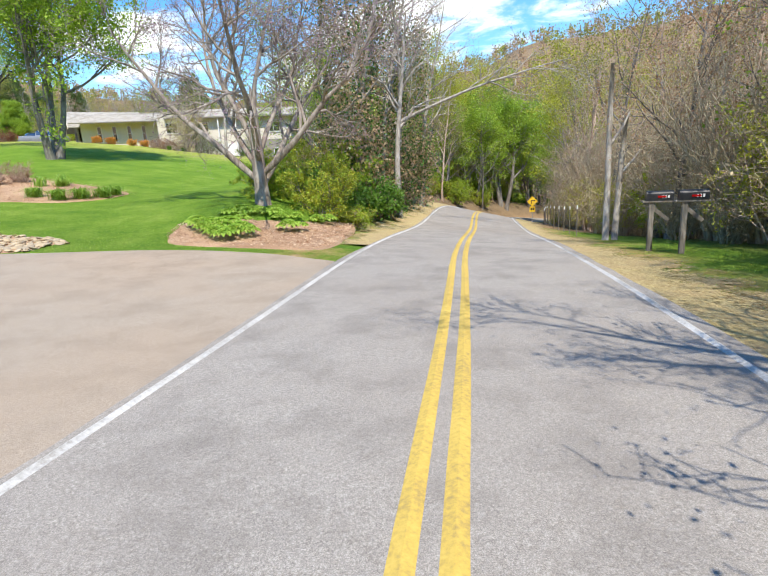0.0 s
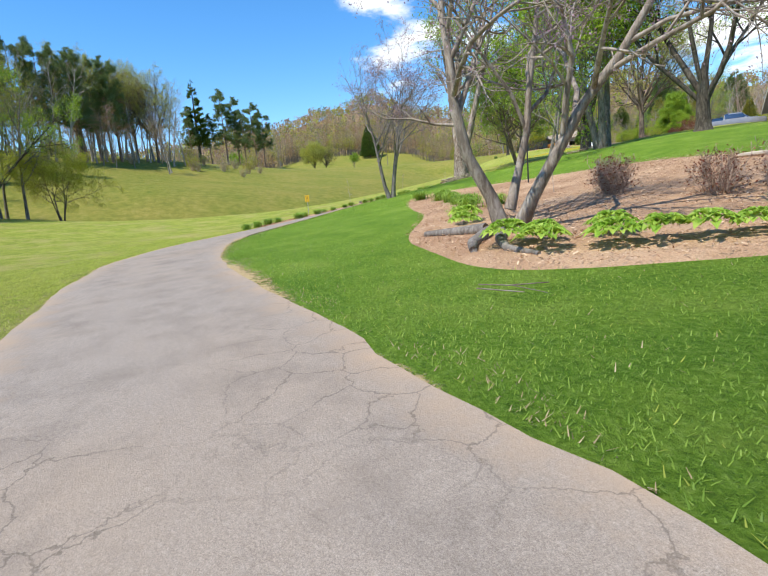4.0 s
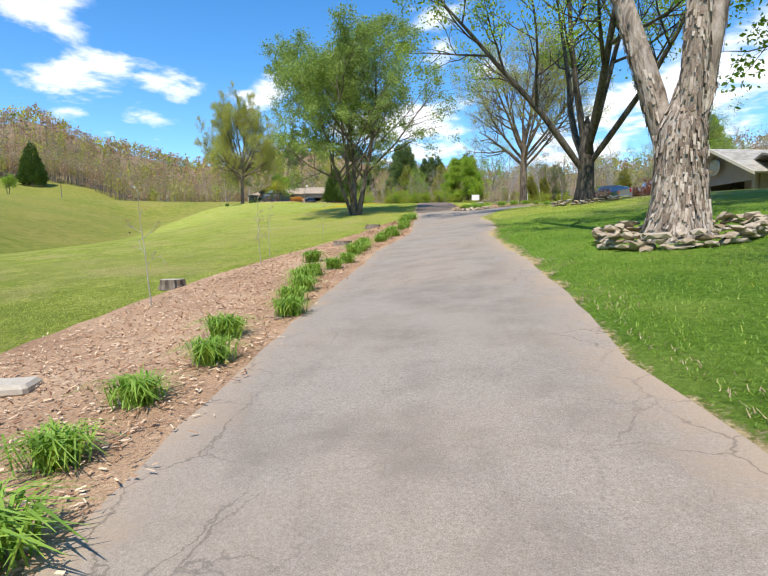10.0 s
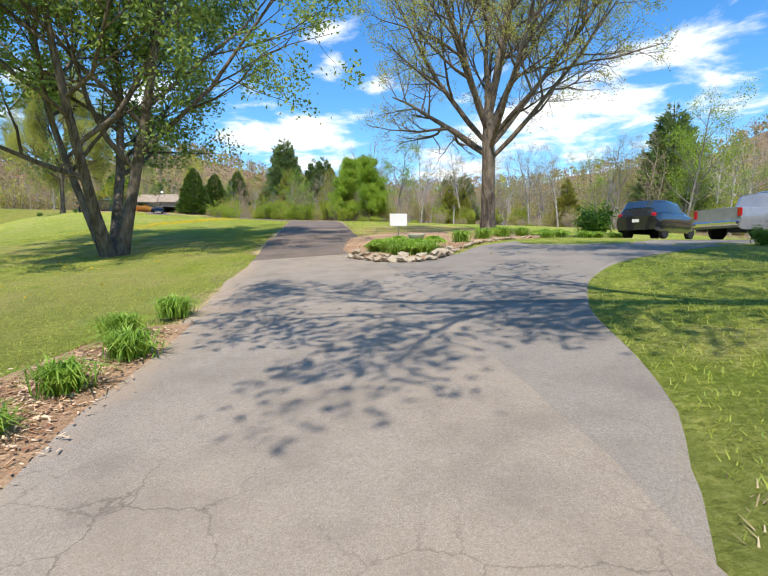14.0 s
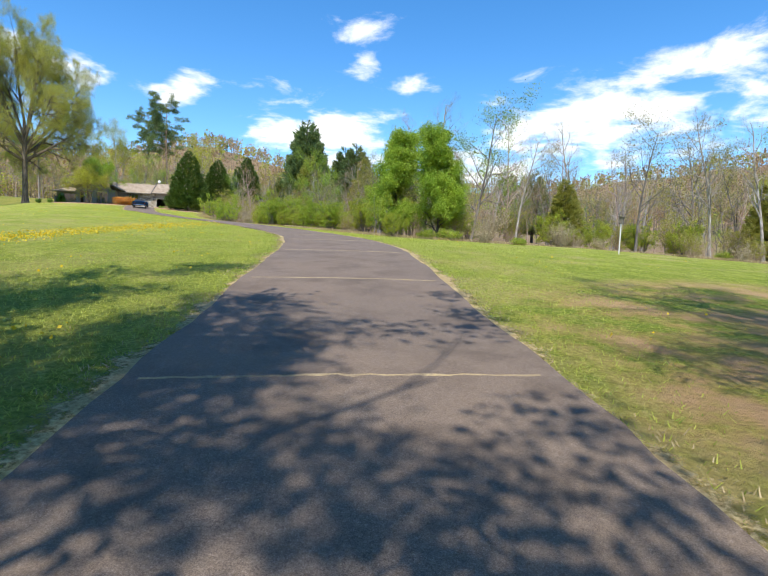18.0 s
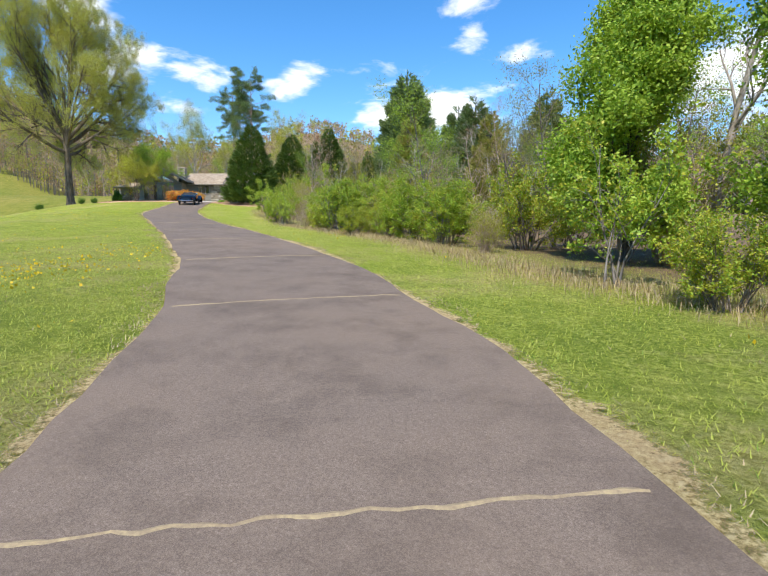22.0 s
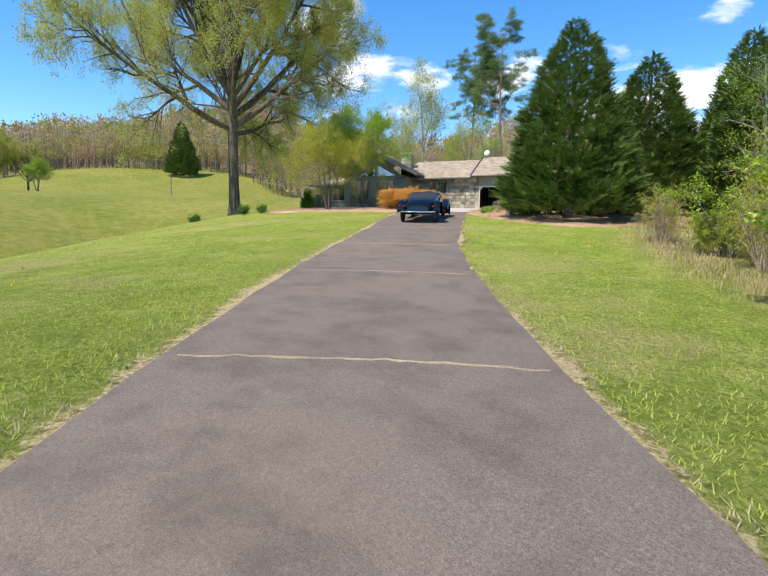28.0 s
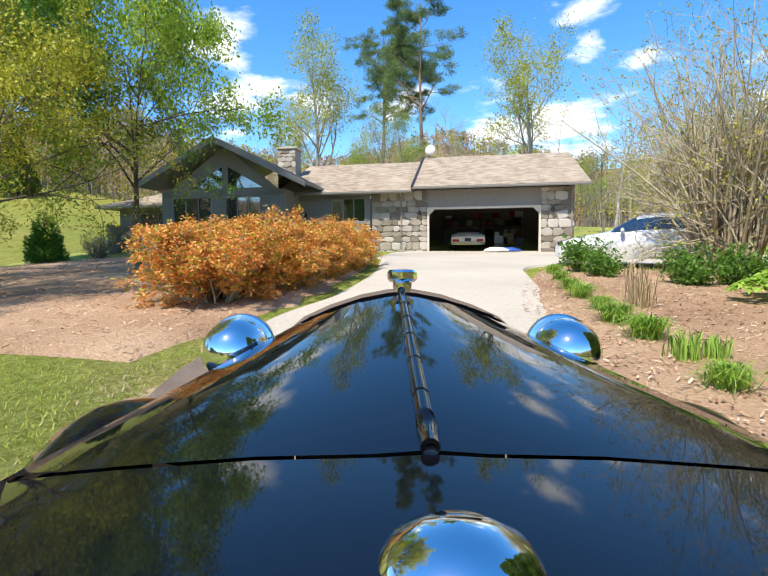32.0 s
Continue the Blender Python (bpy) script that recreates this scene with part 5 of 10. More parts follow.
deciduous("lowleafy", "multi-stemmed broad tree in fresh green leaf", 14, 17.0, 0.22, M_BARK_BROWN, M_LEAF_MID, 84, 0.14, stems=4, limb=13, sub=(6, 5), spread=0.44, lean=0.33, first=0.22, jitter=0.22)
deciduous("darkoak", "tall dark-trunked shade tree in thin new leaf", 15, 16.0, 0.36, M_BARK_DARK, M_LEAF_FRESH, 20, 0.13, fork=(2.3, 3.4, 6, 8, 46, 0.66), counts=(8, 7, 5), ratios=(0.45, 0.5, 0.5), first=0.3, jitter=0.2, crook=(0.08, 0.14, 0.2, 0.25), lift=(0.08, 0.06, 0.04, 0.0))
deciduous("vase", "broad vase-shaped shade tree with yellow-green buds", 16, 14.5, 0.30, M_BARK_DARK, M_LEAF_BUD, 30, 0.135, fork=(3.8, 6.2, 14, 3, 46, 0.62), counts=(10, 8, 5), ratios=(0.47, 0.5, 0.5), angle=(44, 42, 40), crook=(0.06, 0.10, 0.15, 0.2), lift=(0.06, 0.04, 0.03, 0.0), first=0.25, jitter=0.24)
deciduous("great_vase", "huge oval shade tree with fine twigs and yellow-green buds", 26, 14.5, 0.30, M_BARK_BROWN, M_LEAF_BUD, 46, 0.072, fork=(4.3, 6.8, 17, 2, 78, 0.56), counts=(11, 9, 6), ratios=(0.46, 0.5, 0.5), angle=(44, 42, 42), crook=(0.06, 0.11, 0.15, 0.2), lift=(0.035, 0.03, 0.02, 0.0), first=0.25, jitter=0.14)
deciduous("vase_bare", "broad vase-shaped shade tree with fine twigs and first buds", 22, 14.0, 0.29, M_BARK_BROWN, M_LEAF_BUD, 16, 0.075, fork=(4.2, 6.2, 13, 3, 58, 0.62), counts=(10, 8, 5), ratios=(0.47, 0.5, 0.5), angle=(44, 42, 40), crook=(0.06, 0.11, 0.16, 0.2), lift=(0.045, 0.04, 0.03, 0.0), first=0.25, jitter=0.12)
deciduous("yardmaple", "mature lawn tree in bright spring leaf", 17, 14.0, 0.28, M_BARK_GREY, M_LEAF_FRESH, 44, 0.165, stems=3, limb=9, sub=(7, 6), lean=0.16, first=0.35, jitter=0.25)
deciduous("lowmaple", "spreading small maple with yellow-green leaves", 18, 6.6, 0.10, M_BARK_BROWN, M_LEAF_YELLOW, 40, 0.074, stems=4, limb=7, sub=(7, 6), spread=0.62, lean=0.22, first=0.42, angle=(52, 45, 42), lift=(0.05, 0.03, 0.0, 0.0), jitter=0.14)
deciduous("greenmaple", "spreading small maple in fresh green leaf", 23, 6.8, 0.10, M_BARK_BROWN, M_LEAF_FRESH, 68, 0.082, stems=2, limb=9, sub=(7, 6), spread=0.62, lean=0.12, first=0.40, angle=(56, 45, 42), lift=(0.05, 0.02, 0.0, 0.0), jitter=0.14)
deciduous("tulip", "upright tree in dense bright green leaf", 19, 5.6, 0.08, M_BARK_DARK, M_LEAF_FRESH, 80, 0.086, limb=32, sub=(6, 6), spread=0.29, lean=0.02, first=0.03, angle=(52, 45, 42), lift=(0.05, 0.12, 0.05, 0.0), jitter=0.16, trunk_frac=0.97)
deciduous("limegreen", "tall tree in lime-green new leaf", 20, 17.0, 0.26, M_BARK_PALE, M_LEAF_YELLOW, 26, 0.17, limb=13, sub=(6, 5), spread=0.40, first=0.3, jitter=0.35, trunk_frac=0.9)
deciduous("roadtree", "spreading leafless tree with grey limbs over the verge", 21, 8.5, 0.175, M_BARK_WARM, M_LEAF_PINK, 5, 0.045, fork=(1.6, 2.8, 8, 6, 58, 0.62), counts=(9, 8, 6), ratios=(0.5, 0.5, 0.5), first=0.28, crook=(0.12, 0.18, 0.22, 0.28), lift=(0.04, 0.02, 0.0, 0.0), jitter=0.12)
# trees of the woods
deciduous("bare_a", "tall bare woodland tree with pale grey trunk", 31, 15.0, 0.15, M_BARK_PALE, M_LEAF_OLIVE, 5, 0.06, limb=14, sub=(5, 4), spread=0.26, first=0.3, trunk_frac=0.95, angle=(40, 40, 40))
deciduous("bare_b", "slender bare woodland tree with brown twigs", 32, 13.0, 0.11, M_TWIG_RED, M_LEAF_RED, 6, 0.07, limb=15, sub=(5, 4), spread=0.28, first=0.2, trunk_frac=0.95, angle=(38, 40, 40))
deciduous("bud_a", "woodland tree hazed with yellow-green buds", 33, 13.0, 0.13, M_BARK_GREY, M_LEAF_OLIVE, 16, 0.11, limb=13, sub=(5, 4), spread=0.34, first=0.25, trunk_frac=0.92, jitter=0.3)
deciduous("bud_b", "woodland tree in young green leaf", 34, 12.0, 0.13, M_BARK_GREY, M_LEAF_FRESH, 22, 0.13, limb=13, sub=(5, 4), spread=0.34, first=0.2, trunk_frac=0.92, jitter=0.32)
deciduous("bud_c", "woodland tree with reddish new leaves", 35, 11.0, 0.12, M_BARK_GREY, M_LEAF_RED, 14, 0.10, limb=13, sub=(5, 4), spread=0.34, first=0.2, trunk_frac=0.92, jitter=0.3)
plume_cypress("fir_big", "dense green cypress broad to the ground", 41, 9.5, 3.0, 11000)
fir("fir_slim", "narrow dark evergreen beside the woods", 42, 8.5, 2.0, 30000, base=0.04, blade=0.32, power=0.7)
fir("pine_cone", "pyramidal olive-green pine in the woods", 43, 17.0, 4.6, 42000, M_PINE, 0.10, 0.62, 0.6, 0.09)
fir("cedar", "brownish cedar at the edge of the woods", 44, 9.0, 2.5, 24000, M_LEAF_OLIVE, 0.04, 0.36, 0.7)
pine("pine_tall", "tall pine with a long bare trunk and flat needle clumps", 45, 26.0, 0.33, 0.48, 20, 0.25)
pine("pine_far", "dark pine standing on the meadow crest", 46, 20.0, 0.28, 0.30, 30, 0.19)
fir("spruce_far", "tall dark spruce on the meadow crest", 47, 24.0, 3.2, 9000, M_FIR, 0.2, 0.8, 0.7)
# undergrowth
shrub("thicket_a", "tangled undergrowth in fresh yellow-green leaf", 51, 2.6, 2.4, M_LEAF_FRESH, 14000, 0.075, 18, leaf2=M_LEAF_YELLOW, frac2=0.6)
shrub("thicket_b", "tangled brush with sparse olive leaves", 52, 3.0, 2.4, M_LEAF_YELLOW, 7500, 0.066, 22, M_TWIG_RED, M_LEAF_OLIVE, 0.4)
shrub("thicket_c", "rounded leafy green bush", 53, 3.4, 2.8, M_LEAF_FRESH, 22000, 0.082, 18, leaf2=M_LEAF_YELLOW, frac2=0.25)
shrub("thicket_d", "bare thorny brush with dry stems", 54, 2.2, 2.0, M_STRAW, 500, 0.09, 30, M_BARK_TAN)
shrub("tall_brush", "tall thicket of bare reddish saplings in bud", 65, 5.6, 3.4, M_LEAF_RED, 5200, 0.05, 34, M_BARK_TAN, M_LEAF_PEACH, 0.6)
shrub("bramble", "low sprawling bramble mound in leaf", 55, 0.9, 1.8, M_LEAF_FRESH, 4500, 0.075, 26, M_TWIG_RED, M_LEAF_YELLOW, 0.35)
shrub("sapling_tree", "young sapling with fresh green leaves at the wood's edge", 56, 4.2, 1.8, M_LEAF_FRESH, 4200, 0.11, 4, M_BARK_GREY, M_LEAF_YELLOW, 0.3)
shrub("orange_bush", "rounded shrub with dense orange and yellow new leaves", 57, 1.5, 1.6, M_LEAF_ORANGE, 30000, 0.055, 34, M_BARK_TAN, M_LEAF_YELLOW, 0.2)
shrub("redmaple", "low spreading shrub with dark red leaves", 64, 1.5, 2.2, M_LEAF_AZALEA, 6000, 0.07, 20, M_TWIG_RED)
shrub("azalea", "low bare-stemmed azalea with rust-red buds", 58, 0.9, 0.9, M_LEAF_AZALEA, 500, 0.05, 26, M_TWIG_RED)
shrub("laurel", "glossy dark green rounded shrub", 59, 1.3, 1.3, M_LEAF_GREEN, 2600, 0.13, 12)
shrub("grey_bush", "grey-green twiggy foundation shrub", 60, 1.3, 1.3, M_LEAF_OLIVE, 900, 0.06, 24)
shrub("white_bush", "shrub covered in white blossom", 61, 1.8, 1.8, M_LEAF_WHITE, 2600, 0.09, 16, M_TWIG, M_LEAF_FRESH, 0.25)
shrub("tall_bare_bush", "tall fountain of pale bare stems with first leaves", 62, 6.0, 3.2, M_LEAF_YELLOW, 8000, 0.06, 60, M_BARK_TAN)
fir("dwarf_conifer", "small bright green cone-shaped conifer", 63, 1.6, 0.62, 7000, M_LEAF_GREEN, 0.02, 0.14, 0.7)

# ---------------------------------------------------------------- beds
BEDS = {
    "wide": ([(-21.8, 14.9), (-19.5, 14.3), (-18.0, 14.9), (-16.0, 17.0), (-14.0, 18.7), (-11.6, 19.1), (-10.3, 21.6), (-11.4, 23.0), (-15.4, 24.3), (-20.5, 26.3), (-26.0, 28.5), (-31.5, 27.5), (-36.0, 24.6), (-33.5, 21.8), (-28.0, 18.8), (-24.0, 15.8)], (-21.0, 20.5)),
    "roadside": ([(-5.9, 13.6), (-5.2, 12.3), (-2.8, 12.0), (-1.5, 12.1), (-1.1, 14.5), (-1.2, 19.0), (-2.2, 21.3), (-4.3, 20.2), (-5.5, 17.2), (-6.1, 15.4)], (-3.8, 16.0)),
    "bank": ([(-4.2, 20.2), (-4.7, 25.0), (-4.9, 29.0), (-5.6, 33.5), (-6.7, 37.5), (-5.0, 38.5), (-3.4, 34.0), (-2.4, 28.0), (-2.2, 21.0)], (-3.8, 28.0)),
    "house_left": ([(-121.0, 128.0), (-122.3, 131.0), (-124.4, 134.6), (-127.2, 138.0), (-130.6, 141.3), (-134.5, 139.0), (-138.0, 134.5), (-136.5, 130.0), (-131.5, 125.2), (-126.0, 125.6)], (-129.0, 132.5)),
    "house_right": ([(-117.6, 130.2), (-119.5, 132.7), (-121.2, 136.4), (-122.1, 140.0), (-119.3, 140.8), (-114.5, 139.5), (-110.5, 139.0), (-107.5, 134.0), (-109.5, 129.5), (-113.0, 128.6)], (-115.5, 134.0)),
    "island": ([(-57.4, 60.6), (-56.2, 58.5), (-54.9, 57.2), (-53.8, 57.2), (-53.4, 59.3), (-53.0, 62.0), (-52.0, 64.1), (-50.9, 65.2), (-51.2, 68.5), (-53.0, 70.3), (-56.0, 70.0), (-58.6, 66.4)], (-54.8, 63.5)),
}
BED_LABEL = {"wide": "long mulched bed with daylilies and shrubs in the lawn", "roadside": "mulched bed round a leaning tree beside the road", "bank": "narrow mulched strip below the bushes on the bank", "house_left": "broad bed of shredded bark in front of the house", "house_right": "bark bed with shrubs beside the concrete drive", "island": "small bed with edging stones at the fork of the drive"}


def chips_in(outline, centre, n, seed, lift=0.06):
    """Loose shreds of bark that lie on a bed."""
    rng = np.random.default_rng(seed)
    o = smooth_line(np.vstack([outline, outline[:1]]), 0.5)[:-1]
    k = rng.integers(0, len(o), n)
    u = np.sqrt(rng.uniform(0, 0.97, n))[:, None]
    q = o[k] + (o[(k + 1) % len(o)] - o[k]) * rng.random((n, 1))
    p = np.array(centre) + (q - np.array(centre)) * u
    return chip_mesh(p, rng, lift)


def chip_mesh(p, rng, lift):
    n = len(p)
    z = ground_z(p[:, 0], p[:, 1]) + lift + rng.uniform(0, 0.02, n)
    c = np.column_stack([p, z])
    a = rng.uniform(0, 2 * np.pi, n)
    L, W = rng.uniform(0.02, 0.075, n), rng.uniform(0.004, 0.012, n)
    d = np.column_stack([np.cos(a), np.sin(a), rng.normal(0, 0.25, n)]) * L[:, None] / 2
    s = np.column_stack([-np.sin(a), np.cos(a), rng.normal(0, 0.3, n)]) * W[:, None]
    V = np.stack([c - d - s, c + d - s * 0.6, c + d + s, c - d + s * 0.7], 1).reshape(-1, 3)
    return quad_mesh("bark_chips", V, np.arange(len(V)).reshape(-1, 4), M_CHIP)


for _k, (_o, _c) in BEDS.items():
    _bed = solo("ground_bed", fan(_o, _c, 0.045, 16, -0.08, 0.03, 0.4, 0.0, 7), M_MULCH, BED_LABEL[_k], "flower bed", kind="structure")
    part("bark_chips", chips_in(np.array(_o), _c, {"wide": 26000, "roadside": 12000, "bank": 6000, "house_left": 12000, "house_right": 12000, "island": 4000}[_k], 5, 0.075), None, _bed)["kind"] = "stuff"


def strip_width(i):
    u = (i - I_S0) / (I_S1 - I_S0)
    return 2.2 + 3.6 * math.sin(math.pi * min(1, max(0, u)) ** 0.8) ** 0.6 * (1 - 0.25 * u)


I_S0 = int(np.argmin(np.hypot(CL[:, 0] + 42.3, CL[:, 1] - 19.3)))
I_S1 = int(np.argmin(np.hypot(CL[:, 0] + 54.6, CL[:, 1] - 51.5)))
_strip = solo("ground_strip", ribbon(CL, 1.55, strip_width, 9, 0.03, I_S0, I_S1, 0.15, 9, 0.1), M_MULCH, "strip of bark mulch along the driveway", "flower bed", kind="structure")


def strip_chips(n=30000):
    rng = np.random.default_rng(12)
    i = rng.integers(I_S0, I_S1, n)
    p = np.array([np.array(side_of(CL, k, 1.75 + (strip_width(k) - 1.95) * u)) for k, u in zip(i, rng.random(n))]) + rng.normal(0, 0.15, (n, 2))
    return chip_mesh(p, rng, 0.055)


part("bark_chips", strip_chips(), None, _strip)["kind"] = "stuff"


# ---------------------------------------------------------------- clumps and flowers
def clump_mesh(seed, n, length, width, lean, spread, m):
    rng = np.random.default_rng(seed)
    c = np.column_stack([rng.normal(0, spread, (n, 2)), np.full(n, -0.02)])
    V, F = blades(rng, c, length, width, lean)
    return quad_mesh("leaves", V, F, m)


LILY = [clump_mesh(s, 300, 0.44, 0.022, 1.15, 0.10, M_LILY) for s in range(5)]
IRIS = [clump_mesh(s + 20, 90, 0.55, 0.035, 0.35, 0.13, M_LILY) for s in range(2)]
STRAWS = [clump_mesh(s + 30, 60, 0.75, 0.012, 0.45, 0.08, M_STRAW) for s in range(2)]


def hosta_mesh(seed, n=84, size=0.155):
    rng = np.random.default_rng(seed)
    az, k = rng.uniform(0, 2 * np.pi, n), rng.uniform(0.1, 1, n)
    V, F = [], []
    for a, u in zip(az, k):
        d = np.array([math.cos(a), math.sin(a), 0]); s = np.array([-d[1], d[0], 0])
        b = d * 0.26 * u + np.array([0, 0, 0.16 + 0.16 * (1 - u)])
        L = size * rng.uniform(0.7, 1.25); w = L * 0.36
        t = d * L + np.array([0, 0, -L * 0.45 * u + 0.05]); m = d * L * 0.45 + np.array([0, 0, 0.04])
        o = len(V)
        V += [b, b + m + s * w + np.array([0, 0, 0.03]), b + t, b + m - s * w + np.array([0, 0, 0.03]), b + m]
        F += [(o, o + 1, o + 4), (o + 1, o + 2, o + 4), (o + 2, o + 3, o + 4), (o + 3, o, o + 4)]
    return quad_mesh("leaves", np.array(V), np.array(F), M_HOSTA)


HOSTA = [hosta_mesh(s) for s in range(3)]
_rc = np.random.default_rng(77)


def clump(meshes, name, label, cat, group, x, y, s=1.0):
    ob = thing(name, label, cat, group=group)
    part("foliage", meshes[int(_rc.integers(len(meshes)))], None, ob)["kind"] = "stuff"
    s = s * _rc.uniform(0.85, 1.15)
    ob.matrix_basis = pose(x, y, gz(x, y) + 0.06, 0, 0, _rc.uniform(0, 360)) @ Matrix.Diagonal((s, s, s, 1))
    return ob


for _i in range(I_S0 - 2, I_S1 + 2, 2):
    for _j in range(1 if _i % 4 else 2):
        _o = 2.3 + _rc.normal(0, 0.25) + 0.85 * _j
        clump(LILY, "daylily", "clump of green daylily leaves edging the driveway", "daylily", "daylilies along the drive", *side_of(CL, _i, _o), 1.05 if _i < I_S0 + 12 else 0.82)
for _x, _y in ((-16.0, 18.8), (-15.2, 19.4), (-13.4, 19.9), (-12.3, 19.6), (-14.0, 22.6), (-11.8, 20.2), (-11.3, 20.8), (-11.2, 21.5), (-17.1, 21.8), (-17.1, 18.8), (-33.8, 22.9), (-31.6, 22.4), (-32.6, 23.4), (-30.0, 21.8), (-28.5, 21.0), (-27.2, 20.5), (-26.0, 19.4), (-25.0, 18.3), (-25.3, 19.9)):
    clump(LILY, "daylily", "clump of daylily leaves in a mulched bed", "daylily", "daylilies in the wide bed", _x, _y, 1.1)
for _x, _y in ((-19.2, 15.4), (-18.4, 16.0), (-17.9, 16.4), (-17.5, 16.8), (-17.1, 17.2), (-16.8, 17.7), (-22.9, 16.8), (-20.2, 15.6), (-19.7, 15.9), (-18.9, 16.6), (-23.6, 17.4)):
    clump(HOSTA, "hosta", "broad-leaved bright green plant in mulch", "plant", "leafy plants by the twisted tree", _x, _y, 1.1)
for _x, _y in ((-5.35, 14.5), (-5.1, 14.1), (-4.9, 13.7), (-4.6, 13.4), (-4.35, 13.0), (-4.1, 12.8), (-3.9, 13.1), (-4.2, 13.4), (-4.4, 13.8), (-4.7, 14.2), (-4.95, 14.6), (-4.5, 14.6), (-4.1, 14.2), (-3.9, 13.7), (-3.6, 13.4), (-4.2, 14.9), (-4.6, 16.4), (-4.3, 16.1), (-3.9, 16.2), (-3.5, 16.3), (-3.3, 16.0), (-4.9, 16.0), (-2.9, 16.6), (-2.8, 14.6), (-2.5, 14.9), (-2.3, 16.9), (-2.0, 17.2), (-4.5, 29.0), (-4.7, 30.5), (-4.4, 31.5), (-5.1, 33.0), (-5.2, 34.5), (-5.7, 36.2)):
    clump(HOSTA, "hosta", "broad-leaved lime green plant in mulch", "plant", "leafy plants in the roadside bed", _x, _y, 0.88)
for _x, _y in ((-21.8, 20.6), (-19.1, 20.1), (-16.5, 22.1), (-16.0, 23.0), (-22.6, 21.4), (-18.2, 20.8)):
    plant("azalea", _x, _y, 1.15, _rc.uniform(0, 360), "azalea", group="azaleas in the wide bed")
for _x, _y in ((-14.6, 22.2), (-14.1, 22.9), (-17.6, 22.1)):
    clump(IRIS, "iris", "clump of upright sword-shaped leaves", "plant", "irises in the wide bed", _x, _y, 1.0)
for _x, _y, _s in ((-121.1, 137.6, 0.6), (-120.4, 136.3, 0.6), (-119.7, 135.0, 0.65), (-119.2, 134.2, 0.6), (-118.6, 133.4, 0.6), (-118.2, 132.7, 0.7), (-117.7, 132.1, 0.65)):
    clump(LILY, "daylily", "small tuft of lily leaves along the concrete", "daylily", "tufts along the concrete", _x, _y, _s)
clump(IRIS, "daffodil_clump", "blue-green daffodil leaves in bark mulch", "plant", "", -117.2, 131.5, 0.55)
clump(IRIS, "daffodil_clump", "blue-green daffodil leaves in bark mulch", "plant", "", -117.0, 131.7, 0.5)
clump(LILY, "daylily", "small tuft of lily leaves along the concrete", "daylily", "tufts along the concrete", -116.8, 130.9, 0.7)
for _x, _y in ((-118.2, 133.9), (-118.4, 134.2), (-116.4, 131.6)):
    clump(STRAWS, "dry_stems", "tuft of dry straw-coloured stems", "plant", "dry stems", _x, _y, 0.9)
for _x, _y in ((-117.1, 135.6), (-116.6, 135.9), (-116.9, 136.4)):
    clump(HOSTA, "hosta", "large lime green leaves in bark mulch", "plant", "leafy plants by the drive", _x, _y, 1.2)
for _x, _y, _s in ((-120.7, 138.4, 0.65), (-120.0, 137.6, 0.5), (-118.3, 137.3, 0.6), (-117.6, 138.0, 0.6), (-115.5, 137.5, 0.7)):
    plant("laurel", _x, _y, _s, _rc.uniform(0, 360), "laurel_bush", group="green bushes by the drive")
for _k in range(34):
    _u, _v = _rc.uniform(0, 1), _rc.uniform(0, 1) ** 1.4
    _x, _y = -56.0 + 2.1 * _u + 0.1 * _v, 59.1 - 1.2 * _u + 2.6 * _v
    clump(HOSTA if _rc.random() < 0.5 else LILY, "border_plant", "leafy border plant behind edging stones", "plant", "plants of the island bed", _x, _y, 0.9)
for _x, _y in ((-53.0, 64.0), (-52.3, 65.4), (-51.6, 66.2), (-53.6, 62.4), (-52.6, 66.6)):
    clump(LILY, "daylily", "clump of daylily leaves below the shade tree", "daylily", "plants of the island bed", _x, _y, 1.1)
for _k in range(26):
    _u = _k / 25
    clump(LILY if _k % 3 else HOSTA, "border_plant", "low green plant along the asphalt's far edge", "plant", "row of plants beyond the asphalt", -51.2 + 4.6 * _u + _rc.normal(0, 0.15), 65.6 + 7.2 * _u + _rc.normal(0, 0.25), 0.75)

# ---------------------------------------------------------------- single trees
plant("gnarled", -21.3, 16.6, 1.0, 0, "gnarled_tree")
plant("pinktree", -39.3, 24.6, 1.0, 20, "redbud_tree")
plant("planetree", -43.0, 32.6, 1.0, 40, "plane_tree")
plant("lowleafy", -65.7, 60.2, 1.12, 10, "leafy_tree", sz=1.0)
plant("darkoak", -46.2, 49.6, 1.1, 205, "oak_tree")
plant("vase_bare", -53.0, 67.9, 1.0, 0, "shade_tree", "broad vase-shaped shade tree with yellow-green buds at the fork")
plant("great_vase", -136.5, 125.0, 1.25, 130, "shade_tree", "huge spreading shade tree with yellow-green buds by the house", sz=1.78)
plant("yardmaple", -20.4, 32.9, 1.0, 0, "maple_tree", group="lawn trees")
plant("darkoak", -30.4, 39.9, 0.95, 80, "oak_tree", group="lawn trees")
plant("yardmaple", -36.5, 39.4, 1.1, 200, "maple_tree", group="lawn trees")
plant("bud_b", -33.5, 31.5, 0.62, 100, "young_tree", "young lawn tree with thin fresh foliage", group="lawn trees")
plant("bud_b", -38.0, 36.0, 0.8, 30, "young_tree", "young lawn tree with thin fresh foliage", group="lawn trees")
plant("bare_a", -14.0, 47.2, 0.95, 60, "tall_tree", "tall tree with a pale trunk in front of the long house")
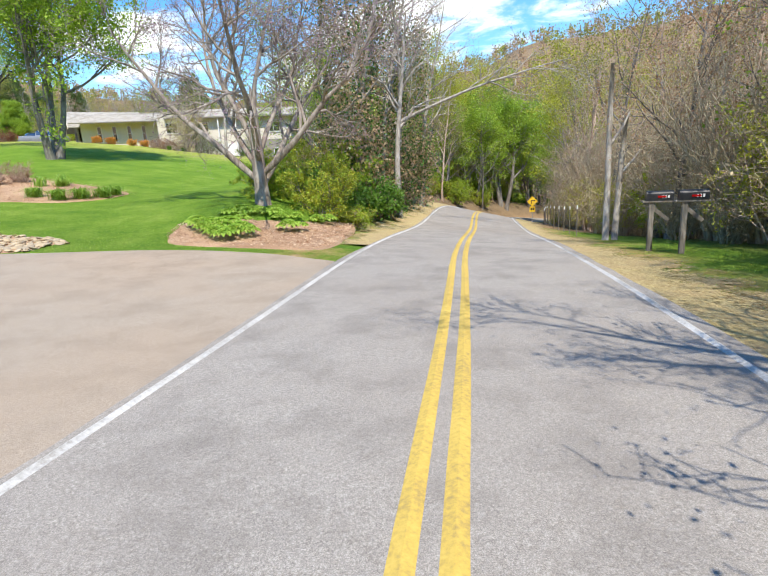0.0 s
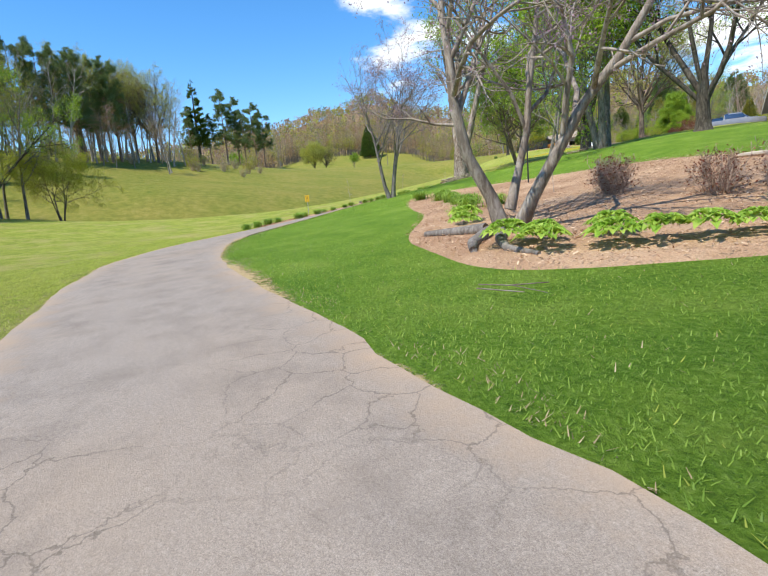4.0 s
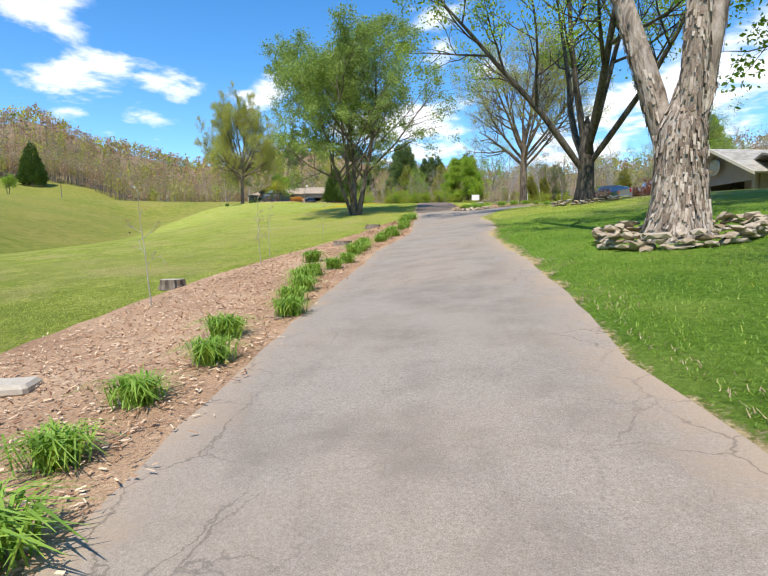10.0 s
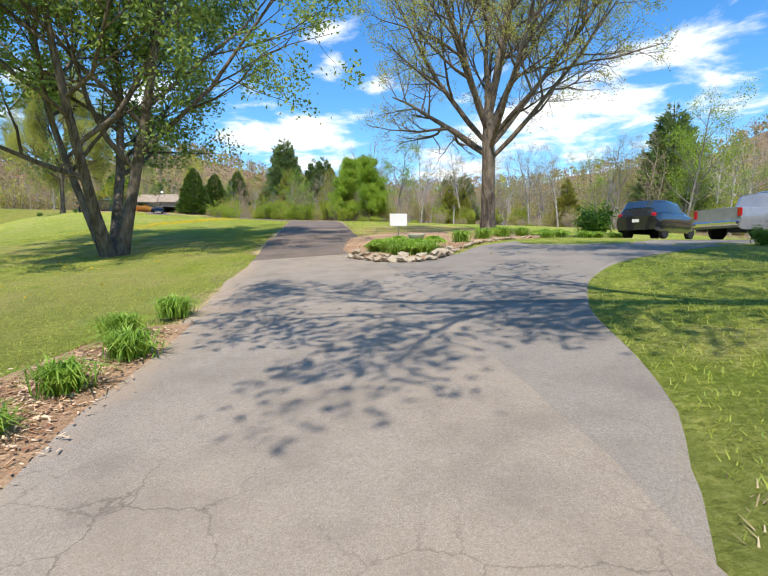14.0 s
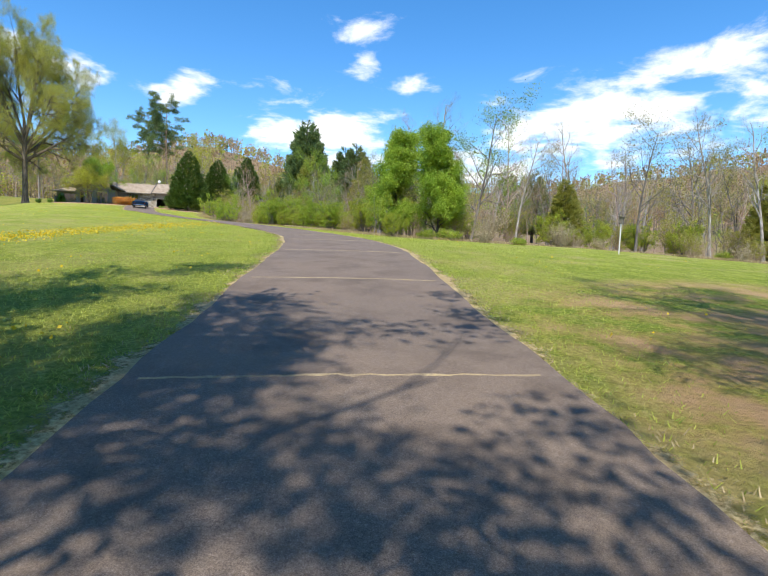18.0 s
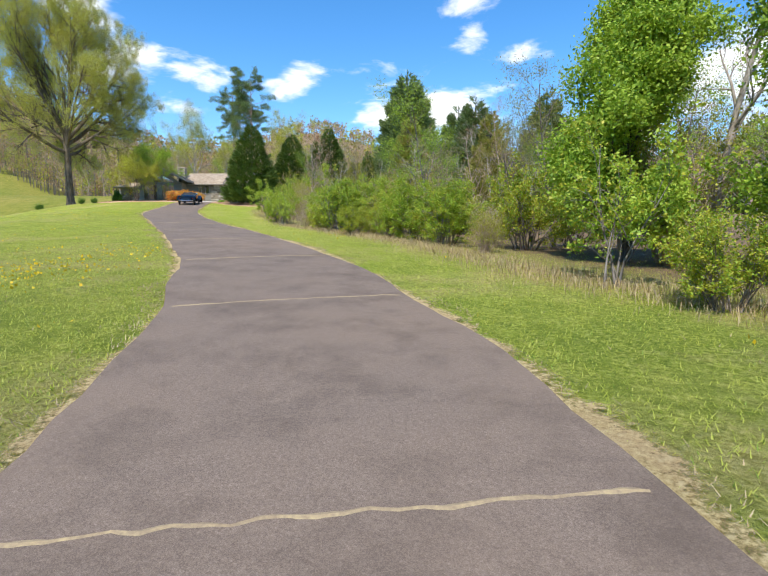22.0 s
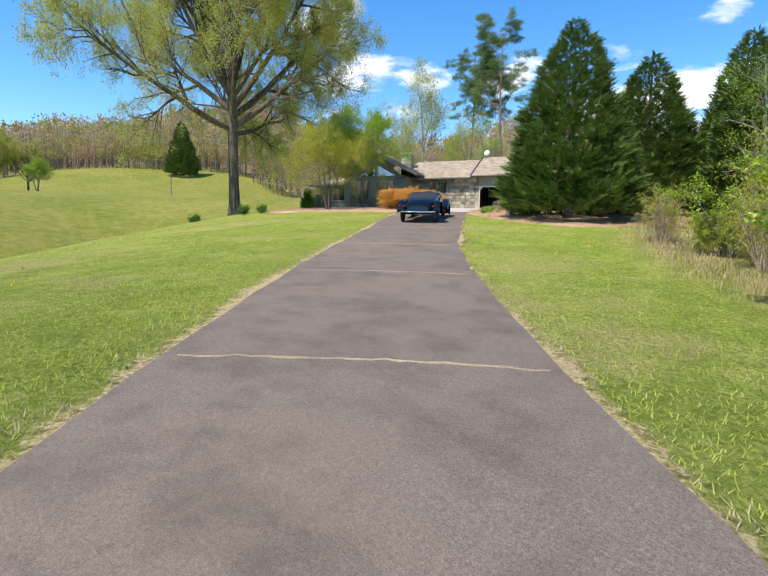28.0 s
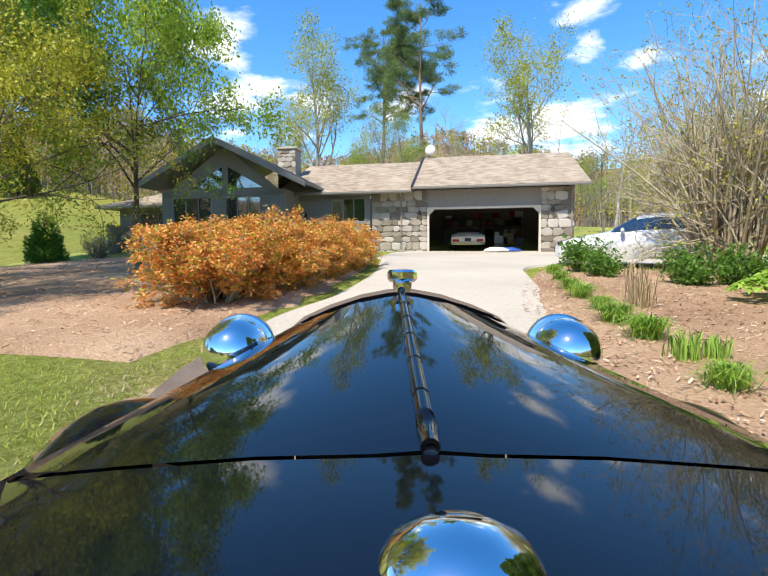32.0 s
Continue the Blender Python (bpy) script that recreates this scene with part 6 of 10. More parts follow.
plant("tall_bare_bush", -21.6, 60.0, 1.0, 10, "small_tree", "small many-stemmed budding tree beside the long house")
plant("bud_b", -14.8, 62.4, 0.42, 120, "small_tree", "small bright green tree beside the long house")
plant("redmaple", -42.6, 60.4, 1.1, 30, "red_shrub", "low spreading shrub with dark red leaves by the garage")
plant("roadtree", -4.1, 17.4, 1.22, 70, "leaning_tree")
plant("fir_big", -112.4, 131.8, 1.1, 0, "fir_tree", sz=0.95)
plant("fir_big", -112.3, 138.8, 1.1, 100, "fir_tree", sz=0.9)
plant("fir_big", -108.6, 141.5, 1.0, 200, "fir_tree", sz=1.0)
plant("tulip", -71.6, 103.6, 1.25, 0, "young_tulip_tree", group="pair of bright green trees", sz=1.2)
plant("tulip", -67.8, 100.6, 1.1, 140, "young_tulip_tree", group="pair of bright green trees", sz=1.15)
plant("pine_cone", -104.0, 154.0, 1.1, 0, "pine_tree")
plant("pine_cone", -98.0, 158.0, 0.85, 50, "pine_tree")
plant("cedar", -98.5, 143.0, 1.25, 0, "cedar_tree")
plant("fir_slim", -107.0, 136.5, 0.9, 70, "evergreen_tree")
plant("fir_slim", -99.0, 135.0, 0.75, 10, "evergreen_tree")
plant("pine_tall", -160.5, 175.5, 0.93, 20, "tall_pine", group="pair of tall pines")
plant("pine_tall", -153.0, 175.0, 0.99, 190, "tall_pine", group="pair of tall pines")
plant("limegreen", -152.0, 157.0, 0.95, 0, "lime_green_tree")
plant("limegreen", -176.0, 172.0, 1.0, 90, "lime_green_tree")
plant("lowmaple", -127.3, 127.7, 0.82, 15, "spreading_maple", group="maples in front of the house")
plant("greenmaple", -128.7, 131.4, 0.9, 160, "spreading_maple", "spreading maple with green leaves shading the house", group="maples in front of the house", sz=1.12)
plant("tall_bare_bush", -118.0, 140.2, 1.0, 0, "tall_bush", group="fountain bushes by the drive")
plant("tall_bare_bush", -115.8, 143.5, 1.25, 70, "tall_bush", group="fountain bushes by the drive")
plant("tall_bare_bush", -121.0, 152.5, 1.3, 150, "tall_bush", group="fountain bushes by the drive")
for _x, _y, _s in ((-123.2, 130.2, 1.12), (-123.9, 131.6, 1.15), (-124.6, 133.0, 1.1), (-125.5, 134.6, 1.05), (-126.4, 136.0, 0.95), (-124.9, 131.4, 1.1)):
    plant("orange_bush", _x, _y, _s, _rc.uniform(0, 360), "orange_bush", group="orange shrubs by the drive", sz=_s * 0.76)
for _x, _y, _s in ((-137.5, 133.6, 0.9), (-135.5, 135.0, 0.8), (-133.6, 135.8, 0.9), (-132.3, 136.8, 0.75), (-138.8, 134.0, 0.8)):
    plant("grey_bush", _x, _y, _s, _rc.uniform(0, 360), "foundation_shrub", group="grey shrubs under the house windows")
for _x, _y, _k, _s in ((-46.7, 57.5, "laurel", 0.32), (-45.3, 58.3, "laurel", 0.36), (-45.9, 57.7, "azalea", 0.9), (-47.7, 74.6, "laurel", 1.25), (-43.7, 59.2, "redmaple", 0.6), (-42.6, 59.6, "azalea", 1.1)):
    plant(_k, _x, _y, _s, _rc.uniform(0, 360), "hedge_bush" if _k == "laurel" else "red_shrub", group="shrubs beside the parked cars")
plant("dwarf_conifer", -137.4, 131.8, 1.1, 0, "dwarf_conifer")
plant("laurel", -133.0, 124.3, 0.5, 0, "low_bush", "low green bush beside the great tree", group="low bushes by the great tree")
plant("laurel", -131.6, 125.0, 0.45, 50, "low_bush", "low green bush beside the great tree", group="low bushes by the great tree")
plant("laurel", -140.0, 123.0, 0.6, 50, "low_bush", "low green bush beside the great tree", group="low bushes by the great tree")
for _x, _y, _s in ((-26.0, 60.6, 0.85), (-24.9, 60.9, 1.0), (-23.8, 61.2, 1.0), (-22.8, 61.4, 0.9), (-25.4, 61.4, 0.9)):
    plant("azalea", _x, _y, _s * 1.6, _rc.uniform(0, 360), "azalea", "rust-red shrub along the long house", group="shrubs along the long house")
for _x, _y, _s in ((-21.2, 61.4, 1.0), (-20.2, 61.7, 1.1), (-19.2, 61.9, 0.9), (-20.6, 60.6, 0.7)):
    plant("white_bush", _x, _y, _s, _rc.uniform(0, 360), "flowering_bush", group="white bushes along the long house")
for _x, _y in ((-32.3, 60.2), (-30.9, 60.6), (-28.7, 61.2), (-27.5, 61.5)):
    plant("orange_bush", _x, _y, 0.55, _rc.uniform(0, 360), "small_orange_bush", "small orange shrub against the cream wall", group="orange shrubs along the long house")
for _x, _y, _s in ((-12.6, 64.7, 0.8), (-9.8, 65.2, 0.9), (-8.6, 65.6, 1.0), (-16.2, 63.2, 0.8), (-24.0, 59.8, 0.35), (-22.6, 60.2, 0.35), (-7.2, 64.5, 1.2), (-5.6, 63.0, 1.3)):
    plant("laurel", _x, _y, _s, _rc.uniform(0, 360), "laurel_bush", "round green bush along the long house", group="bushes along the long house")

# ---------------------------------------------------------------- woods
_rw = np.random.default_rng(2024)


def scatter(n, lo, hi, keep, gap):
    """Up to n points in a rectangle that keep() allows, no two closer than gap."""
    out = []
    for _ in range(n * 12):
        p = _rw.uniform(lo, hi)
        if keep(*p) and all((p[0] - q[0]) ** 2 + (p[1] - q[1]) ** 2 > gap * gap for q in out):
            out.append((float(p[0]), float(p[1])))
            if len(out) >= n:
                break
    return out


def off_drive(x, y):
    return float(line_dist(x, y, CL)[0][0])


def wood(points, kinds, weights, smin, smax, group, name="woodland_tree"):
    w = np.array(weights, float) / sum(weights)
    for x, y in points:
        k = kinds[int(_rw.choice(len(kinds), p=w))]
        plant(k, x, y, _rw.uniform(smin, smax), _rw.uniform(0, 360), name, group=group)


def in_woods(a, b):
    return lambda x, y: a < float(edge_dist(x, y)[0]) < b and off_drive(x, y) > 5.5 and not (-131 < x < -104 and 126 < y < 160 and x < -106)


WOOD_KINDS = ["bare_a", "bare_b", "bud_a", "bud_b", "bud_c", "cedar"]
_near = scatter(120, (-112, 84), (-30, 150), in_woods(3, 20), 3.0)
wood([p for p in _near if p[0] > -73], WOOD_KINDS, (6, 6, 4, 2, 2, 0.5), 0.55, 0.85, "trees of the wood")
wood([p for p in _near if p[0] <= -73], WOOD_KINDS, (4, 5, 4, 2, 3, 1), 0.38, 0.60, "trees of the wood")
wood(scatter(110, (-125, 90), (-15, 190), in_woods(20, 60), 4.6), WOOD_KINDS + ["pine_cone"], (6, 5, 5, 2, 2, 1, 1.2), 0.6, 0.92, "trees of the wood")
_edge = scatter(85, (-112, 84), (-30, 150), in_woods(-0.6, 2.6), 1.35)
wood([p for p in _edge if p[0] <= -66], ["thicket_a", "thicket_b", "thicket_c", "thicket_d", "bramble", "sapling_tree"], (6, 4, 4, 1, 4, 2), 0.4, 0.82, "brush at the wood's edge", "brush")
wood([p for p in _edge if p[0] > -66], ["thicket_b", "thicket_d", "bramble"], (2, 6, 2), 0.4, 0.8, "brush at the wood's edge", "brush")
wood(scatter(70, (-112, 84), (-30, 150), in_woods(2.6, 9), 2.4), ["thicket_a", "thicket_b", "thicket_d"], (2, 4, 4), 0.8, 1.3, "brush in the wood", "brush")
for _x, _y, _k, _s in ((-86.2, 111.2, "thicket_c", 1.15), (-87.6, 112.0, "thicket_a", 1.1), (-77.5, 105.2, "thicket_c", 0.95), (-79.3, 106.8, "thicket_c", 1.05), (-84.5, 110.6, "thicket_c", 1.2), (-82.4, 109.5, "thicket_a", 1.1), (-66.4, 97.6, "bramble", 1.2), (-67.8, 97.4, "bramble", 1.0), (-64.4, 97.4, "thicket_d", 0.7), (-62.4, 98.4, "bramble", 0.8), (-93.8, 115.6, "sapling_tree", 0.85), (-99.8, 120.4, "sapling_tree", 1.05), (-103.5, 125.8, "sapling_tree", 0.9), (-91.5, 114.8, "thicket_d", 0.9), (-88.4, 112.6, "thicket_b", 1.0), (-96.0, 118.4, "thicket_d", 0.8)):
    plant(_k, _x, _y, _s * 0.78, _rw.uniform(0, 360), "brush" if _k != "sapling_tree" else "sapling", group="brush at the wood's edge", sz=_s * 0.66)
# behind the house
wood(scatter(95, (-185, 158), (-105, 225), lambda x, y: (x + 128) * 0.62 - (y - 148) * 0.78 < -16 and off_drive(x, y) > 20, 4.4), WOOD_KINDS + ["limegreen"], (4, 3, 7, 4, 4, 0.5, 1.2), 0.62, 0.98, "trees behind the house")
# along the road, both sides
def by_road(side, a, b):
    def ok(x, y):
        d, i = line_dist(x, y, RL)
        i = int(i[0])
        p, q = RL[max(i - 1, 0)], RL[min(i + 1, len(RL) - 1)]
        s = (q[0] - p[0]) * (y - RL[i][1]) - (q[1] - p[1]) * (x - RL[i][0])
        return a < d[0] < b and s * side > 0
    return ok


wood(scatter(110, (2, -8), (40, 85), by_road(-1, 6.0, 22), 2.3), ["bare_b", "bare_b", "bare_a", "bud_a", "bud_c", "bud_b"], (6, 6, 2, 1, 5, 1), 0.6, 1.0, "trees across the road", "roadside_tree")
wood(scatter(85, (2, -4), (30, 62), by_road(-1, 5.6, 11), 1.15), ["thicket_b", "thicket_d", "thicket_a"], (3, 7, 1), 0.7, 1.15, "brush across the road", "brush")
wood(scatter(44, (4, 2), (22, 46), by_road(-1, 6.4, 12.5), 1.7), ["tall_brush"], (1,), 0.8, 1.2, "saplings across the road", "brush")
wood(scatter(38, (-10, 21), (14, 72), lambda x, y: by_road(1, 4.8, 15)(x, y) and y > 21 and (x > -4.5 or y > 46), 2.3), ["bare_a", "bud_b", "bud_a", "bare_b"], (4, 3, 3, 2), 0.6, 0.95, "trees on the bank", "roadside_tree")
wood(scatter(45, (-8, 18.5), (12, 60), lambda x, y: by_road(1, 4.1, 9)(x, y) and y > 18.5 and (x > -5.0 or y > 46), 1.2), ["thicket_c", "thicket_a", "thicket_b", "bramble"], (4, 3, 3, 2), 0.55, 0.95, "brush on the bank", "brush")
wood(scatter(90, (6, 50), (60, 120), lambda x, y: line_dist(x, y, RL)[0][0] > 4.5, 4.0), ["bud_b", "limegreen", "bud_a", "yardmaple"], (4, 1.5, 2, 2), 0.7, 1.1, "trees beyond the bend", "roadside_tree")
for _x, _y in ((-1.2, 23.0), (-0.2, 25.5), (0.8, 28.5), (-2.2, 25.6), (2.2, 31.5)):
    plant("bare_a", _x, _y, 0.95, _rw.uniform(0, 360), "ivy_clad_tree", "tall tree with an ivy-clad trunk on the bank", "ivy trees on the bank")
    _iv = np.random.default_rng(int(_x * 10) + 40)
    _ch = np.concatenate([np.linspace(0.2, 9.5, 26), _iv.uniform(0.0, 3.0, 14)])
    _ca = _iv.uniform(0, 2 * np.pi, len(_ch))
    _cr = _iv.uniform(0.1, 0.75, len(_ch)) * (1.35 - _ch / 11)
    _cc = np.column_stack([_x + _cr * np.cos(_ca), _y + _cr * np.sin(_ca), gz(_x, _y) + 0.5 + _ch])
    _pt = np.repeat(_cc, 210, axis=0) + _iv.normal(0, 1, (len(_cc) * 210, 3)) * (0.34, 0.34, 0.5)
    _V, _F = leaf_quads(_iv, _pt, 0.12, 0.6, 0.8)
    solo("ivy", quad_mesh("ivy", _V, _F, [M_IVY, M_LEAF_BROWN, M_LEAF_GREEN], _iv.choice(3, len(_F), p=(0.30, 0.58, 0.12))), None, "dark green ivy and dead vines climbing a roadside trunk", "ivy", "ivy on the bank")
# behind the long house, and across its yard
wood(scatter(44, (-40, 76), (24, 125), lambda x, y: off_drive(x, y) > 30 and line_dist(x, y, RL)[0][0] > 8, 5.0), ["bud_a", "bud_b", "bare_a", "bare_b", "bud_c"], (4, 3, 3, 2, 2), 0.7, 1.05, "trees behind the long house")
plant("pine_cone", -36.2, 105.0, 0.85, 40, "pine_tree")
for _x, _y, _k, _s in ((-99.0, 144.0, "pine_cone", 0.95), (-91.5, 147.0, "pine_cone", 0.8), (-87.0, 139.0, "cedar", 1.2), (-95.0, 137.0, "cedar", 1.15), (-84.0, 150.0, "pine_cone", 0.85)):
    plant(_k, _x, _y, _s, _rw.uniform(0, 360), "pine_tree" if _k == "pine_cone" else "cedar_tree")
deciduous("overhang", "bare tree with a long pale limb over the road", 24, 9.0, 0.12, M_BARK_PALE, M_LEAF_OLIVE, 2, 0.05, given=[((0, 0, -0.2), (0.04, 0.0, 1), 9.0, 0.17), ((0.1, 0, 4.2), (1.0, -0.25, 0.42), 8.0, 0.085)], limb=9, sub=(5, 4), first=0.42, crook=(0.05, 0.14, 0.2, 0.25), lift=(0.0, 0.02, 0.0, 0.0), angle=(40, 40, 40), spread=0.3)
wood(scatter(34, (2, 44), (40, 72), lambda x, y: line_dist(x, y, RL)[0][0] > 6.0, 3.0), ["bud_b", "limegreen", "yardmaple"], (4, 3, 2), 0.65, 0.95, "leafy trees beyond the bend", "roadside_tree")
wood(scatter(46, (3, 38), (34, 70), lambda x, y: line_dist(x, y, RL)[0][0] > 6.8, 1.8), ["thicket_c", "laurel", "thicket_a"], (4, 2, 2), 0.9, 1.6, "undergrowth beyond the bend", "brush")
for _x, _y, _s in ((-3.0, 25.5, 1.1), (-3.1, 28.6, 1.2), (-3.4, 31.5, 1.2), (-3.8, 35.0, 1.3), (-2.8, 20.2, 1.3), (-1.6, 20.8, 1.1), (-0.4, 22.0, 1.2), (0.2, 24.0, 1.1)):
    plant("laurel", _x, _y, _s, _rw.uniform(0, 360), "laurel_bush", "dark evergreen bush on the roadside bank", "bushes on the bank")
plant("overhang", 0.6, 25.0, 1.0, 0, "overhanging_tree")
for _x, _y, _s in ((6.6, 0.2, 1.25), (7.2, -2.6, 1.2)):
    plant("roadtree", _x, _y, _s, _rw.uniform(0, 360), "roadside_tree", "bare spreading tree on the verge across the road", "trees across the road")
for _x, _y in ((5.6, -4.5), (5.2, -1.0)):
    plant("bare_b", _x, _y, 0.9, _rw.uniform(0, 360), "roadside_tree", group="trees across the road")
# clump at the bend of the drive, and the woods behind it
for _x, _y, _k, _s in ((-74.0, -1.5, "lowmaple", 1.3), (-77.0, 0.6, "darkoak", 1.1), (-79.6, 1.2, "bud_a", 1.3), (-80.8, 3.4, "bud_a", 1.25), (-73.0, -6.0, "lowmaple", 1.4), (-83.0, 6.5, "lowmaple", 1.3), (-86.0, 1.0, "bud_a", 1.3), (-80.0, -4.0, "bud_a", 1.2)):
    plant(_k, _x, _y, _s, _rw.uniform(0, 360), "meadow_tree", group="trees at the meadow's corner")
wood(scatter(60, (-150, -75), (-62, 5), lambda x, y: off_drive(x, y) > 38 and y < 8 + (x + 80) * -0.10 - 12, 5.0), ["pine_far", "bare_a", "bud_a", "bare_b", "pine_cone"], (3, 4, 3, 3, 1), 0.8, 1.15, "trees beyond the meadow's corner", "far_tree")


def crest_row():
    """The line of bare trees and pines on the meadow's far crest."""
    for az, d, k, s in [(120 - i * 1.2, 113 + i * 1.1 + _rw.normal(0, 3), ("bare_a", "bare_b", "bare_a", "bud_a", "bare_b", "bare_a")[int(_rw.integers(6))], _rw.uniform(1.1, 1.5)) for i in range(34)] + \
            [(121 - i * 0.93, 126 + i * 1.0 + _rw.normal(0, 4), ("bare_a", "bare_b", "bare_a", "pine_far" if i < 16 else "bud_c")[int(_rw.integers(4))], _rw.uniform(1.1, 1.5)) for i in range(44)]:
        a = radians(az)
        plant(k, -30.3 - d * math.sin(a), 11.0 + d * math.cos(a), s, _rw.uniform(0, 360), "crest_tree", group="trees on the meadow's crest")
    for i in range(54):
        a, d = radians(_rw.uniform(81, 124)), _rw.uniform(118, 160)
        plant(("bare_a", "bare_b", "bare_a", "bud_c")[int(_rw.integers(4))], -30.3 - d * math.sin(a), 11.0 + d * math.cos(a), _rw.uniform(1.0, 1.45), _rw.uniform(0, 360), "crest_tree", group="trees on the meadow's crest")
    # the tall near group: pines, then broad bare crowns
    for i in range(16):
        a, d = radians(98.5 - i * 0.72 + _rw.normal(0, 0.25)), 112 + i * 1.1 + _rw.normal(0, 4)
        k = "bare_a" if i % 5 in (1, 3) else "pine_far"
        plant(k, -35.8 - d * math.sin(a), 13.1 + d * math.cos(a), 1.7 if k == "bare_a" else _rw.uniform(0.85, 1.1), _rw.uniform(0, 360), "crest_tree" if k == "bare_a" else "crest_pine", group="tall trees on the meadow's crest", sz=1.7 if k == "bare_a" else 1.2)
    for i in range(15):
        a, d = radians(91.6 - i * 0.66 + _rw.normal(0, 0.15)), 136 + i * 0.8 + _rw.normal(0, 3)
        k = ("vase_bare", "bare_b", "bare_a")[i % 3]
        plant(k, -35.8 - d * math.sin(a), 13.1 + d * math.cos(a), 1.25 if k == "vase_bare" else 1.7, _rw.uniform(0, 360), "crest_tree", group="trees on the meadow's crest", sz=1.75 if k == "vase_bare" else 1.85)
    for az, d, k, s in ((78.8, 186, "spruce_far", 1.25), (79.6, 183, "pine_far", 0.9), (75.9, 190, "pine_far", 1.3), (74.6, 192, "pine_far", 1.2), (73.9, 188, "pine_far", 0.95), (72.6, 186, "pine_far", 1.1), (71.8, 190, "pine_far", 1.0), (77.6, 188, "pine_far", 0.85), (70.2, 215, "bare_a", 1.0), (66.5, 250, "vase", 1.0)):
        a = radians(az)
        plant(k, -30.3 - d * math.sin(a), 11.0 + d * math.cos(a), s, _rw.uniform(0, 360), "crest_pine" if "a" in k and k != "vase" else "crest_tree", group="pines on the meadow's crest")


crest_row()


def crest_understory():
    """Pines and low growth that thicken the old end of the crest's row."""
    for i in range(52):
        a, d = radians(_rw.uniform(99, 126)), _rw.uniform(112, 150)
        k = ("bare_a", "bud_a", "bud_b", "pine_far", "bud_c", "bare_b")[int(_rw.integers(6))]
        plant(k, -30.3 - d * math.sin(a), 11.0 + d * math.cos(a), _rw.uniform(0.75, 1.15), _rw.uniform(0, 360), "crest_tree", group="trees on the meadow's crest")
    for i in range(40):
        a, d = radians(_rw.uniform(72, 124)), _rw.uniform(125, 165)
        plant(("thicket_b", "thicket_d")[int(_rw.integers(2))], -30.3 - d * math.sin(a), 11.0 + d * math.cos(a), _rw.uniform(1.0, 1.7), _rw.uniform(0, 360), "brush", group="brush on the meadow's crest")


crest_understory()
plant("fir_big", -311.0, 171.0, 2.2, 0, "round_evergreen", "dark round evergreen at the far end of the meadow")
plant("vase_bare", -262.0, 118.0, 0.95, 0, "field_tree", "bare spreading tree on the far meadow")
plant("yardmaple", -230.0, 118.0, 0.5, 0, "field_tree", "low bright green tree on the far meadow")
wood(scatter(70, (-330, 40), (-215, 330), lambda x, y: 175 < math.hypot(x + 75, y - 65) < 290 and (math.hypot(x + 75, y - 65) > 268 or field_side(math.degrees(math.atan2(-(x + 75), y - 65))) < 0.2) and (y - 65) > 0.15 * (-(x + 75)) - 60, 7.0), ["bare_a", "bare_b", "bud_a", "bud_c", "yardmaple"], (5, 4, 4, 2, 0.7), 0.7, 1.0, "trees at the foot of the hill", "far_tree")


def hill_forest():
    """The woods that clothe the hills: one mass of small crowns."""
    rng = np.random.default_rng(99)
    near, n = 8200, 12500
    az = np.radians(np.where(rng.random(n) < 0.62, rng.uniform(22, 112, n), rng.uniform(-75, 22, n)))
    r = np.concatenate([211 + 190 * rng.random(near) ** 1.2, 400 + 300 * rng.random(n - near)])
    r = np.where(r < 400, r + (400 - r) / 190 * 62 * field_side(np.degrees(az)), r)
    x, y = MID[0] - r * np.sin(az), MID[1] + r * np.cos(az)
    z = ground_z(x, y)
    kind = rng.choice(5, n, p=(0.46, 0.13, 0.17, 0.20, 0.04))
    hgt, rad = rng.uniform(9, 17, n), rng.uniform(2.4, 4.6, n)
    cnt = np.where(np.arange(n) < near, np.where(r < 320, 84, 40), 22)
    who = np.repeat(np.arange(n), cnt)
    u = rng.normal(0, 1, (len(who), 3)); u /= np.linalg.norm(u, axis=1)[:, None]
    u *= 0.92 * rng.random((len(who), 1)) ** 0.5
    c = np.stack([x, y, z + hgt * 0.62], 1)[who] + u * np.stack([rad, rad, hgt * 0.42], 1)[who]
    V, F = leaf_quads(rng, c, np.where(who < near, np.where(r[who] < 320, 0.62, 0.95), 1.8) * np.where(kind[who] == 0, 0.85, 1.0), 0.0, 0.75)
    # a stick of trunk for each
    t0 = np.stack([x, y, z - 0.5], 1); w = 0.16
    T = np.stack([t0 + (-w, 0, 0), t0 + (w, 0, 0), t0 + np.stack([0 * x + w * 0.4, 0 * x, hgt * 0.9], 1), t0 + np.stack([0 * x - w * 0.4, 0 * x, hgt * 0.9], 1)], 1).reshape(-1, 3)
    T2 = np.stack([t0 + (0, -w, 0), t0 + (0, w, 0), t0 + np.stack([0 * x, 0 * x + w * 0.4, hgt * 0.9], 1), t0 + np.stack([0 * x, 0 * x - w * 0.4, hgt * 0.9], 1)], 1).reshape(-1, 3)
    allV = np.vstack([V, T, T2])
    allF = np.arange(len(allV)).reshape(-1, 4)
    idx = np.concatenate([kind[who], np.full(2 * n, 5)])
    me = quad_mesh("hill_forest", allV, allF, [M_LEAF_BROWN, M_LEAF_OLIVE, M_LEAF_YELLOW, M_LEAF_RED, M_PINE, M_BARK_GREY], idx)
    tagged(new("hill_forest", me), "spring woods of bare, budding and evergreen trees on the hills", "forest", kind="stuff")


hill_forest()



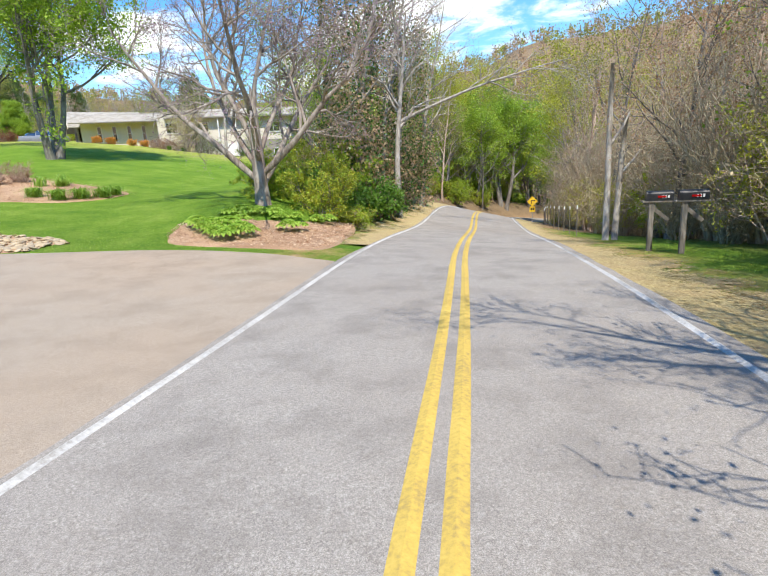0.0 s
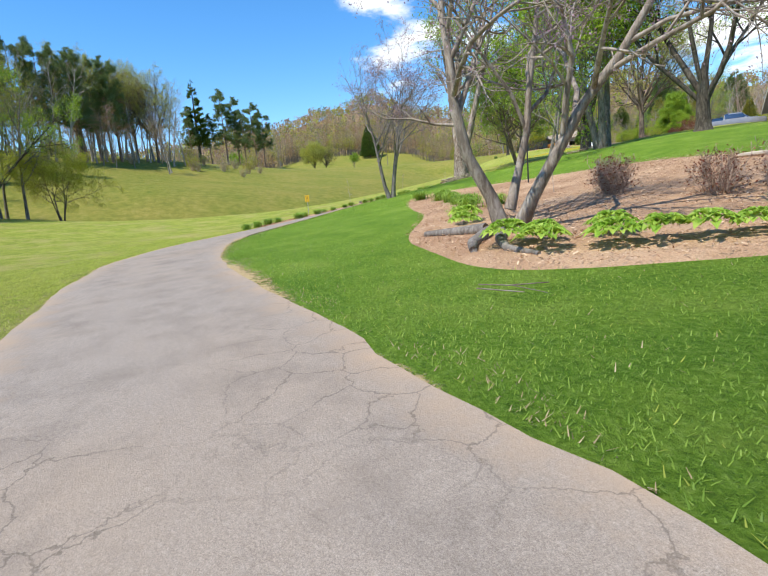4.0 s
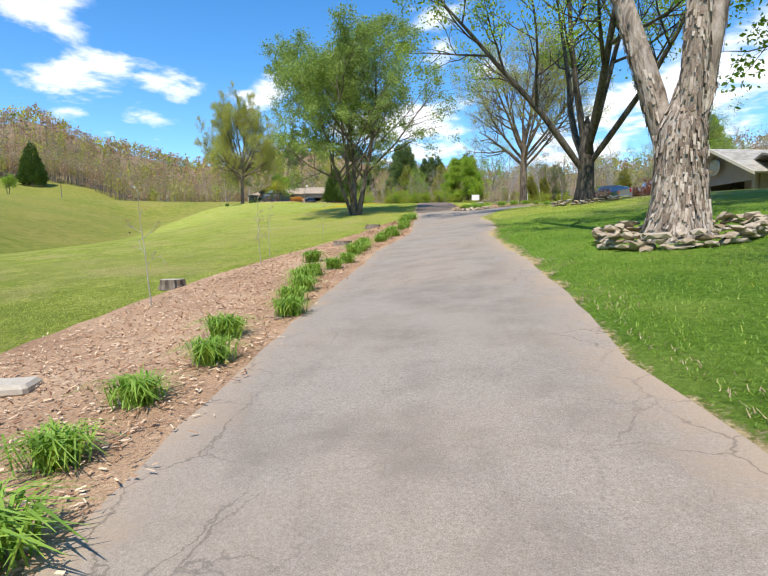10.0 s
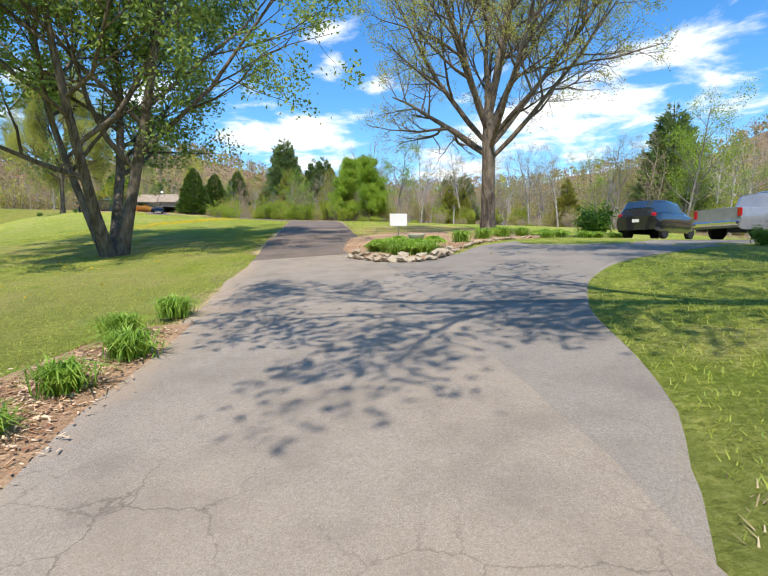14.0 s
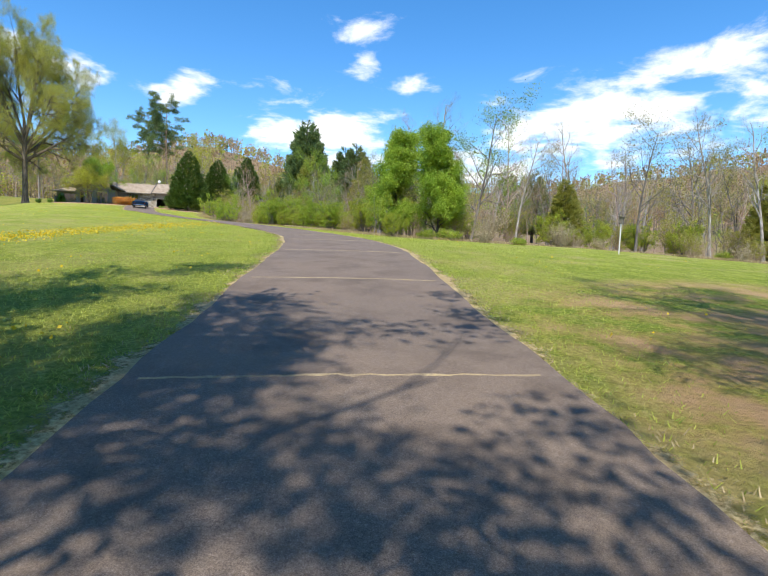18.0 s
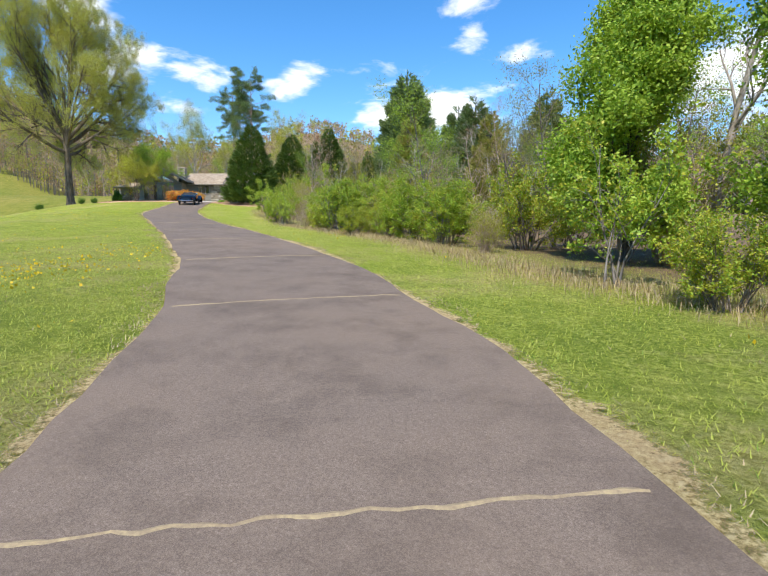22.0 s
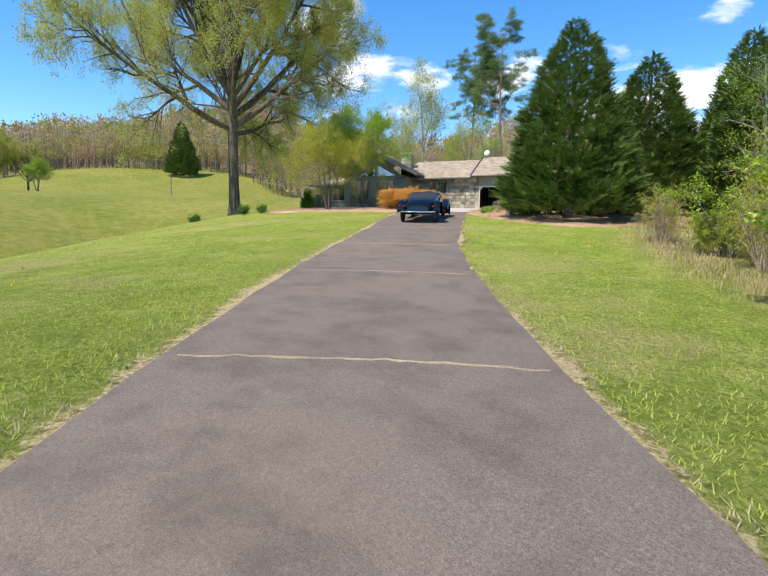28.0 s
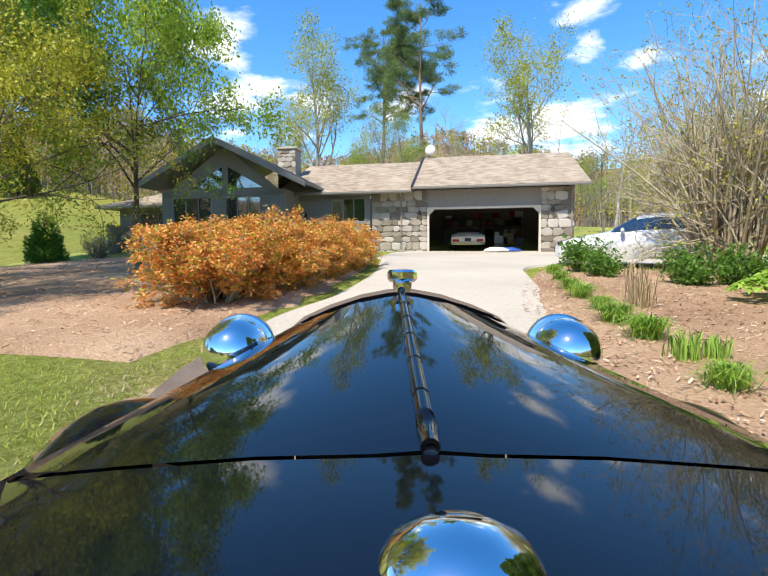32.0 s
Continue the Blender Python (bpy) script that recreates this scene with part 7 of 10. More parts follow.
def edge_straw():
    """Dead grass and stalks along the foot of the wood's edge."""
    rng = np.random.default_rng(515)
    n = 60000
    k = rng.integers(8, len(EDGE) - 8, n)
    p = EDGE[k] + rng.normal(0, 0.65, (n, 2))
    ok = (line_dist(p[:, 0], p[:, 1], CL)[0] > 3.0) & (p[:, 0] > -110)
    p = p[ok]
    V, F = blades(rng, np.column_stack([p, ground_z(p[:, 0], p[:, 1]) - 0.02]), 0.24, 0.007, 1.2)
    tagged(new("dead_grass", quad_mesh("dead_grass", V, F, M_STRAW)), "dead straw-coloured grass along the wood's edge", "grass", kind="stuff")


edge_straw()
# ---------------------------------------------------------------- houses
def loft(b, rows, caps=True):
    n = len(rows[0])
    b.sheet(rows)
    if caps:
        b.add(rows[0], [tuple(range(n))])
        b.add(rows[-1], [tuple(range(n - 1, -1, -1))])
    return b


STONES = []
_rs = np.random.default_rng(5)
for _q in range(9):
    _k = 7
    _a = np.sort((np.arange(_k) + _rs.uniform(-0.32, 0.32, _k)) * 2 * np.pi / _k)
    _px = np.clip(np.cos(_a) * _rs.uniform(0.56, 0.74, _k), -0.49, 0.49)
    _py = np.clip(np.sin(_a) * _rs.uniform(0.56, 0.74, _k), -0.49, 0.49)
    _b = Build()
    _b.add([(x, -0.2, y) for x, y in zip(_px, _py)] + [(x, -0.75, y) for x, y in zip(_px, _py)] + [(x * 0.8, -1.0 + _rs.uniform(-0.1, 0.1), y * 0.8) for x, y in zip(_px, _py)],
           [tuple(range(2 * _k, 3 * _k))] + [(i, (i + 1) % _k, _k + (i + 1) % _k, _k + i) for i in range(_k)] + [(_k + i, _k + (i + 1) % _k, 2 * _k + (i + 1) % _k, 2 * _k + i) for i in range(_k)])
    STONES.append(_b.mesh("stone", M_WALLSTONE))


def stone_face(parent, x0, x1, z0, z1, y, depth=0.05, size=0.42, seed=1, rz=0.0, at=(0, 0)):
    """Irregular stones laid over a mortar backing, each a piece of its own; the face looks to -y."""
    rng = np.random.default_rng(seed)
    m = pose(at[0], at[1], 0, 0, 0, rz)
    back = part("mortar", Build().box(((x0 + x1) / 2, y + 0.03, (z0 + z1) / 2), (x1 - x0, 0.06, z1 - z0)), M_MORTAR, parent)
    back.matrix_basis = m
    z = z0
    while z < z1 - 0.06:
        h = min(size * rng.uniform(0.5, 0.95), z1 - z)
        if z1 - z - h < 0.1:
            h = z1 - z
        x = x0
        while x < x1 - 0.05:
            w = min(size * rng.uniform(0.6, 1.5), x1 - x)
            if x1 - x - w < 0.14:
                w = x1 - x
            s = part("stone", STONES[int(rng.integers(9))], None, parent)
            fl = -1 if rng.random() < 0.5 else 1
            s.matrix_basis = m @ pose(x + w / 2, y, z + h / 2, 0, rng.normal(0, 4), 0) @ Matrix.Diagonal((w * 1.02 * fl, depth * rng.uniform(0.8, 1.3), h * 1.02, 1))
            x += w
        z += h


def siding(parent, x0, x1, z0, z1, y, m=M_SIDING, step=0.17, skip=(), top=None):
    """Lapped boards on a wall that looks to -y; skip: openings (x0, x1, z0, z1); top(z) narrows a gable."""
    z = z0
    while z < z1 - 0.02:
        h = min(step, z1 - z)
        a, c = (x0, x1) if top is None else top(z + h / 2)
        spans = [(a, c)]
        for ox0, ox1, oz0, oz1 in skip:
            if z + h > oz0 + 0.01 and z < oz1 - 0.01:
                spans = [s for p, q in spans for s in ((p, min(q, ox0)), (max(p, ox1), q)) if s[1] - s[0] > 0.03]
        for p, q in spans:
            b = Build()
            b.add([(p, y - 0.028, z), (q, y - 0.028, z), (q, y - 0.010, z + h), (p, y - 0.010, z + h), (p, y + 0.012, z), (q, y + 0.012, z), (q, y + 0.012, z + h), (p, y + 0.012, z + h)],
                  [(0, 1, 2, 3), (7, 6, 5, 4), (0, 4, 5, 1), (3, 2, 6, 7), (0, 3, 7, 4), (1, 5, 6, 2)])
            part("board", b, m, parent)
        z += h


def window(parent, x0, x1, z0, z1, y, panes=1, frame_m=None, sill=True, depth=0.07, rows=1):
    """A window set into a wall that looks to -y: frame, mullions, each pane."""
    w = part("window", Build().box(((x0 + x1) / 2, y - 0.012, z0 - 0.035), (x1 - x0 + 0.16, 0.12, 0.05), bevel=0.01) if sill else Build().box(((x0 + x1) / 2, y + 0.01, z0 - 0.02), (x1 - x0, 0.06, 0.03)), frame_m or M_TRIM, parent)
    f = 0.07
    for nm, c, s in (("frame", ((x0 + x1) / 2, y - 0.015, z1 - f / 2), (x1 - x0, depth, f)), ("frame", ((x0 + x1) / 2, y - 0.015, z0 + f / 2), (x1 - x0, depth, f)), ("frame", (x0 + f / 2, y - 0.015, (z0 + z1) / 2), (f, depth, z1 - z0 - 2 * f)), ("frame", (x1 - f / 2, y - 0.015, (z0 + z1) / 2), (f, depth, z1 - z0 - 2 * f))):
        part(nm, Build().box(c, s, bevel=0.008), frame_m or M_TRIM, w)
    pw = (x1 - x0 - 2 * f) / panes
    ph = (z1 - z0 - 2 * f) / rows
    for i in range(panes):
        for j in range(rows):
            px, pz = x0 + f + pw * (i + 0.5), z0 + f + ph * (j + 0.5)
            g = part("pane", Build().box((px, y + 0.012, pz), (pw - 0.01, 0.012, ph - 0.01)), M_GLASS, w)
            if i:
                part("mullion", Build().box((x0 + f + pw * i, y - 0.012, (z0 + z1) / 2), (0.05, 0.06, z1 - z0 - 2 * f), bevel=0.006), frame_m or M_TRIM, w)
        if rows > 1:
            part("mullion", Build().box((x0 + f + pw * (i + 0.5), y - 0.012, z0 + f + ph), (pw - 0.06, 0.055, 0.045), bevel=0.006), frame_m or M_TRIM, w)
    return w


def shingled(parent, p00, p10, p01, p11, name="roof", thick=0.12, course=0.17, tab=0.32, seed=3, m=None):
    """A roof slope between two eave points (p00, p10) and two ridge points (p01, p11): a slab, and its shingle tabs in courses."""
    a, b, c, d = (np.array(p, float) for p in (p00, p10, p01, p11))
    nrm = np.cross(b - a, c - a); nrm /= np.linalg.norm(nrm)
    if nrm[2] < 0:
        nrm = -nrm
    lo = [q - nrm * thick for q in (a, b, d, c)]
    slab = Build().add([tuple(q) for q in lo + [a, b, d, c]], [(3, 2, 1, 0), (4, 5, 6, 7), (0, 1, 5, 4), (1, 2, 6, 5), (2, 3, 7, 6), (3, 0, 4, 7)])
    r = part(name, slab, M_TRIM, parent)
    rng = np.random.default_rng(seed)
    n = max(1, int(np.linalg.norm(c - a) / course))
    V, F = [], []
    for i in range(n):
        u0, u1 = i / n, (i + 1) / n
        e0, e1, f0, f1 = a + (c - a) * u0, b + (d - b) * u0, a + (c - a) * u1, b + (d - b) * u1
        k = max(1, int(np.linalg.norm(e1 - e0) / tab))
        cuts = np.clip((np.arange(k + 1) + (0.5 if i % 2 else 0) * (np.arange(k + 1) > 0)) / k, 0, 1)
        cuts[-1] = 1
        for s0, s1 in zip(cuts[:-1], cuts[1:]):
            if s1 - s0 < 1e-4:
                continue
            h = 0.018 + rng.uniform(0, 0.010)
            g = 0.004 / max(np.linalg.norm(e1 - e0), 0.1)
            q = [e0 + (e1 - e0) * (s0 + g) + nrm * h, e0 + (e1 - e0) * (s1 - g) + nrm * h, f0 + (f1 - f0) * (s1 - g) + nrm * 0.006, f0 + (f1 - f0) * (s0 + g) + nrm * 0.006]
            o = len(V)
            V += q + [q[0] - nrm * (h - 0.002), q[1] - nrm * (h - 0.002)]
            F += [(o, o + 1, o + 2, o + 3), (o + 4, o + 5, o + 1, o)]
    s = part("shingles", quad_mesh("shingles", np.array(V), np.array(F), m or M_SHINGLE), None, r, "weathered tan asphalt shingles")
    s["kind"] = "stuff"
    return r


def box_part(parent, name, c, s, m, bevel=0.0, label=""):
    return part(name, Build().box(c, s, bevel=bevel), m, parent, label)


def gutter(parent, x0, x1, y, z):
    prof = [(0.0, 0.0), (0.0, -0.10), (-0.09, -0.11), (-0.12, -0.05), (-0.12, 0.0), (-0.105, 0.0), (-0.105, -0.045), (-0.015, -0.09), (-0.015, 0.0)]
    part("gutter", loft(Build(), [[(x, y + p, z + q) for p, q in prof] for x in (x0, x1)]), M_TRIM, parent)


def stone_house():
    h = thing("stone_house", "low grey house with stone facing, tan shingles and an open garage", "house", (-131.12, 146.28, 15.86), 31.6)
    W = 0.22
    # walls of garage and middle block, built round their openings
    def wall(name, x0, x1, y0, y1, z0, z1, m=M_SIDING):
        return box_part(h, name, ((x0 + x1) / 2, (y0 + y1) / 2, (z0 + z1) / 2), (x1 - x0, y1 - y0, z1 - z0), m)
    wall("wall", -2.9, 0.0, 0.0, W, -0.5, 3.0)
    wall("wall", 5.15, 6.72, 0.0, W, -0.5, 3.0)
    wall("wall", 0.0, 5.15, 0.0, W, 2.06, 3.0)
    wall("wall", -4.92, -3.12, 0.0, W, -0.5, 1.48)
    wall("wall", -4.92, -3.12, 0.0, W, 2.72, 3.0)
    wall("wall", -3.12, -2.9, 0.0, W, -0.5, 3.0)
    wall("wall", -7.2, -4.92, 0.0, W, -0.5, 3.0)
    wall("wall", 6.5, 6.72, W, 9.8, -0.5, 3.0)
    wall("wall", -7.0, 6.5, 9.6, 9.8, -0.5, 3.0)
    wall("partition", -1.1, -0.95, W, 9.6, 0.0, 3.0, M_TRIM)
    box_part(h, "room_floor", (-0.2, 4.9, -0.06), (13.3, 9.3, 0.1), M_CONCRETE)
    box_part(h, "room_ceiling", (-0.2, 4.9, 2.98), (13.4, 9.4, 0.04), M_TRIM)
    siding(h, -6.9, -2.92, -0.3, 2.98, -0.001, skip=((-4.92, -3.12, 1.48, 2.72),))
    siding(h, 0.02, 5.13, 2.16, 2.98, -0.001, M_TRIM, 0.2)
    stone_face(h, -2.9, -0.08, -0.15, 2.98, -0.005, 0.06, 0.44, 11)
    stone_face(h, 5.22, 6.72, -0.15, 2.98, -0.005, 0.06, 0.44, 12)
    window(h, -4.92, -3.12, 1.48, 2.72, -0.02, 3)
    # garage opening: trim with clipped upper corners
    box_part(h, "door_trim", (-0.04, -0.03, 1.0), (0.1, 0.12, 2.3), M_CREAM, 0.01)
    box_part(h, "door_trim", (5.19, -0.03, 1.0), (0.1, 0.12, 2.3), M_CREAM, 0.01)
    box_part(h, "door_trim", (2.575, -0.03, 2.11), (5.13, 0.12, 0.1), M_CREAM, 0.01)
    for x, s in ((0.0, 1), (5.15, -1)):
        part("corner_brace", Build().add([(x, -0.02, 2.07), (x + s * 0.28, -0.02, 2.07), (x, -0.02, 1.79), (x, 0.1, 2.07), (x + s * 0.28, 0.1, 2.07), (x, 0.1, 1.79)], [(0, 1, 2) if s < 0 else (2, 1, 0), (3, 5, 4), (1, 4, 5, 2), (0, 3, 4, 1), (0, 2, 5, 3)]), M_CREAM, h)
    # roofs: garage and middle block share one ridge line, the garage roof a little higher
    shingled(h, (-0.72, -0.75, 3.08), (7.3, -0.75, 3.08), (-0.72, 5.0, 5.45), (7.3, 5.0, 5.45), seed=21)
    shingled(h, (7.3, 10.5, 3.08), (-0.72, 10.5, 3.08), (7.3, 5.0, 5.45), (-0.72, 5.0, 5.45), seed=22)
    shingled(h, (-7.6, -0.7, 2.94), (-0.78, -0.7, 2.94), (-7.6, 5.0, 5.22), (-0.78, 5.0, 5.22), seed=23)
    shingled(h, (-0.78, 10.5, 2.94), (-7.6, 10.5, 2.94), (-0.78, 5.0, 5.22), (-7.6, 5.0, 5.22), seed=24)
    part("roof_edge", Build().add([(-0.80, -0.78, 2.92), (-0.68, -0.78, 2.92), (-0.68, 5.0, 5.47), (-0.80, 5.0, 5.47), (-0.80, -0.78, 3.14), (-0.68, -0.78, 3.14), (-0.68, 5.0, 5.52), (-0.80, 5.0, 5.52)], [(3, 2, 1, 0), (4, 5, 6, 7), (0, 1, 5, 4), (1, 2, 6, 5), (2, 3, 7, 6), (3, 0, 4, 7)]), M_BLACK_METAL, h, "dark flashing between two roof heights")
    for x, s in ((6.72, 1), (-7.0, -1)):
        part("gable_wall", Build().add([(x, 0.1, 3.0), (x, 9.7, 3.0), (x, 5.0, 5.15), (x - s * 0.2, 0.1, 3.0), (x - s * 0.2, 9.7, 3.0), (x - s * 0.2, 5.0, 5.15)], [(0, 1, 2), (5, 4, 3), (0, 3, 4, 1), (1, 4, 5, 2), (2, 5, 3, 0)]), M_SIDING, h)
    gutter(h, -0.72, 7.3, -0.72, 3.06)
    gutter(h, -7.0, -0.8, -0.67, 2.92)
    for x in (-1.35, 6.6):
        part("downspout", Build().tube([(x, -0.7, 2.93), (x, -0.55, 2.82), (x, -0.12, 2.7), (x, -0.1, 1.2), (x, -0.1, 0.15), (x + 0.05, -0.3, 0.02)], 0.038, 6), M_TRIM, h)
    # satellite dish on the ridge
    dish = part("satellite_dish", Build().lathe([(0.0, 0.06), (0.10, 0.045), (0.2, 0.02), (0.29, -0.04), (0.30, -0.04), (0.21, 0.045), (0.0, 0.085)], 20, pose(-0.35, 4.7, 5.86, 72, 0, -12)), M_WHITE, h, "small round white satellite dish")
    part("dish_mast", Build().tube([(-0.35, 4.95, 5.4), (-0.35, 4.9, 5.75)], 0.025, 6), M_ALU, dish)
    # chimney
    ch = box_part(h, "chimney", (-8.0, 2.6, 4.4), (1.0, 0.9, 2.6), M_MORTAR)
    stone_face(ch, -8.52, -7.48, 3.2, 5.6, 2.13, 0.05, 0.36, 31)
    box_part(ch, "cap", (-8.0, 2.6, 5.76), (1.2, 1.1, 0.12), M_CONCRETE, 0.02)
    # gable wing
    gx0, gx1, gy = -12.9, -6.6, -2.0
    px, pz, ez = -9.55, 5.2, 3.0
    rise = (pz - ez) / (px - gx0 + 0.0)
    wall("wall", gx0, gx1, gy, gy + W, -0.9, 1.0)
    glass = [(-12.35, -10.25), (-9.6, -7.75)]
    wall("wall", gx0, -12.35, gy, gy + W, 1.0, 3.0); wall("wall", -10.25, -9.6, gy, gy + W, 1.0, 3.0); wall("wall", -7.75, gx1, gy, gy + W, 1.0, 3.0)
    part("gable_wall", Build().add([(gx0, gy, 2.75), (gx1, gy, 2.75), (px, gy, pz - 0.12), (gx0, gy + W, 2.75), (gx1, gy + W, 2.75), (px, gy + W, pz - 0.12)], [(0, 1, 2), (5, 4, 3), (0, 3, 4, 1), (1, 4, 5, 2), (2, 5, 3, 0)]), M_SIDING, h)
    for a, b in glass:
        window(h, a, b, 0.45, 2.72, gy - 0.02, 3, sill=False)
    siding(h, gx0, gx1, -0.9, 2.74, gy - 0.001, skip=[(a, b, 0.45, 2.72) for a, b in glass])
    # clerestory panes under the gable
    for s in (-1, 1):
        part("clerestory", Build().add([(px + s * 0.15, gy - 0.04, 3.1), (px + s * 1.9, gy - 0.04, 3.1), (px + s * 0.15, gy - 0.04, 4.1), (px + s * 0.15, gy + 0.0, 3.1), (px + s * 1.9, gy + 0.0, 3.1), (px + s * 0.15, gy + 0.0, 4.1)], [(0, 1, 2) if s > 0 else (2, 1, 0), (0, 3, 4, 1), (1, 4, 5, 2), (2, 5, 3, 0)]), M_GLASS, h, "three-cornered pane under the gable")
    wall("wall", gx0, gx0 + W, gy + W, 0.0, -0.9, 3.0); wall("wall", gx1 - W, gx1, gy + W, 0.0, -0.9, 3.0)
    shingled(h, (px - 4.1, gy - 1.0, pz - 4.1 * 0.47), (px - 4.1, 5.0, pz - 4.1 * 0.47), (px, gy - 1.2, pz + 0.1), (px, 5.0, pz + 0.1), seed=25)
    shingled(h, (px + 4.3, 5.0, pz - 4.3 * 0.47), (px + 4.3, gy - 1.0, pz - 4.3 * 0.47), (px, 5.0, pz + 0.1), (px, gy - 1.2, pz + 0.1), seed=26)
    for s, L in ((-1, 4.1), (1, 4.3)):
        part("bargeboard", Build().add([(px, gy - 1.22, pz + 0.12), (px + s * L, gy - 1.02, pz - L * 0.47 + 0.02), (px + s * L, gy - 1.02, pz - L * 0.47 - 0.24), (px, gy - 1.22, pz - 0.16), (px, gy - 1.16, pz + 0.12), (px + s * L, gy - 0.96, pz - L * 0.47 + 0.02), (px + s * L, gy - 0.96, pz - L * 0.47 - 0.24), (px, gy - 1.16, pz - 0.16)], [(0, 1, 2, 3), (7, 6, 5, 4), (0, 4, 5, 1), (1, 5, 6, 2), (2, 6, 7, 3), (3, 7, 4, 0)]), M_TRIM, h, "grey-green painted bargeboard")
    # left wing with a hipped low roof and a stone corner
    wall("wall", -16.6, -12.9, -0.2, 0.0, -1.0, 0.9); wall("wall", -16.6, -15.4, -0.2, 0.0, 0.9, 2.5); wall("wall", -13.2, -12.9, -0.2, 0.0, 0.9, 2.5); wall("wall", -15.4, -13.2, -0.2, 0.0, 2.2, 2.5)
    wall("wall", -16.6, -16.4, 0.0, 7.0, -1.0, 2.5); wall("wall", -16.4, -7.0, 6.8, 7.0, -1.0, 2.5)
    window(h, -15.4, -13.2, 0.9, 2.2, -0.22, 2)
    siding(h, -15.4, -12.95, -0.9, 2.48, -0.201, skip=((-15.4, -13.2, 0.9, 2.2),))
    stone_face(h, -16.65, -15.45, -1.0, 1.55, -0.21, 0.07, 0.36, 14)
    stone_face(h, -0.1, 1.1, -1.0, 1.55, 0.0, 0.07, 0.36, 15, -90, (-16.62, -0.1))
    siding(h, -16.6, -15.45, 1.56, 2.48, -0.201)
    shingled(h, (-17.4, -1.0, 2.5), (-12.4, -1.0, 2.5), (-14.2, 3.2, 3.9), (-12.4, 3.2, 3.9), seed=27)
    shingled(h, (-17.4, 7.6, 2.5), (-17.4, -1.0, 2.5), (-14.2, 3.4, 3.9), (-14.2, 3.2, 3.9), seed=28)
    gutter(h, -17.4, -12.6, -0.98, 2.48)
    # wall lamps
    for x, y in ((-0.45, -0.1), (5.75, -0.1), (-6.2, -0.1)):
        lp = part("wall_lamp", Build().lathe([(0.05, 0.0), (0.07, 0.02), (0.075, 0.16), (0.03, 0.2), (0.012, 0.24)], 8, pose(x, y - 0.08, 1.8)), M_BLACK_METAL, h)
        part("bracket", Build().box((x, y - 0.02, 1.95), (0.04, 0.14, 0.03)), M_BLACK_METAL, lp)
    return h


HOUSE = stone_house()


def in_house(x, y, z=0.0, rz=0.0):
    return HOUSE.matrix_basis @ pose(x, y, z, 0, 0, rz)


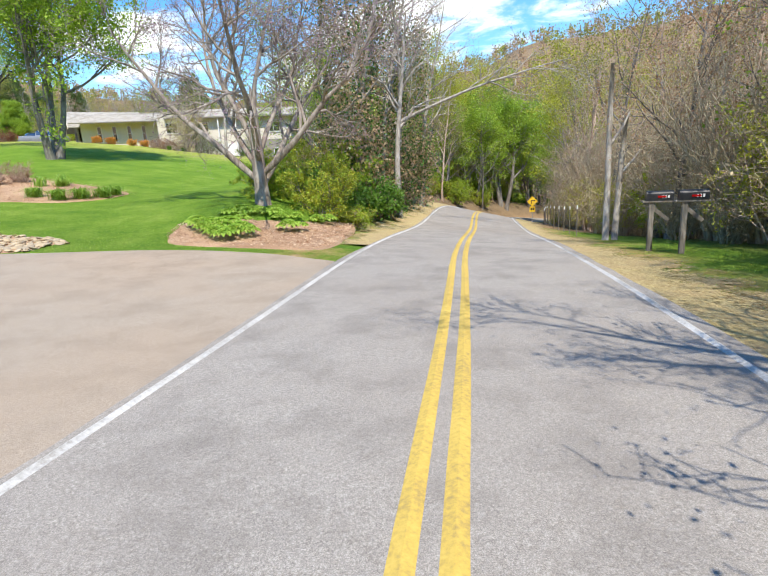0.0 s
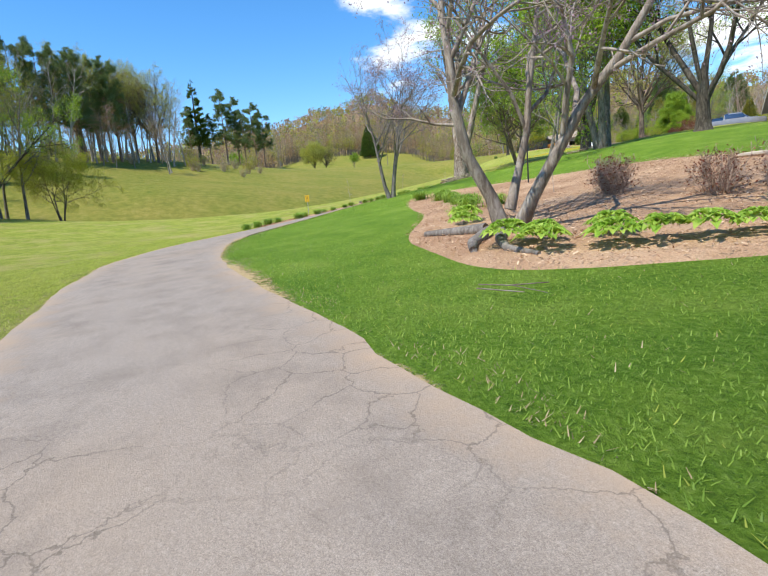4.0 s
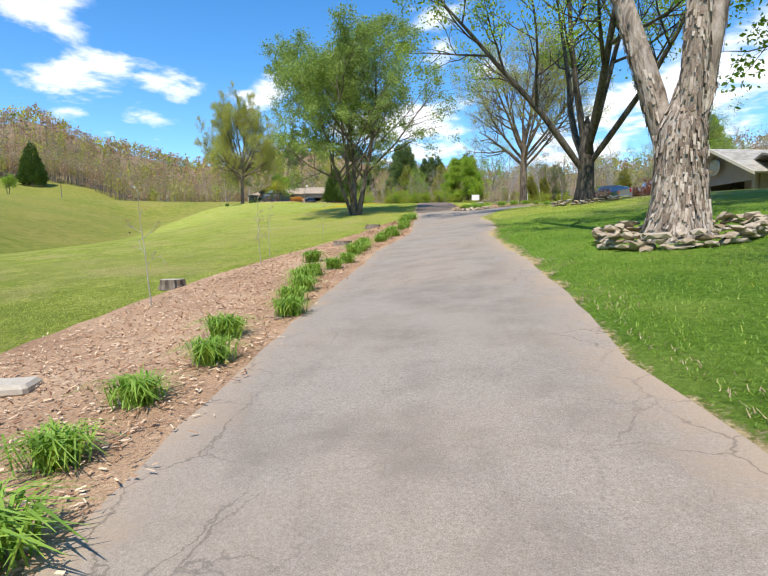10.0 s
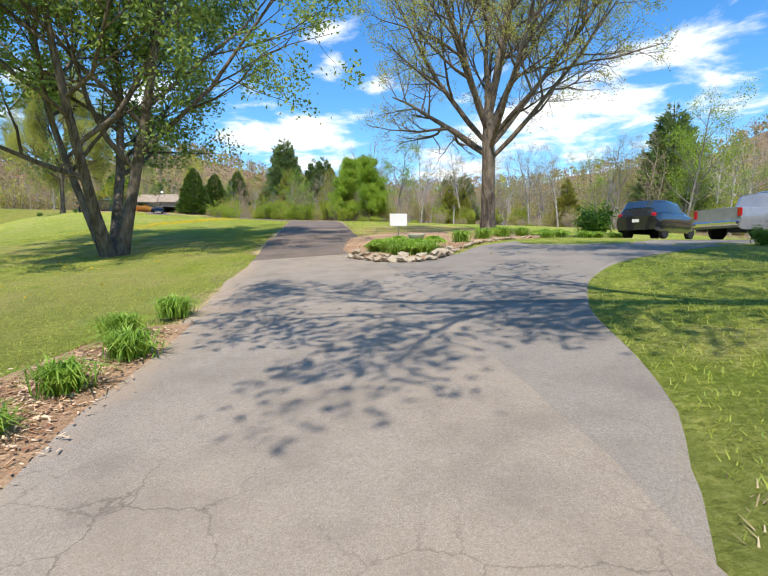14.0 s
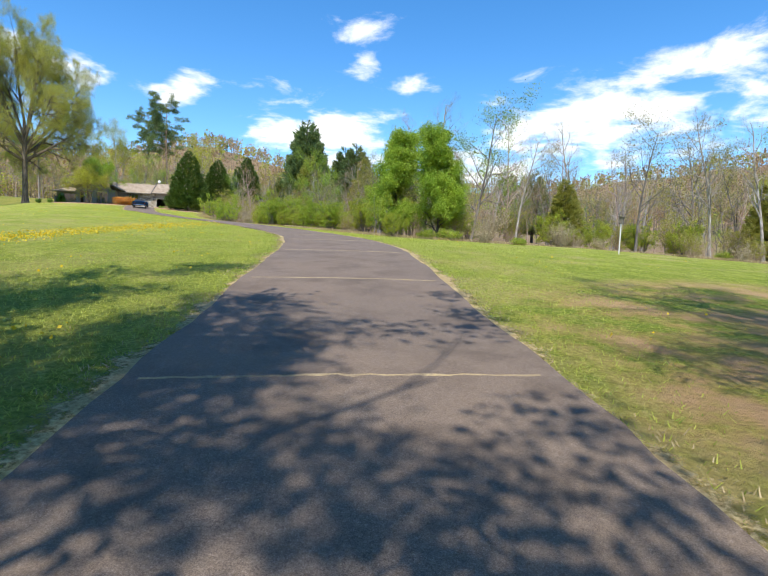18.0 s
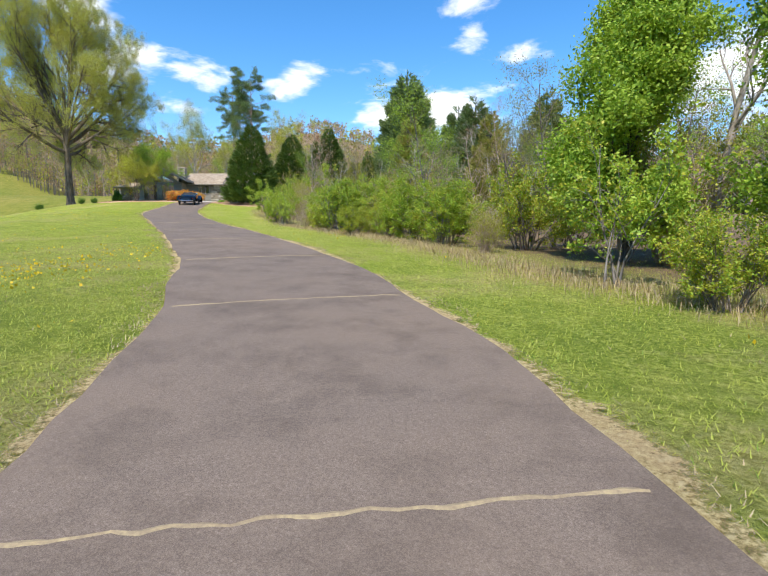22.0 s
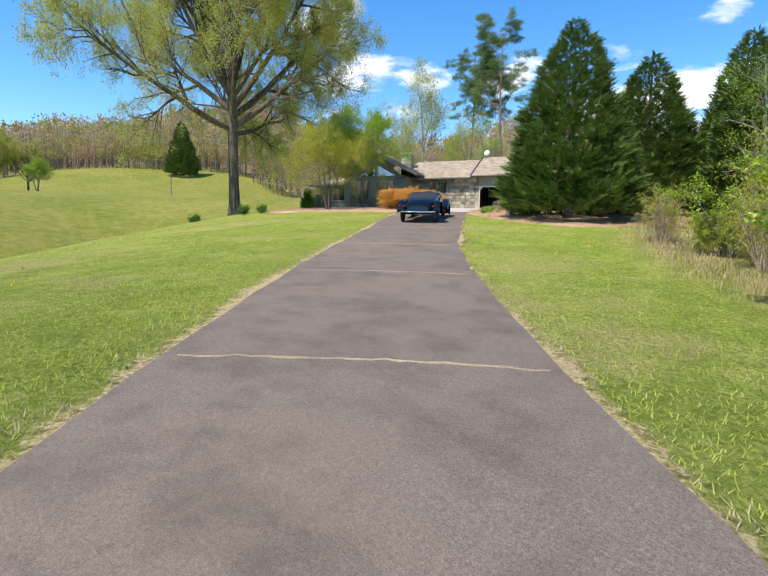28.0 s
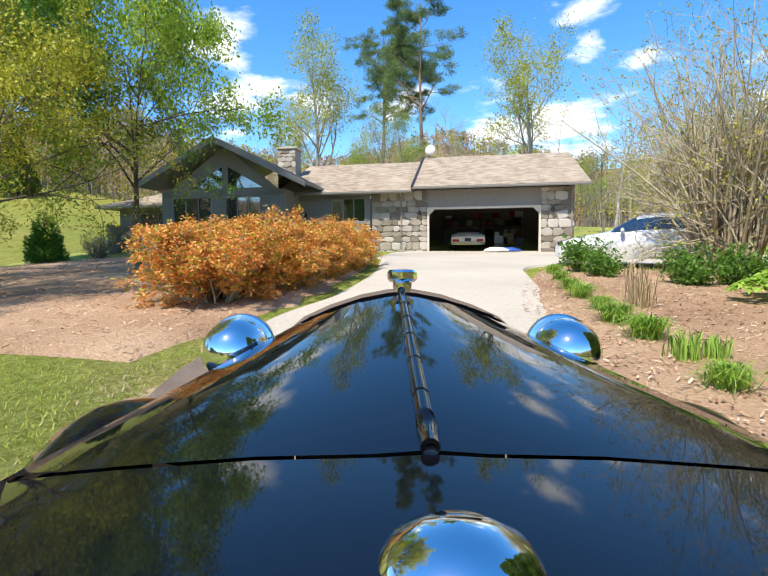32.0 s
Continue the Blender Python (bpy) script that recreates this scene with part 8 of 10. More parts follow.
def long_house():
    """The cream house above the lawn: a long low front that steps down to two storeys, and a gabled garage end."""
    ax, ay, bx, by = -34.3, 60.2, -9.0, 67.3
    L = math.hypot(bx - ax, by - ay)
    h = thing("long_house", "long low cream house with a pale shingle roof", "house", (ax, ay, 5.75), math.degrees(math.atan2(by - ay, bx - ax)))
    def wall(x0, x1, y0, y1, z0, z1, m=M_CREAM, name="wall"):
        return box_part(h, name, ((x0 + x1) / 2, (y0 + y1) / 2, (z0 + z1) / 2), (x1 - x0, y1 - y0, z1 - z0), m)
    D = 9.0
    wall(0, 8.5, 1.6, 1.8, -0.6, 2.55); wall(8.5, 23.9, 0.0, 0.2, -2.9, 2.75); wall(23.9, L, 2.2, 2.4, -2.9, 2.75)
    wall(0, 0.2, 1.8, D, -0.6, 2.55); wall(L - 0.2, L, 2.4, D, -2.9, 2.75); wall(0.2, L - 0.2, D - 0.2, D, -2.9, 2.6)
    wall(8.5, 8.7, 0.2, 1.6, -0.6, 2.55); wall(23.7, 23.9, 0.2, 2.2, -2.9, 2.75)
    wall(17.4, 23.9, -0.06, 0.0, -2.9, -0.1, M_MORTAR, "stone_base")
    # roof, with the porch roof stepping forward
    shingled(h, (-0.8, 0.2, 2.5), (9.3, 0.2, 2.5), (-0.8, 5.0, 3.75), (9.3, 5.0, 3.75), seed=41, m=M_SHINGLE_GREY)
    shingled(h, (9.3, -0.75, 2.62), (L + 0.7, -0.75, 2.72), (9.3, 5.0, 4.1), (L + 0.7, 5.0, 4.2), seed=42, m=M_SHINGLE_GREY)
    shingled(h, (L + 0.7, D + 0.7, 2.7), (-0.8, D + 0.7, 2.5), (L + 0.7, 5.0, 4.2), (-0.8, 5.0, 3.75), seed=43, m=M_SHINGLE_GREY)
    gutter(h, -0.8, 9.3, 0.22, 2.48); gutter(h, 9.3, L + 0.7, -0.73, 2.6)
    for x in (1.7, 3.3, 4.9, 6.5):
        window(h, x, x + 0.5, 0.35, 2.15, 1.58, 1, M_WHITE, True, 0.07, 2)
    for x, w in ((9.4, 1.3), (12.9, 1.3)):
        window(h, x, x + w, 0.95, 2.15, -0.02, 1, M_WHITE, True, 0.07, 2)
    window(h, 21.0, 22.6, 0.75, 2.15, -0.02, 2, M_WHITE, True, 0.07, 2)
    for x in (18.7, 21.6):
        window(h, x, x + 0.9, -2.0, -1.2, -0.08, 1, M_WHITE)
    box_part(h, "door", (16.3, -0.03, -1.5), (1.7, 0.06, 2.1), M_WHITE, 0.01, "white double door")
    for x in (15.3, 17.3):
        box_part(h, "porch_post", (x, -0.6, -0.2), (0.14, 0.14, 5.5), M_WHITE, 0.01)
    # balcony at the end
    bal = box_part(h, "balcony", ((23.9 + L) / 2, 0.95, -0.12), (L - 23.9, 2.6, 0.16), M_WOOD_POST, 0.01, "dark wooden balcony with railing")
    for z in (0.35, 0.95):
        box_part(bal, "rail", ((23.9 + L) / 2, -0.3, z), (L - 23.9, 0.06, 0.06), M_WOOD_POST)
    for i in range(15):
        box_part(bal, "baluster", (24.0 + (L - 24.1) * i / 14, -0.3, 0.65), (0.035, 0.035, 0.6), M_WOOD_POST)
    for z0, z1 in ((-2.9, 2.7),):
        box_part(bal, "post", (L - 0.1, -0.3, (z0 + z1) / 2), (0.12, 0.12, z1 - z0), M_WHITE)
    box_part(h, "chimney", (23.0, 4.2, 4.6), (0.9, 0.8, 1.7), M_MORTAR)
    stone_face(h, 22.52, 23.48, 3.7, 5.4, 3.79, 0.05, 0.3, 51)
    return h


long_house()


def garage_wing():
    """The gabled garage end of the long house, turned towards the drive."""
    w = thing("garage_wing", "taupe gabled garage wing of the long cream house", "garage", (-37.1, 63.3, 5.8), 32.1)
    gx0, gx1, gy0, gy1 = 0.9, 8.4, 0.8, 7.3
    mid = (gy0 + gy1) / 2
    for nm, c, s in (("wall", (gx0 + 0.1, 6.3, 0.9), (0.2, 2.0, 3.4)), ("wall", (gx0 + 0.1, 0.95, 0.9), (0.2, 0.3, 3.4)), ("wall", (gx0 + 0.1, 3.2, 2.25), (0.2, 4.2, 0.7)), ("wall", (4.85, gy0 + 0.1, 0.9), (7.1, 0.2, 3.4)), ("wall", (4.85, gy1 - 0.1, 0.9), (7.1, 0.2, 3.4))):
        box_part(w, nm, c, s, M_TRIM)
    part("gable_wall", Build().add([(gx0, gy0, 2.6), (gx0, gy1, 2.6), (gx0, mid, 4.3), (gx0 + 0.2, gy0, 2.6), (gx0 + 0.2, gy1, 2.6), (gx0 + 0.2, mid, 4.3)], [(0, 1, 2), (5, 4, 3), (0, 3, 4, 1), (1, 4, 5, 2), (2, 5, 3, 0)]), M_TRIM, w, "taupe gable above a wide garage opening")
    shingled(w, (gx0 - 0.9, gy0 - 0.9, 2.3), (8.6, gy0 - 0.9, 2.3), (gx0 - 0.9, mid, 4.5), (8.6, mid, 4.5), seed=44, m=M_SHINGLE_GREY)
    shingled(w, (8.6, gy1 + 0.9, 2.3), (gx0 - 0.9, gy1 + 0.9, 2.3), (8.6, mid, 4.5), (gx0 - 0.9, mid, 4.5), seed=45, m=M_SHINGLE_GREY)
    for s, e in ((-1, gy0 - 0.9), (1, gy1 + 0.9)):
        part("bargeboard", Build().add([(gx0 - 0.93, mid, 4.52), (gx0 - 0.93, e, 2.32), (gx0 - 0.93, e, 2.1), (gx0 - 0.93, mid, 4.28), (gx0 - 0.88, mid, 4.52), (gx0 - 0.88, e, 2.32), (gx0 - 0.88, e, 2.1), (gx0 - 0.88, mid, 4.28)], [(0, 1, 2, 3), (7, 6, 5, 4), (0, 4, 5, 1), (1, 5, 6, 2), (2, 6, 7, 3), (3, 7, 4, 0)]), M_CREAM, w, "cream bargeboard")
    box_part(w, "garage_floor", (4.8, mid, -0.45), (7.0, gy1 - gy0 - 0.4, 0.1), M_CONCRETE)
    hoop = part("basketball_board", Build().lathe([(0.0, 0.0), (0.55, 0.0), (0.6, 0.02), (0.55, 0.05), (0.0, 0.05)], 18, pose(gx0 - 0.35, mid + 0.2, 3.2, 0, -90, 0)), M_ALU, w, "grey fan-shaped backboard on the gable")
    part("rim", Build().lathe([(0.22, 0.0), (0.24, 0.01), (0.24, 0.03), (0.22, 0.03)], 16, pose(gx0 - 0.65, mid + 0.2, 2.85)), M_YELLOW_SIGN, hoop, "orange hoop")
    box_part(w, "inner_wall", (4.4, mid, 0.9), (0.15, gy1 - gy0 - 0.5, 3.2), M_WOOD_POST, 0.0, "dim brown wall inside the garage")
    return w


garage_wing()


def far_house(x, y, rz, L, label, deck=True, m=M_WHITE):
    h = thing("far_house", label, "house", (x, y, gz(x, y)), rz)
    for nm, c, s in (("wall", (0, -4.0, 1.6), (L, 0.2, 4.4)), ("wall", (0, 4.0, 1.6), (L, 0.2, 4.4)), ("wall", (-L / 2 + 0.1, 0, 1.6), (0.2, 7.8, 4.4)), ("wall", (L / 2 - 0.1, 0, 1.6), (0.2, 7.8, 4.4))):
        box_part(h, nm, c, s, m)
    shingled(h, (-L / 2 - 0.6, -4.8, 3.7), (L / 2 + 0.6, -4.8, 3.7), (-L / 2 - 0.6, 0, 5.4), (L / 2 + 0.6, 0, 5.4), course=0.5, tab=1.2, seed=61)
    shingled(h, (L / 2 + 0.6, 4.8, 3.7), (-L / 2 - 0.6, 4.8, 3.7), (L / 2 + 0.6, 0, 5.4), (-L / 2 - 0.6, 0, 5.4), course=0.5, tab=1.2, seed=62)
    for i in range(4):
        window(h, -L / 2 + 1.5 + i * (L - 3) / 4, -L / 2 + 2.9 + i * (L - 3) / 4, 1.6, 3.0, -4.12, 2, M_TRIM, False)
    if deck:
        d = box_part(h, "deck", (0, -6.0, 0.9), (L, 3.6, 0.15), M_WHITE)
        for i in range(9):
            box_part(d, "post", (-L / 2 + L * i / 8, -7.7, 0.9), (0.12, 0.12, 2.4), M_WHITE)
        box_part(d, "rail", (0, -7.7, 1.9), (L, 0.08, 0.1), M_WHITE)
    return h


far_house(-262.0, 216.0, 42, 14, "far tan house with a pale railed deck below the hill", True, M_CREAM)

# ---------------------------------------------------------------- vehicles
def section(y, w, wt, zs, zb, zt):
    """Half-round body section at y: width at the belt and at the top; heights of sill, belt and top."""
    pts = [(-w * 0.93, zs), (-w, zs + (zb - zs) * 0.35), (-w * 0.985, zb - 0.04), (-w * 0.95, zb)]
    if zt > zb + 0.05:
        pts += [(-wt - (w * 0.93 - wt) * 0.45, zb + (zt - zb) * 0.5), (-wt, zt - 0.05), (-wt * 0.8, zt)]
    else:
        pts += [(-w * 0.85, zb + 0.02), (-w * 0.6, zt + 0.01), (-w * 0.35, zt + 0.02)]
    pts += [(0, zt + 0.025)]
    full = pts + [(-x, z) for x, z in pts[-2::-1]]
    return [(x, y, z) for x, z in full]


def vehicle(name, label, paint_m, stations, wheels, wr, glass, lamps, m, extra=None, track=0.78):
    """A car from stations along its length; front is -y. glass: ranges of stations with side windows."""
    v = thing(name, label, "car")
    rows = [section(*s) for s in stations]
    part("body", loft(Build(), rows), paint_m, v, smooth=True)
    n = len(rows[0])
    for a, b, kind in glass:
        if kind == "side":
            for sgn in (0, 1):
                pr = []
                for s in stations[a:b + 1]:
                    r = section(*s)
                    q = [Vector(r[3]), Vector(r[4]), Vector(r[5])] if not sgn else [Vector(r[n - 6]), Vector(r[n - 5]), Vector(r[n - 4])]
                    if sgn:
                        q = q[::-1]
                    lo, md, hi = q
                    off = Vector((-0.012 if not sgn else 0.012, 0, 0))
                    pr.append([lo.lerp(md, 0.25) + off, md + off, md.lerp(hi, 0.75) + off])
                part("side_window", Build().sheet([[tuple(p) for p in r] for r in pr]), M_GLASS, v, smooth=True)
        else:
            r0, r1 = section(*stations[a]), section(*stations[b])
            off = Vector((0, -0.015 if kind == "front" else 0.015, 0.015))
            lo = [Vector(p) for p in (r0[4:n - 4] if stations[a][5] > stations[a][4] + 0.05 else r0[4:n - 4])]
            hi = [Vector(p) for p in r1[4:n - 4]]
            rows2 = [[tuple(p.lerp(q, u) + off) for p, q in zip(lo, hi)] for u in (0.1, 0.5, 0.92)]
            part("windscreen" if kind == "front" else "rear_window", Build().sheet(rows2), M_GLASS, v, smooth=True)
    for x in (-track, track):
        for y in wheels:
            s = -1 if x < 0 else 1
            t = part("tyre", Build().lathe([(wr * 0.62, -0.1), (wr * 0.92, -0.1), (wr, -0.06), (wr, 0.06), (wr * 0.92, 0.1), (wr * 0.62, 0.1)], 24, pose(x, y, wr, 0, 90, 0)), M_RUBBER, v, smooth=False)
            part("rim", Build().lathe([(0.03, 0.09), (wr * 0.2, 0.1), (wr * 0.5, 0.07), (wr * 0.63, 0.095)], 18, pose(x, y, wr, 0, 90 * s, 0)), M_ALU, t)
    for nm, c, s, mm in lamps:
        part(nm, Build().box(c, s, bevel=min(s) * 0.3), mm, v)
    v.matrix_basis = m
    return v


SEDAN = [(-2.35, 0.55, 0.4, 0.32, 0.58, 0.60), (-2.2, 0.80, 0.5, 0.22, 0.68, 0.70), (-1.7, 0.89, 0.55, 0.20, 0.80, 0.84), (-1.0, 0.91, 0.6, 0.20, 0.90, 0.95), (-0.85, 0.91, 0.62, 0.20, 0.92, 1.0), (-0.15, 0.92, 0.58, 0.20, 0.93, 1.38), (0.4, 0.92, 0.58, 0.20, 0.94, 1.44), (1.1, 0.92, 0.57, 0.20, 0.95, 1.38), (1.75, 0.91, 0.58, 0.22, 0.97, 1.12), (2.15, 0.87, 0.6, 0.26, 0.94, 0.98), (2.4, 0.74, 0.5, 0.36, 0.80, 0.82)]
vehicle("white_sedan", "white sedan parked on the concrete beside the garage", M_CAR_WHITE, SEDAN, (-1.42, 1.4), 0.33, [(4, 8, "side"), (4, 5, "front"), (7, 8, "rear")],
        [("headlight", (-0.66, -2.16, 0.64), (0.3, 0.2, 0.12), M_GLASS), ("headlight", (0.66, -2.16, 0.64), (0.3, 0.2, 0.12), M_GLASS), ("grille", (0, -2.36, 0.5), (0.8, 0.06, 0.22), M_BLACK_METAL), ("taillight", (-0.7, 2.3, 0.82), (0.3, 0.1, 0.12), M_RED_LAMP), ("taillight", (0.7, 2.3, 0.82), (0.3, 0.1, 0.12), M_RED_LAMP), ("mirror", (-1.0, -0.55, 0.98), (0.18, 0.1, 0.12), M_CAR_WHITE), ("mirror", (1.0, -0.55, 0.98), (0.18, 0.1, 0.12), M_CAR_WHITE), ("number_plate", (0, -2.41, 0.38), (0.3, 0.02, 0.12), M_WHITE)],
        pose(-120.3, 141.9, gz(-120.3, 141.9) + 0.06, 0, 0, -75))
COUPE = [(-2.4, 0.7, 0.5, 0.35, 0.66, 0.68), (-2.2, 0.86, 0.5, 0.24, 0.76, 0.78), (-1.2, 0.9, 0.6, 0.22, 0.84, 0.88), (-0.6, 0.9, 0.62, 0.22, 0.88, 0.94), (0.0, 0.9, 0.58, 0.22, 0.9, 1.28), (0.6, 0.9, 0.58, 0.22, 0.9, 1.32), (1.2, 0.9, 0.6, 0.22, 0.9, 1.24), (1.9, 0.88, 0.62, 0.24, 0.88, 0.96), (2.3, 0.86, 0.62, 0.3, 0.84, 0.87), (2.45, 0.84, 0.6, 0.36, 0.72, 0.74)]
vehicle("cream_coupe", "old cream coupe standing inside the open garage", M_CAR_CREAM, COUPE, (-1.4, 1.35), 0.32, [(3, 7, "side"), (3, 4, "front"), (6, 7, "rear")],
        [("taillight", (-0.6, 2.44, 0.58), (0.34, 0.05, 0.12), M_RED_LAMP), ("taillight", (0.6, 2.44, 0.58), (0.34, 0.05, 0.12), M_RED_LAMP), ("bumper", (0, 2.5, 0.45), (1.7, 0.1, 0.1), M_CHROME), ("number_plate", (0, 2.485, 0.62), (0.32, 0.02, 0.15), M_INK)],
        in_house(1.85, 3.6, 0.0, 180))
SUVS = [(-2.2, 0.7, 0.5, 0.4, 0.85, 0.88), (-2.0, 0.88, 0.6, 0.3, 0.98, 1.0), (-1.1, 0.93, 0.65, 0.28, 1.05, 1.12), (-0.95, 0.93, 0.66, 0.28, 1.06, 1.18), (-0.3, 0.94, 0.66, 0.28, 1.06, 1.66), (0.6, 0.94, 0.68, 0.28, 1.07, 1.74), (1.7, 0.93, 0.68, 0.3, 1.08, 1.68), (2.1, 0.9, 0.66, 0.34, 1.05, 1.3), (2.25, 0.86, 0.62, 0.4, 0.95, 0.98)]
vehicle("dark_suv", "dark estate car parked with its tail lamps lit red", M_CAR_DARK, SUVS, (-1.35, 1.35), 0.35, [(3, 7, "side"), (3, 4, "front"), (6, 7, "rear")],
        [("taillight", (-0.72, 2.16, 1.0), (0.22, 0.14, 0.24), M_RED_LAMP), ("taillight", (0.72, 2.16, 1.0), (0.22, 0.14, 0.24), M_RED_LAMP), ("number_plate", (0, 2.27, 0.8), (0.3, 0.02, 0.14), M_WHITE)],
        pose(-45.4, 71.4, gz(-45.4, 71.4) + 0.03, 0, 0, 143))
TRUCK = [(-2.7, 0.75, 0.5, 0.45, 0.95, 0.98), (-2.5, 0.92, 0.6, 0.35, 1.05, 1.08), (-1.4, 0.95, 0.66, 0.34, 1.12, 1.18), (-1.2, 0.95, 0.68, 0.34, 1.13, 1.26), (-0.6, 0.95, 0.68, 0.34, 1.13, 1.74), (0.4, 0.95, 0.68, 0.34, 1.13, 1.78), (0.75, 0.95, 0.7, 0.34, 1.13, 1.7), (0.9, 0.95, 0.75, 0.34, 1.13, 1.14), (2.6, 0.95, 0.75, 0.36, 1.12, 1.13), (2.7, 0.92, 0.72, 0.42, 1.1, 1.11)]
vehicle("silver_pickup", "silver pickup truck parked beside the long house", M_CAR_SILVER, TRUCK, (-1.75, 1.7), 0.38, [(3, 6, "side"), (3, 4, "front"), (5, 6, "rear")],
        [("taillight", (-0.85, 2.68, 0.95), (0.16, 0.08, 0.3), M_RED_LAMP), ("taillight", (0.85, 2.68, 0.95), (0.16, 0.08, 0.3), M_RED_LAMP), ("bumper", (0, 2.78, 0.58), (1.8, 0.14, 0.16), M_CHROME)],
        pose(-42.6, 67.2, gz(-42.6, 67.2) + 0.03, 0, 0, 122))


def vintage_car():
    """The front of the old black car where it comes to a stop: bonnet, scuttle, wings, lamps and front wheels."""
    v = thing("vintage_car", "black vintage car with chrome headlamps stopped on the drive", "car")
    v.matrix_basis = pose(-116.187, 126.133, 15.801, -3.86, 0.40, 41.59)
    X0 = 0.056

    def rib(y, hw, top, sh, drop, low):
        """Bonnet section: half width, crown height, shoulder height, depth of the side."""
        half = [(0.0, top), (0.12 * hw, top - 0.004), (0.35 * hw, top - (top - sh) * 0.22), (0.62 * hw, top - (top - sh) * 0.58), (0.85 * hw, sh), (0.96 * hw, sh - 0.035), (hw, sh - 0.10), (hw * 1.005, sh - drop * 0.5), (hw * 1.0, low)]
        pts = [(-x, z) for x, z in half[:0:-1]] + half
        return [(X0 + x, y, z) for x, z in pts]

    def lerp(a, b, u):
        return a + (b - a) * u
    # bonnet, from the radiator back to the seam
    rows = []
    for u in np.linspace(0, 1, 14):
        y = lerp(1.66, 0.615, u)
        k = u ** 0.85
        rows.append(rib(y, lerp(0.37, 0.60, k), lerp(-0.012, -0.196, u), lerp(-0.104, -0.228, k), 0.3, lerp(-0.62, -0.72, u)))
    n = len(rows[0])
    mid = n // 2
    part("bonnet", Build().sheet([r[:mid] + [(X0 - 0.012, r[mid][1], r[mid][2])] for r in rows]), M_CAR_BLACK, v, "gloss black bonnet leaf", smooth=True)
    part("bonnet", Build().sheet([[(X0 + 0.012, r[mid][1], r[mid][2])] + r[mid + 1:] for r in rows]), M_CAR_BLACK, v, "gloss black bonnet leaf", smooth=True)
    hinge = part("centre_hinge", Build().tube([(X0, r[mid][1], r[mid][2] + 0.004) for r in rows], 0.0125, 10), M_CAR_BLACK, v, "long piano hinge down the bonnet", smooth=True)
    for r in rows[1:-1:2]:
        part("knuckle", Build().tube([(X0, r[mid][1] - 0.002, r[mid][2] + 0.0045), (X0, r[mid][1] + 0.002, r[mid][2] + 0.0045)], 0.0135, 10), M_CAR_BLACK, hinge)
    part("hinge_end", Build().tube([(X0, 0.70, -0.176), (X0, 0.655, -0.182), (X0, 0.628, -0.190)], [0.013, 0.014, 0.011], 12), M_CAR_BLACK, hinge, smooth=True)
    # scuttle
    rows2 = []
    for u in np.linspace(0, 1, 8):
        y = lerp(0.607, 0.24, u)
        rows2.append(rib(y, lerp(0.602, 0.69, u), lerp(-0.198, -0.225, u), lerp(-0.230, -0.262, u), 0.3, -0.74))
    part("scuttle", Build().sheet(rows2), M_CAR_BLACK, v, "gloss black scuttle behind the bonnet seam", smooth=True)
    part("seam", Build().sheet([[(x, 0.622, z - 0.012) for x, _, z in rows[-1]], [(x, 0.600, z - 0.012) for x, _, z in rows2[0]]]), M_RUBBER, v)
    # body behind the scuttle under its tonneau, closed by a rounded tail
    tail = [[(x, q, z + 0.183 * (y - 0.238)) for x, q, z in rib(y, hw, top, sh, 0.3, low)] for y, hw, top, sh, low in ((0.238, 0.69, -0.227, -0.264, -0.74), (0.10, 0.69, -0.27, -0.31, -0.78), (-0.4, 0.69, -0.33, -0.36, -0.86), (-1.0, 0.69, -0.38, -0.42, -0.90), (-1.5, 0.66, -0.43, -0.49, -0.92), (-1.85, 0.60, -0.50, -0.57, -0.94), (-2.10, 0.52, -0.62, -0.70, -0.95), (-2.18, 0.44, -0.72, -0.78, -0.95))]
    part("tonneau", Build().sheet([r[4:-4] for r in tail[:5]]), M_RUBBER, v, "black cloth tonneau over the seats", smooth=True)
    part("body", Build().sheet([[(x, y, z - 0.006) for x, y, z in r] for r in tail]), M_CAR_BLACK, v, "gloss black body with a rounded tail", smooth=True)
    part("tail_panel", Build().add([(x, y, z - 0.006) for x, y, z in tail[-1]], [tuple(range(len(tail[-1])))]), M_CAR_BLACK, v)
    part("rear_bumper", Build().tube([(X0 - 0.72, -2.2, -1.42), (X0 - 0.4, -2.3, -1.44), (X0 + 0.4, -2.3, -1.44), (X0 + 0.72, -2.2, -1.42)], 0.03, 8), M_CHROME, v, "chrome rear bumper", smooth=True)
    for s in (-1, 1):
        part("tail_lamp", Build().lathe([(0.0, 0.04), (0.035, 0.03), (0.045, 0.0), (0.04, -0.06)], 16, pose(X0 + s * 0.62, -2.12, -1.20, 90, 0, 0)), M_RED_LAMP, v, smooth=True)
        rr = []
        for a in np.linspace(-0.05, 1.1, 20):
            th = math.pi * a
            rr.append([(X0 + s * (0.76 + 0.15 * q), -1.5 + 0.56 * math.cos(th), -1.28 + 0.44 * math.sin(th) - 0.08 * abs(q) ** 2.6) for q in np.linspace(-1, 1, 9)])
        part("rear_wing", Build().sheet(rr), M_CAR_BLACK, v, "curved gloss black rear wing", smooth=True)
        w = (X0 + s * 0.74, -1.5, -1.435)
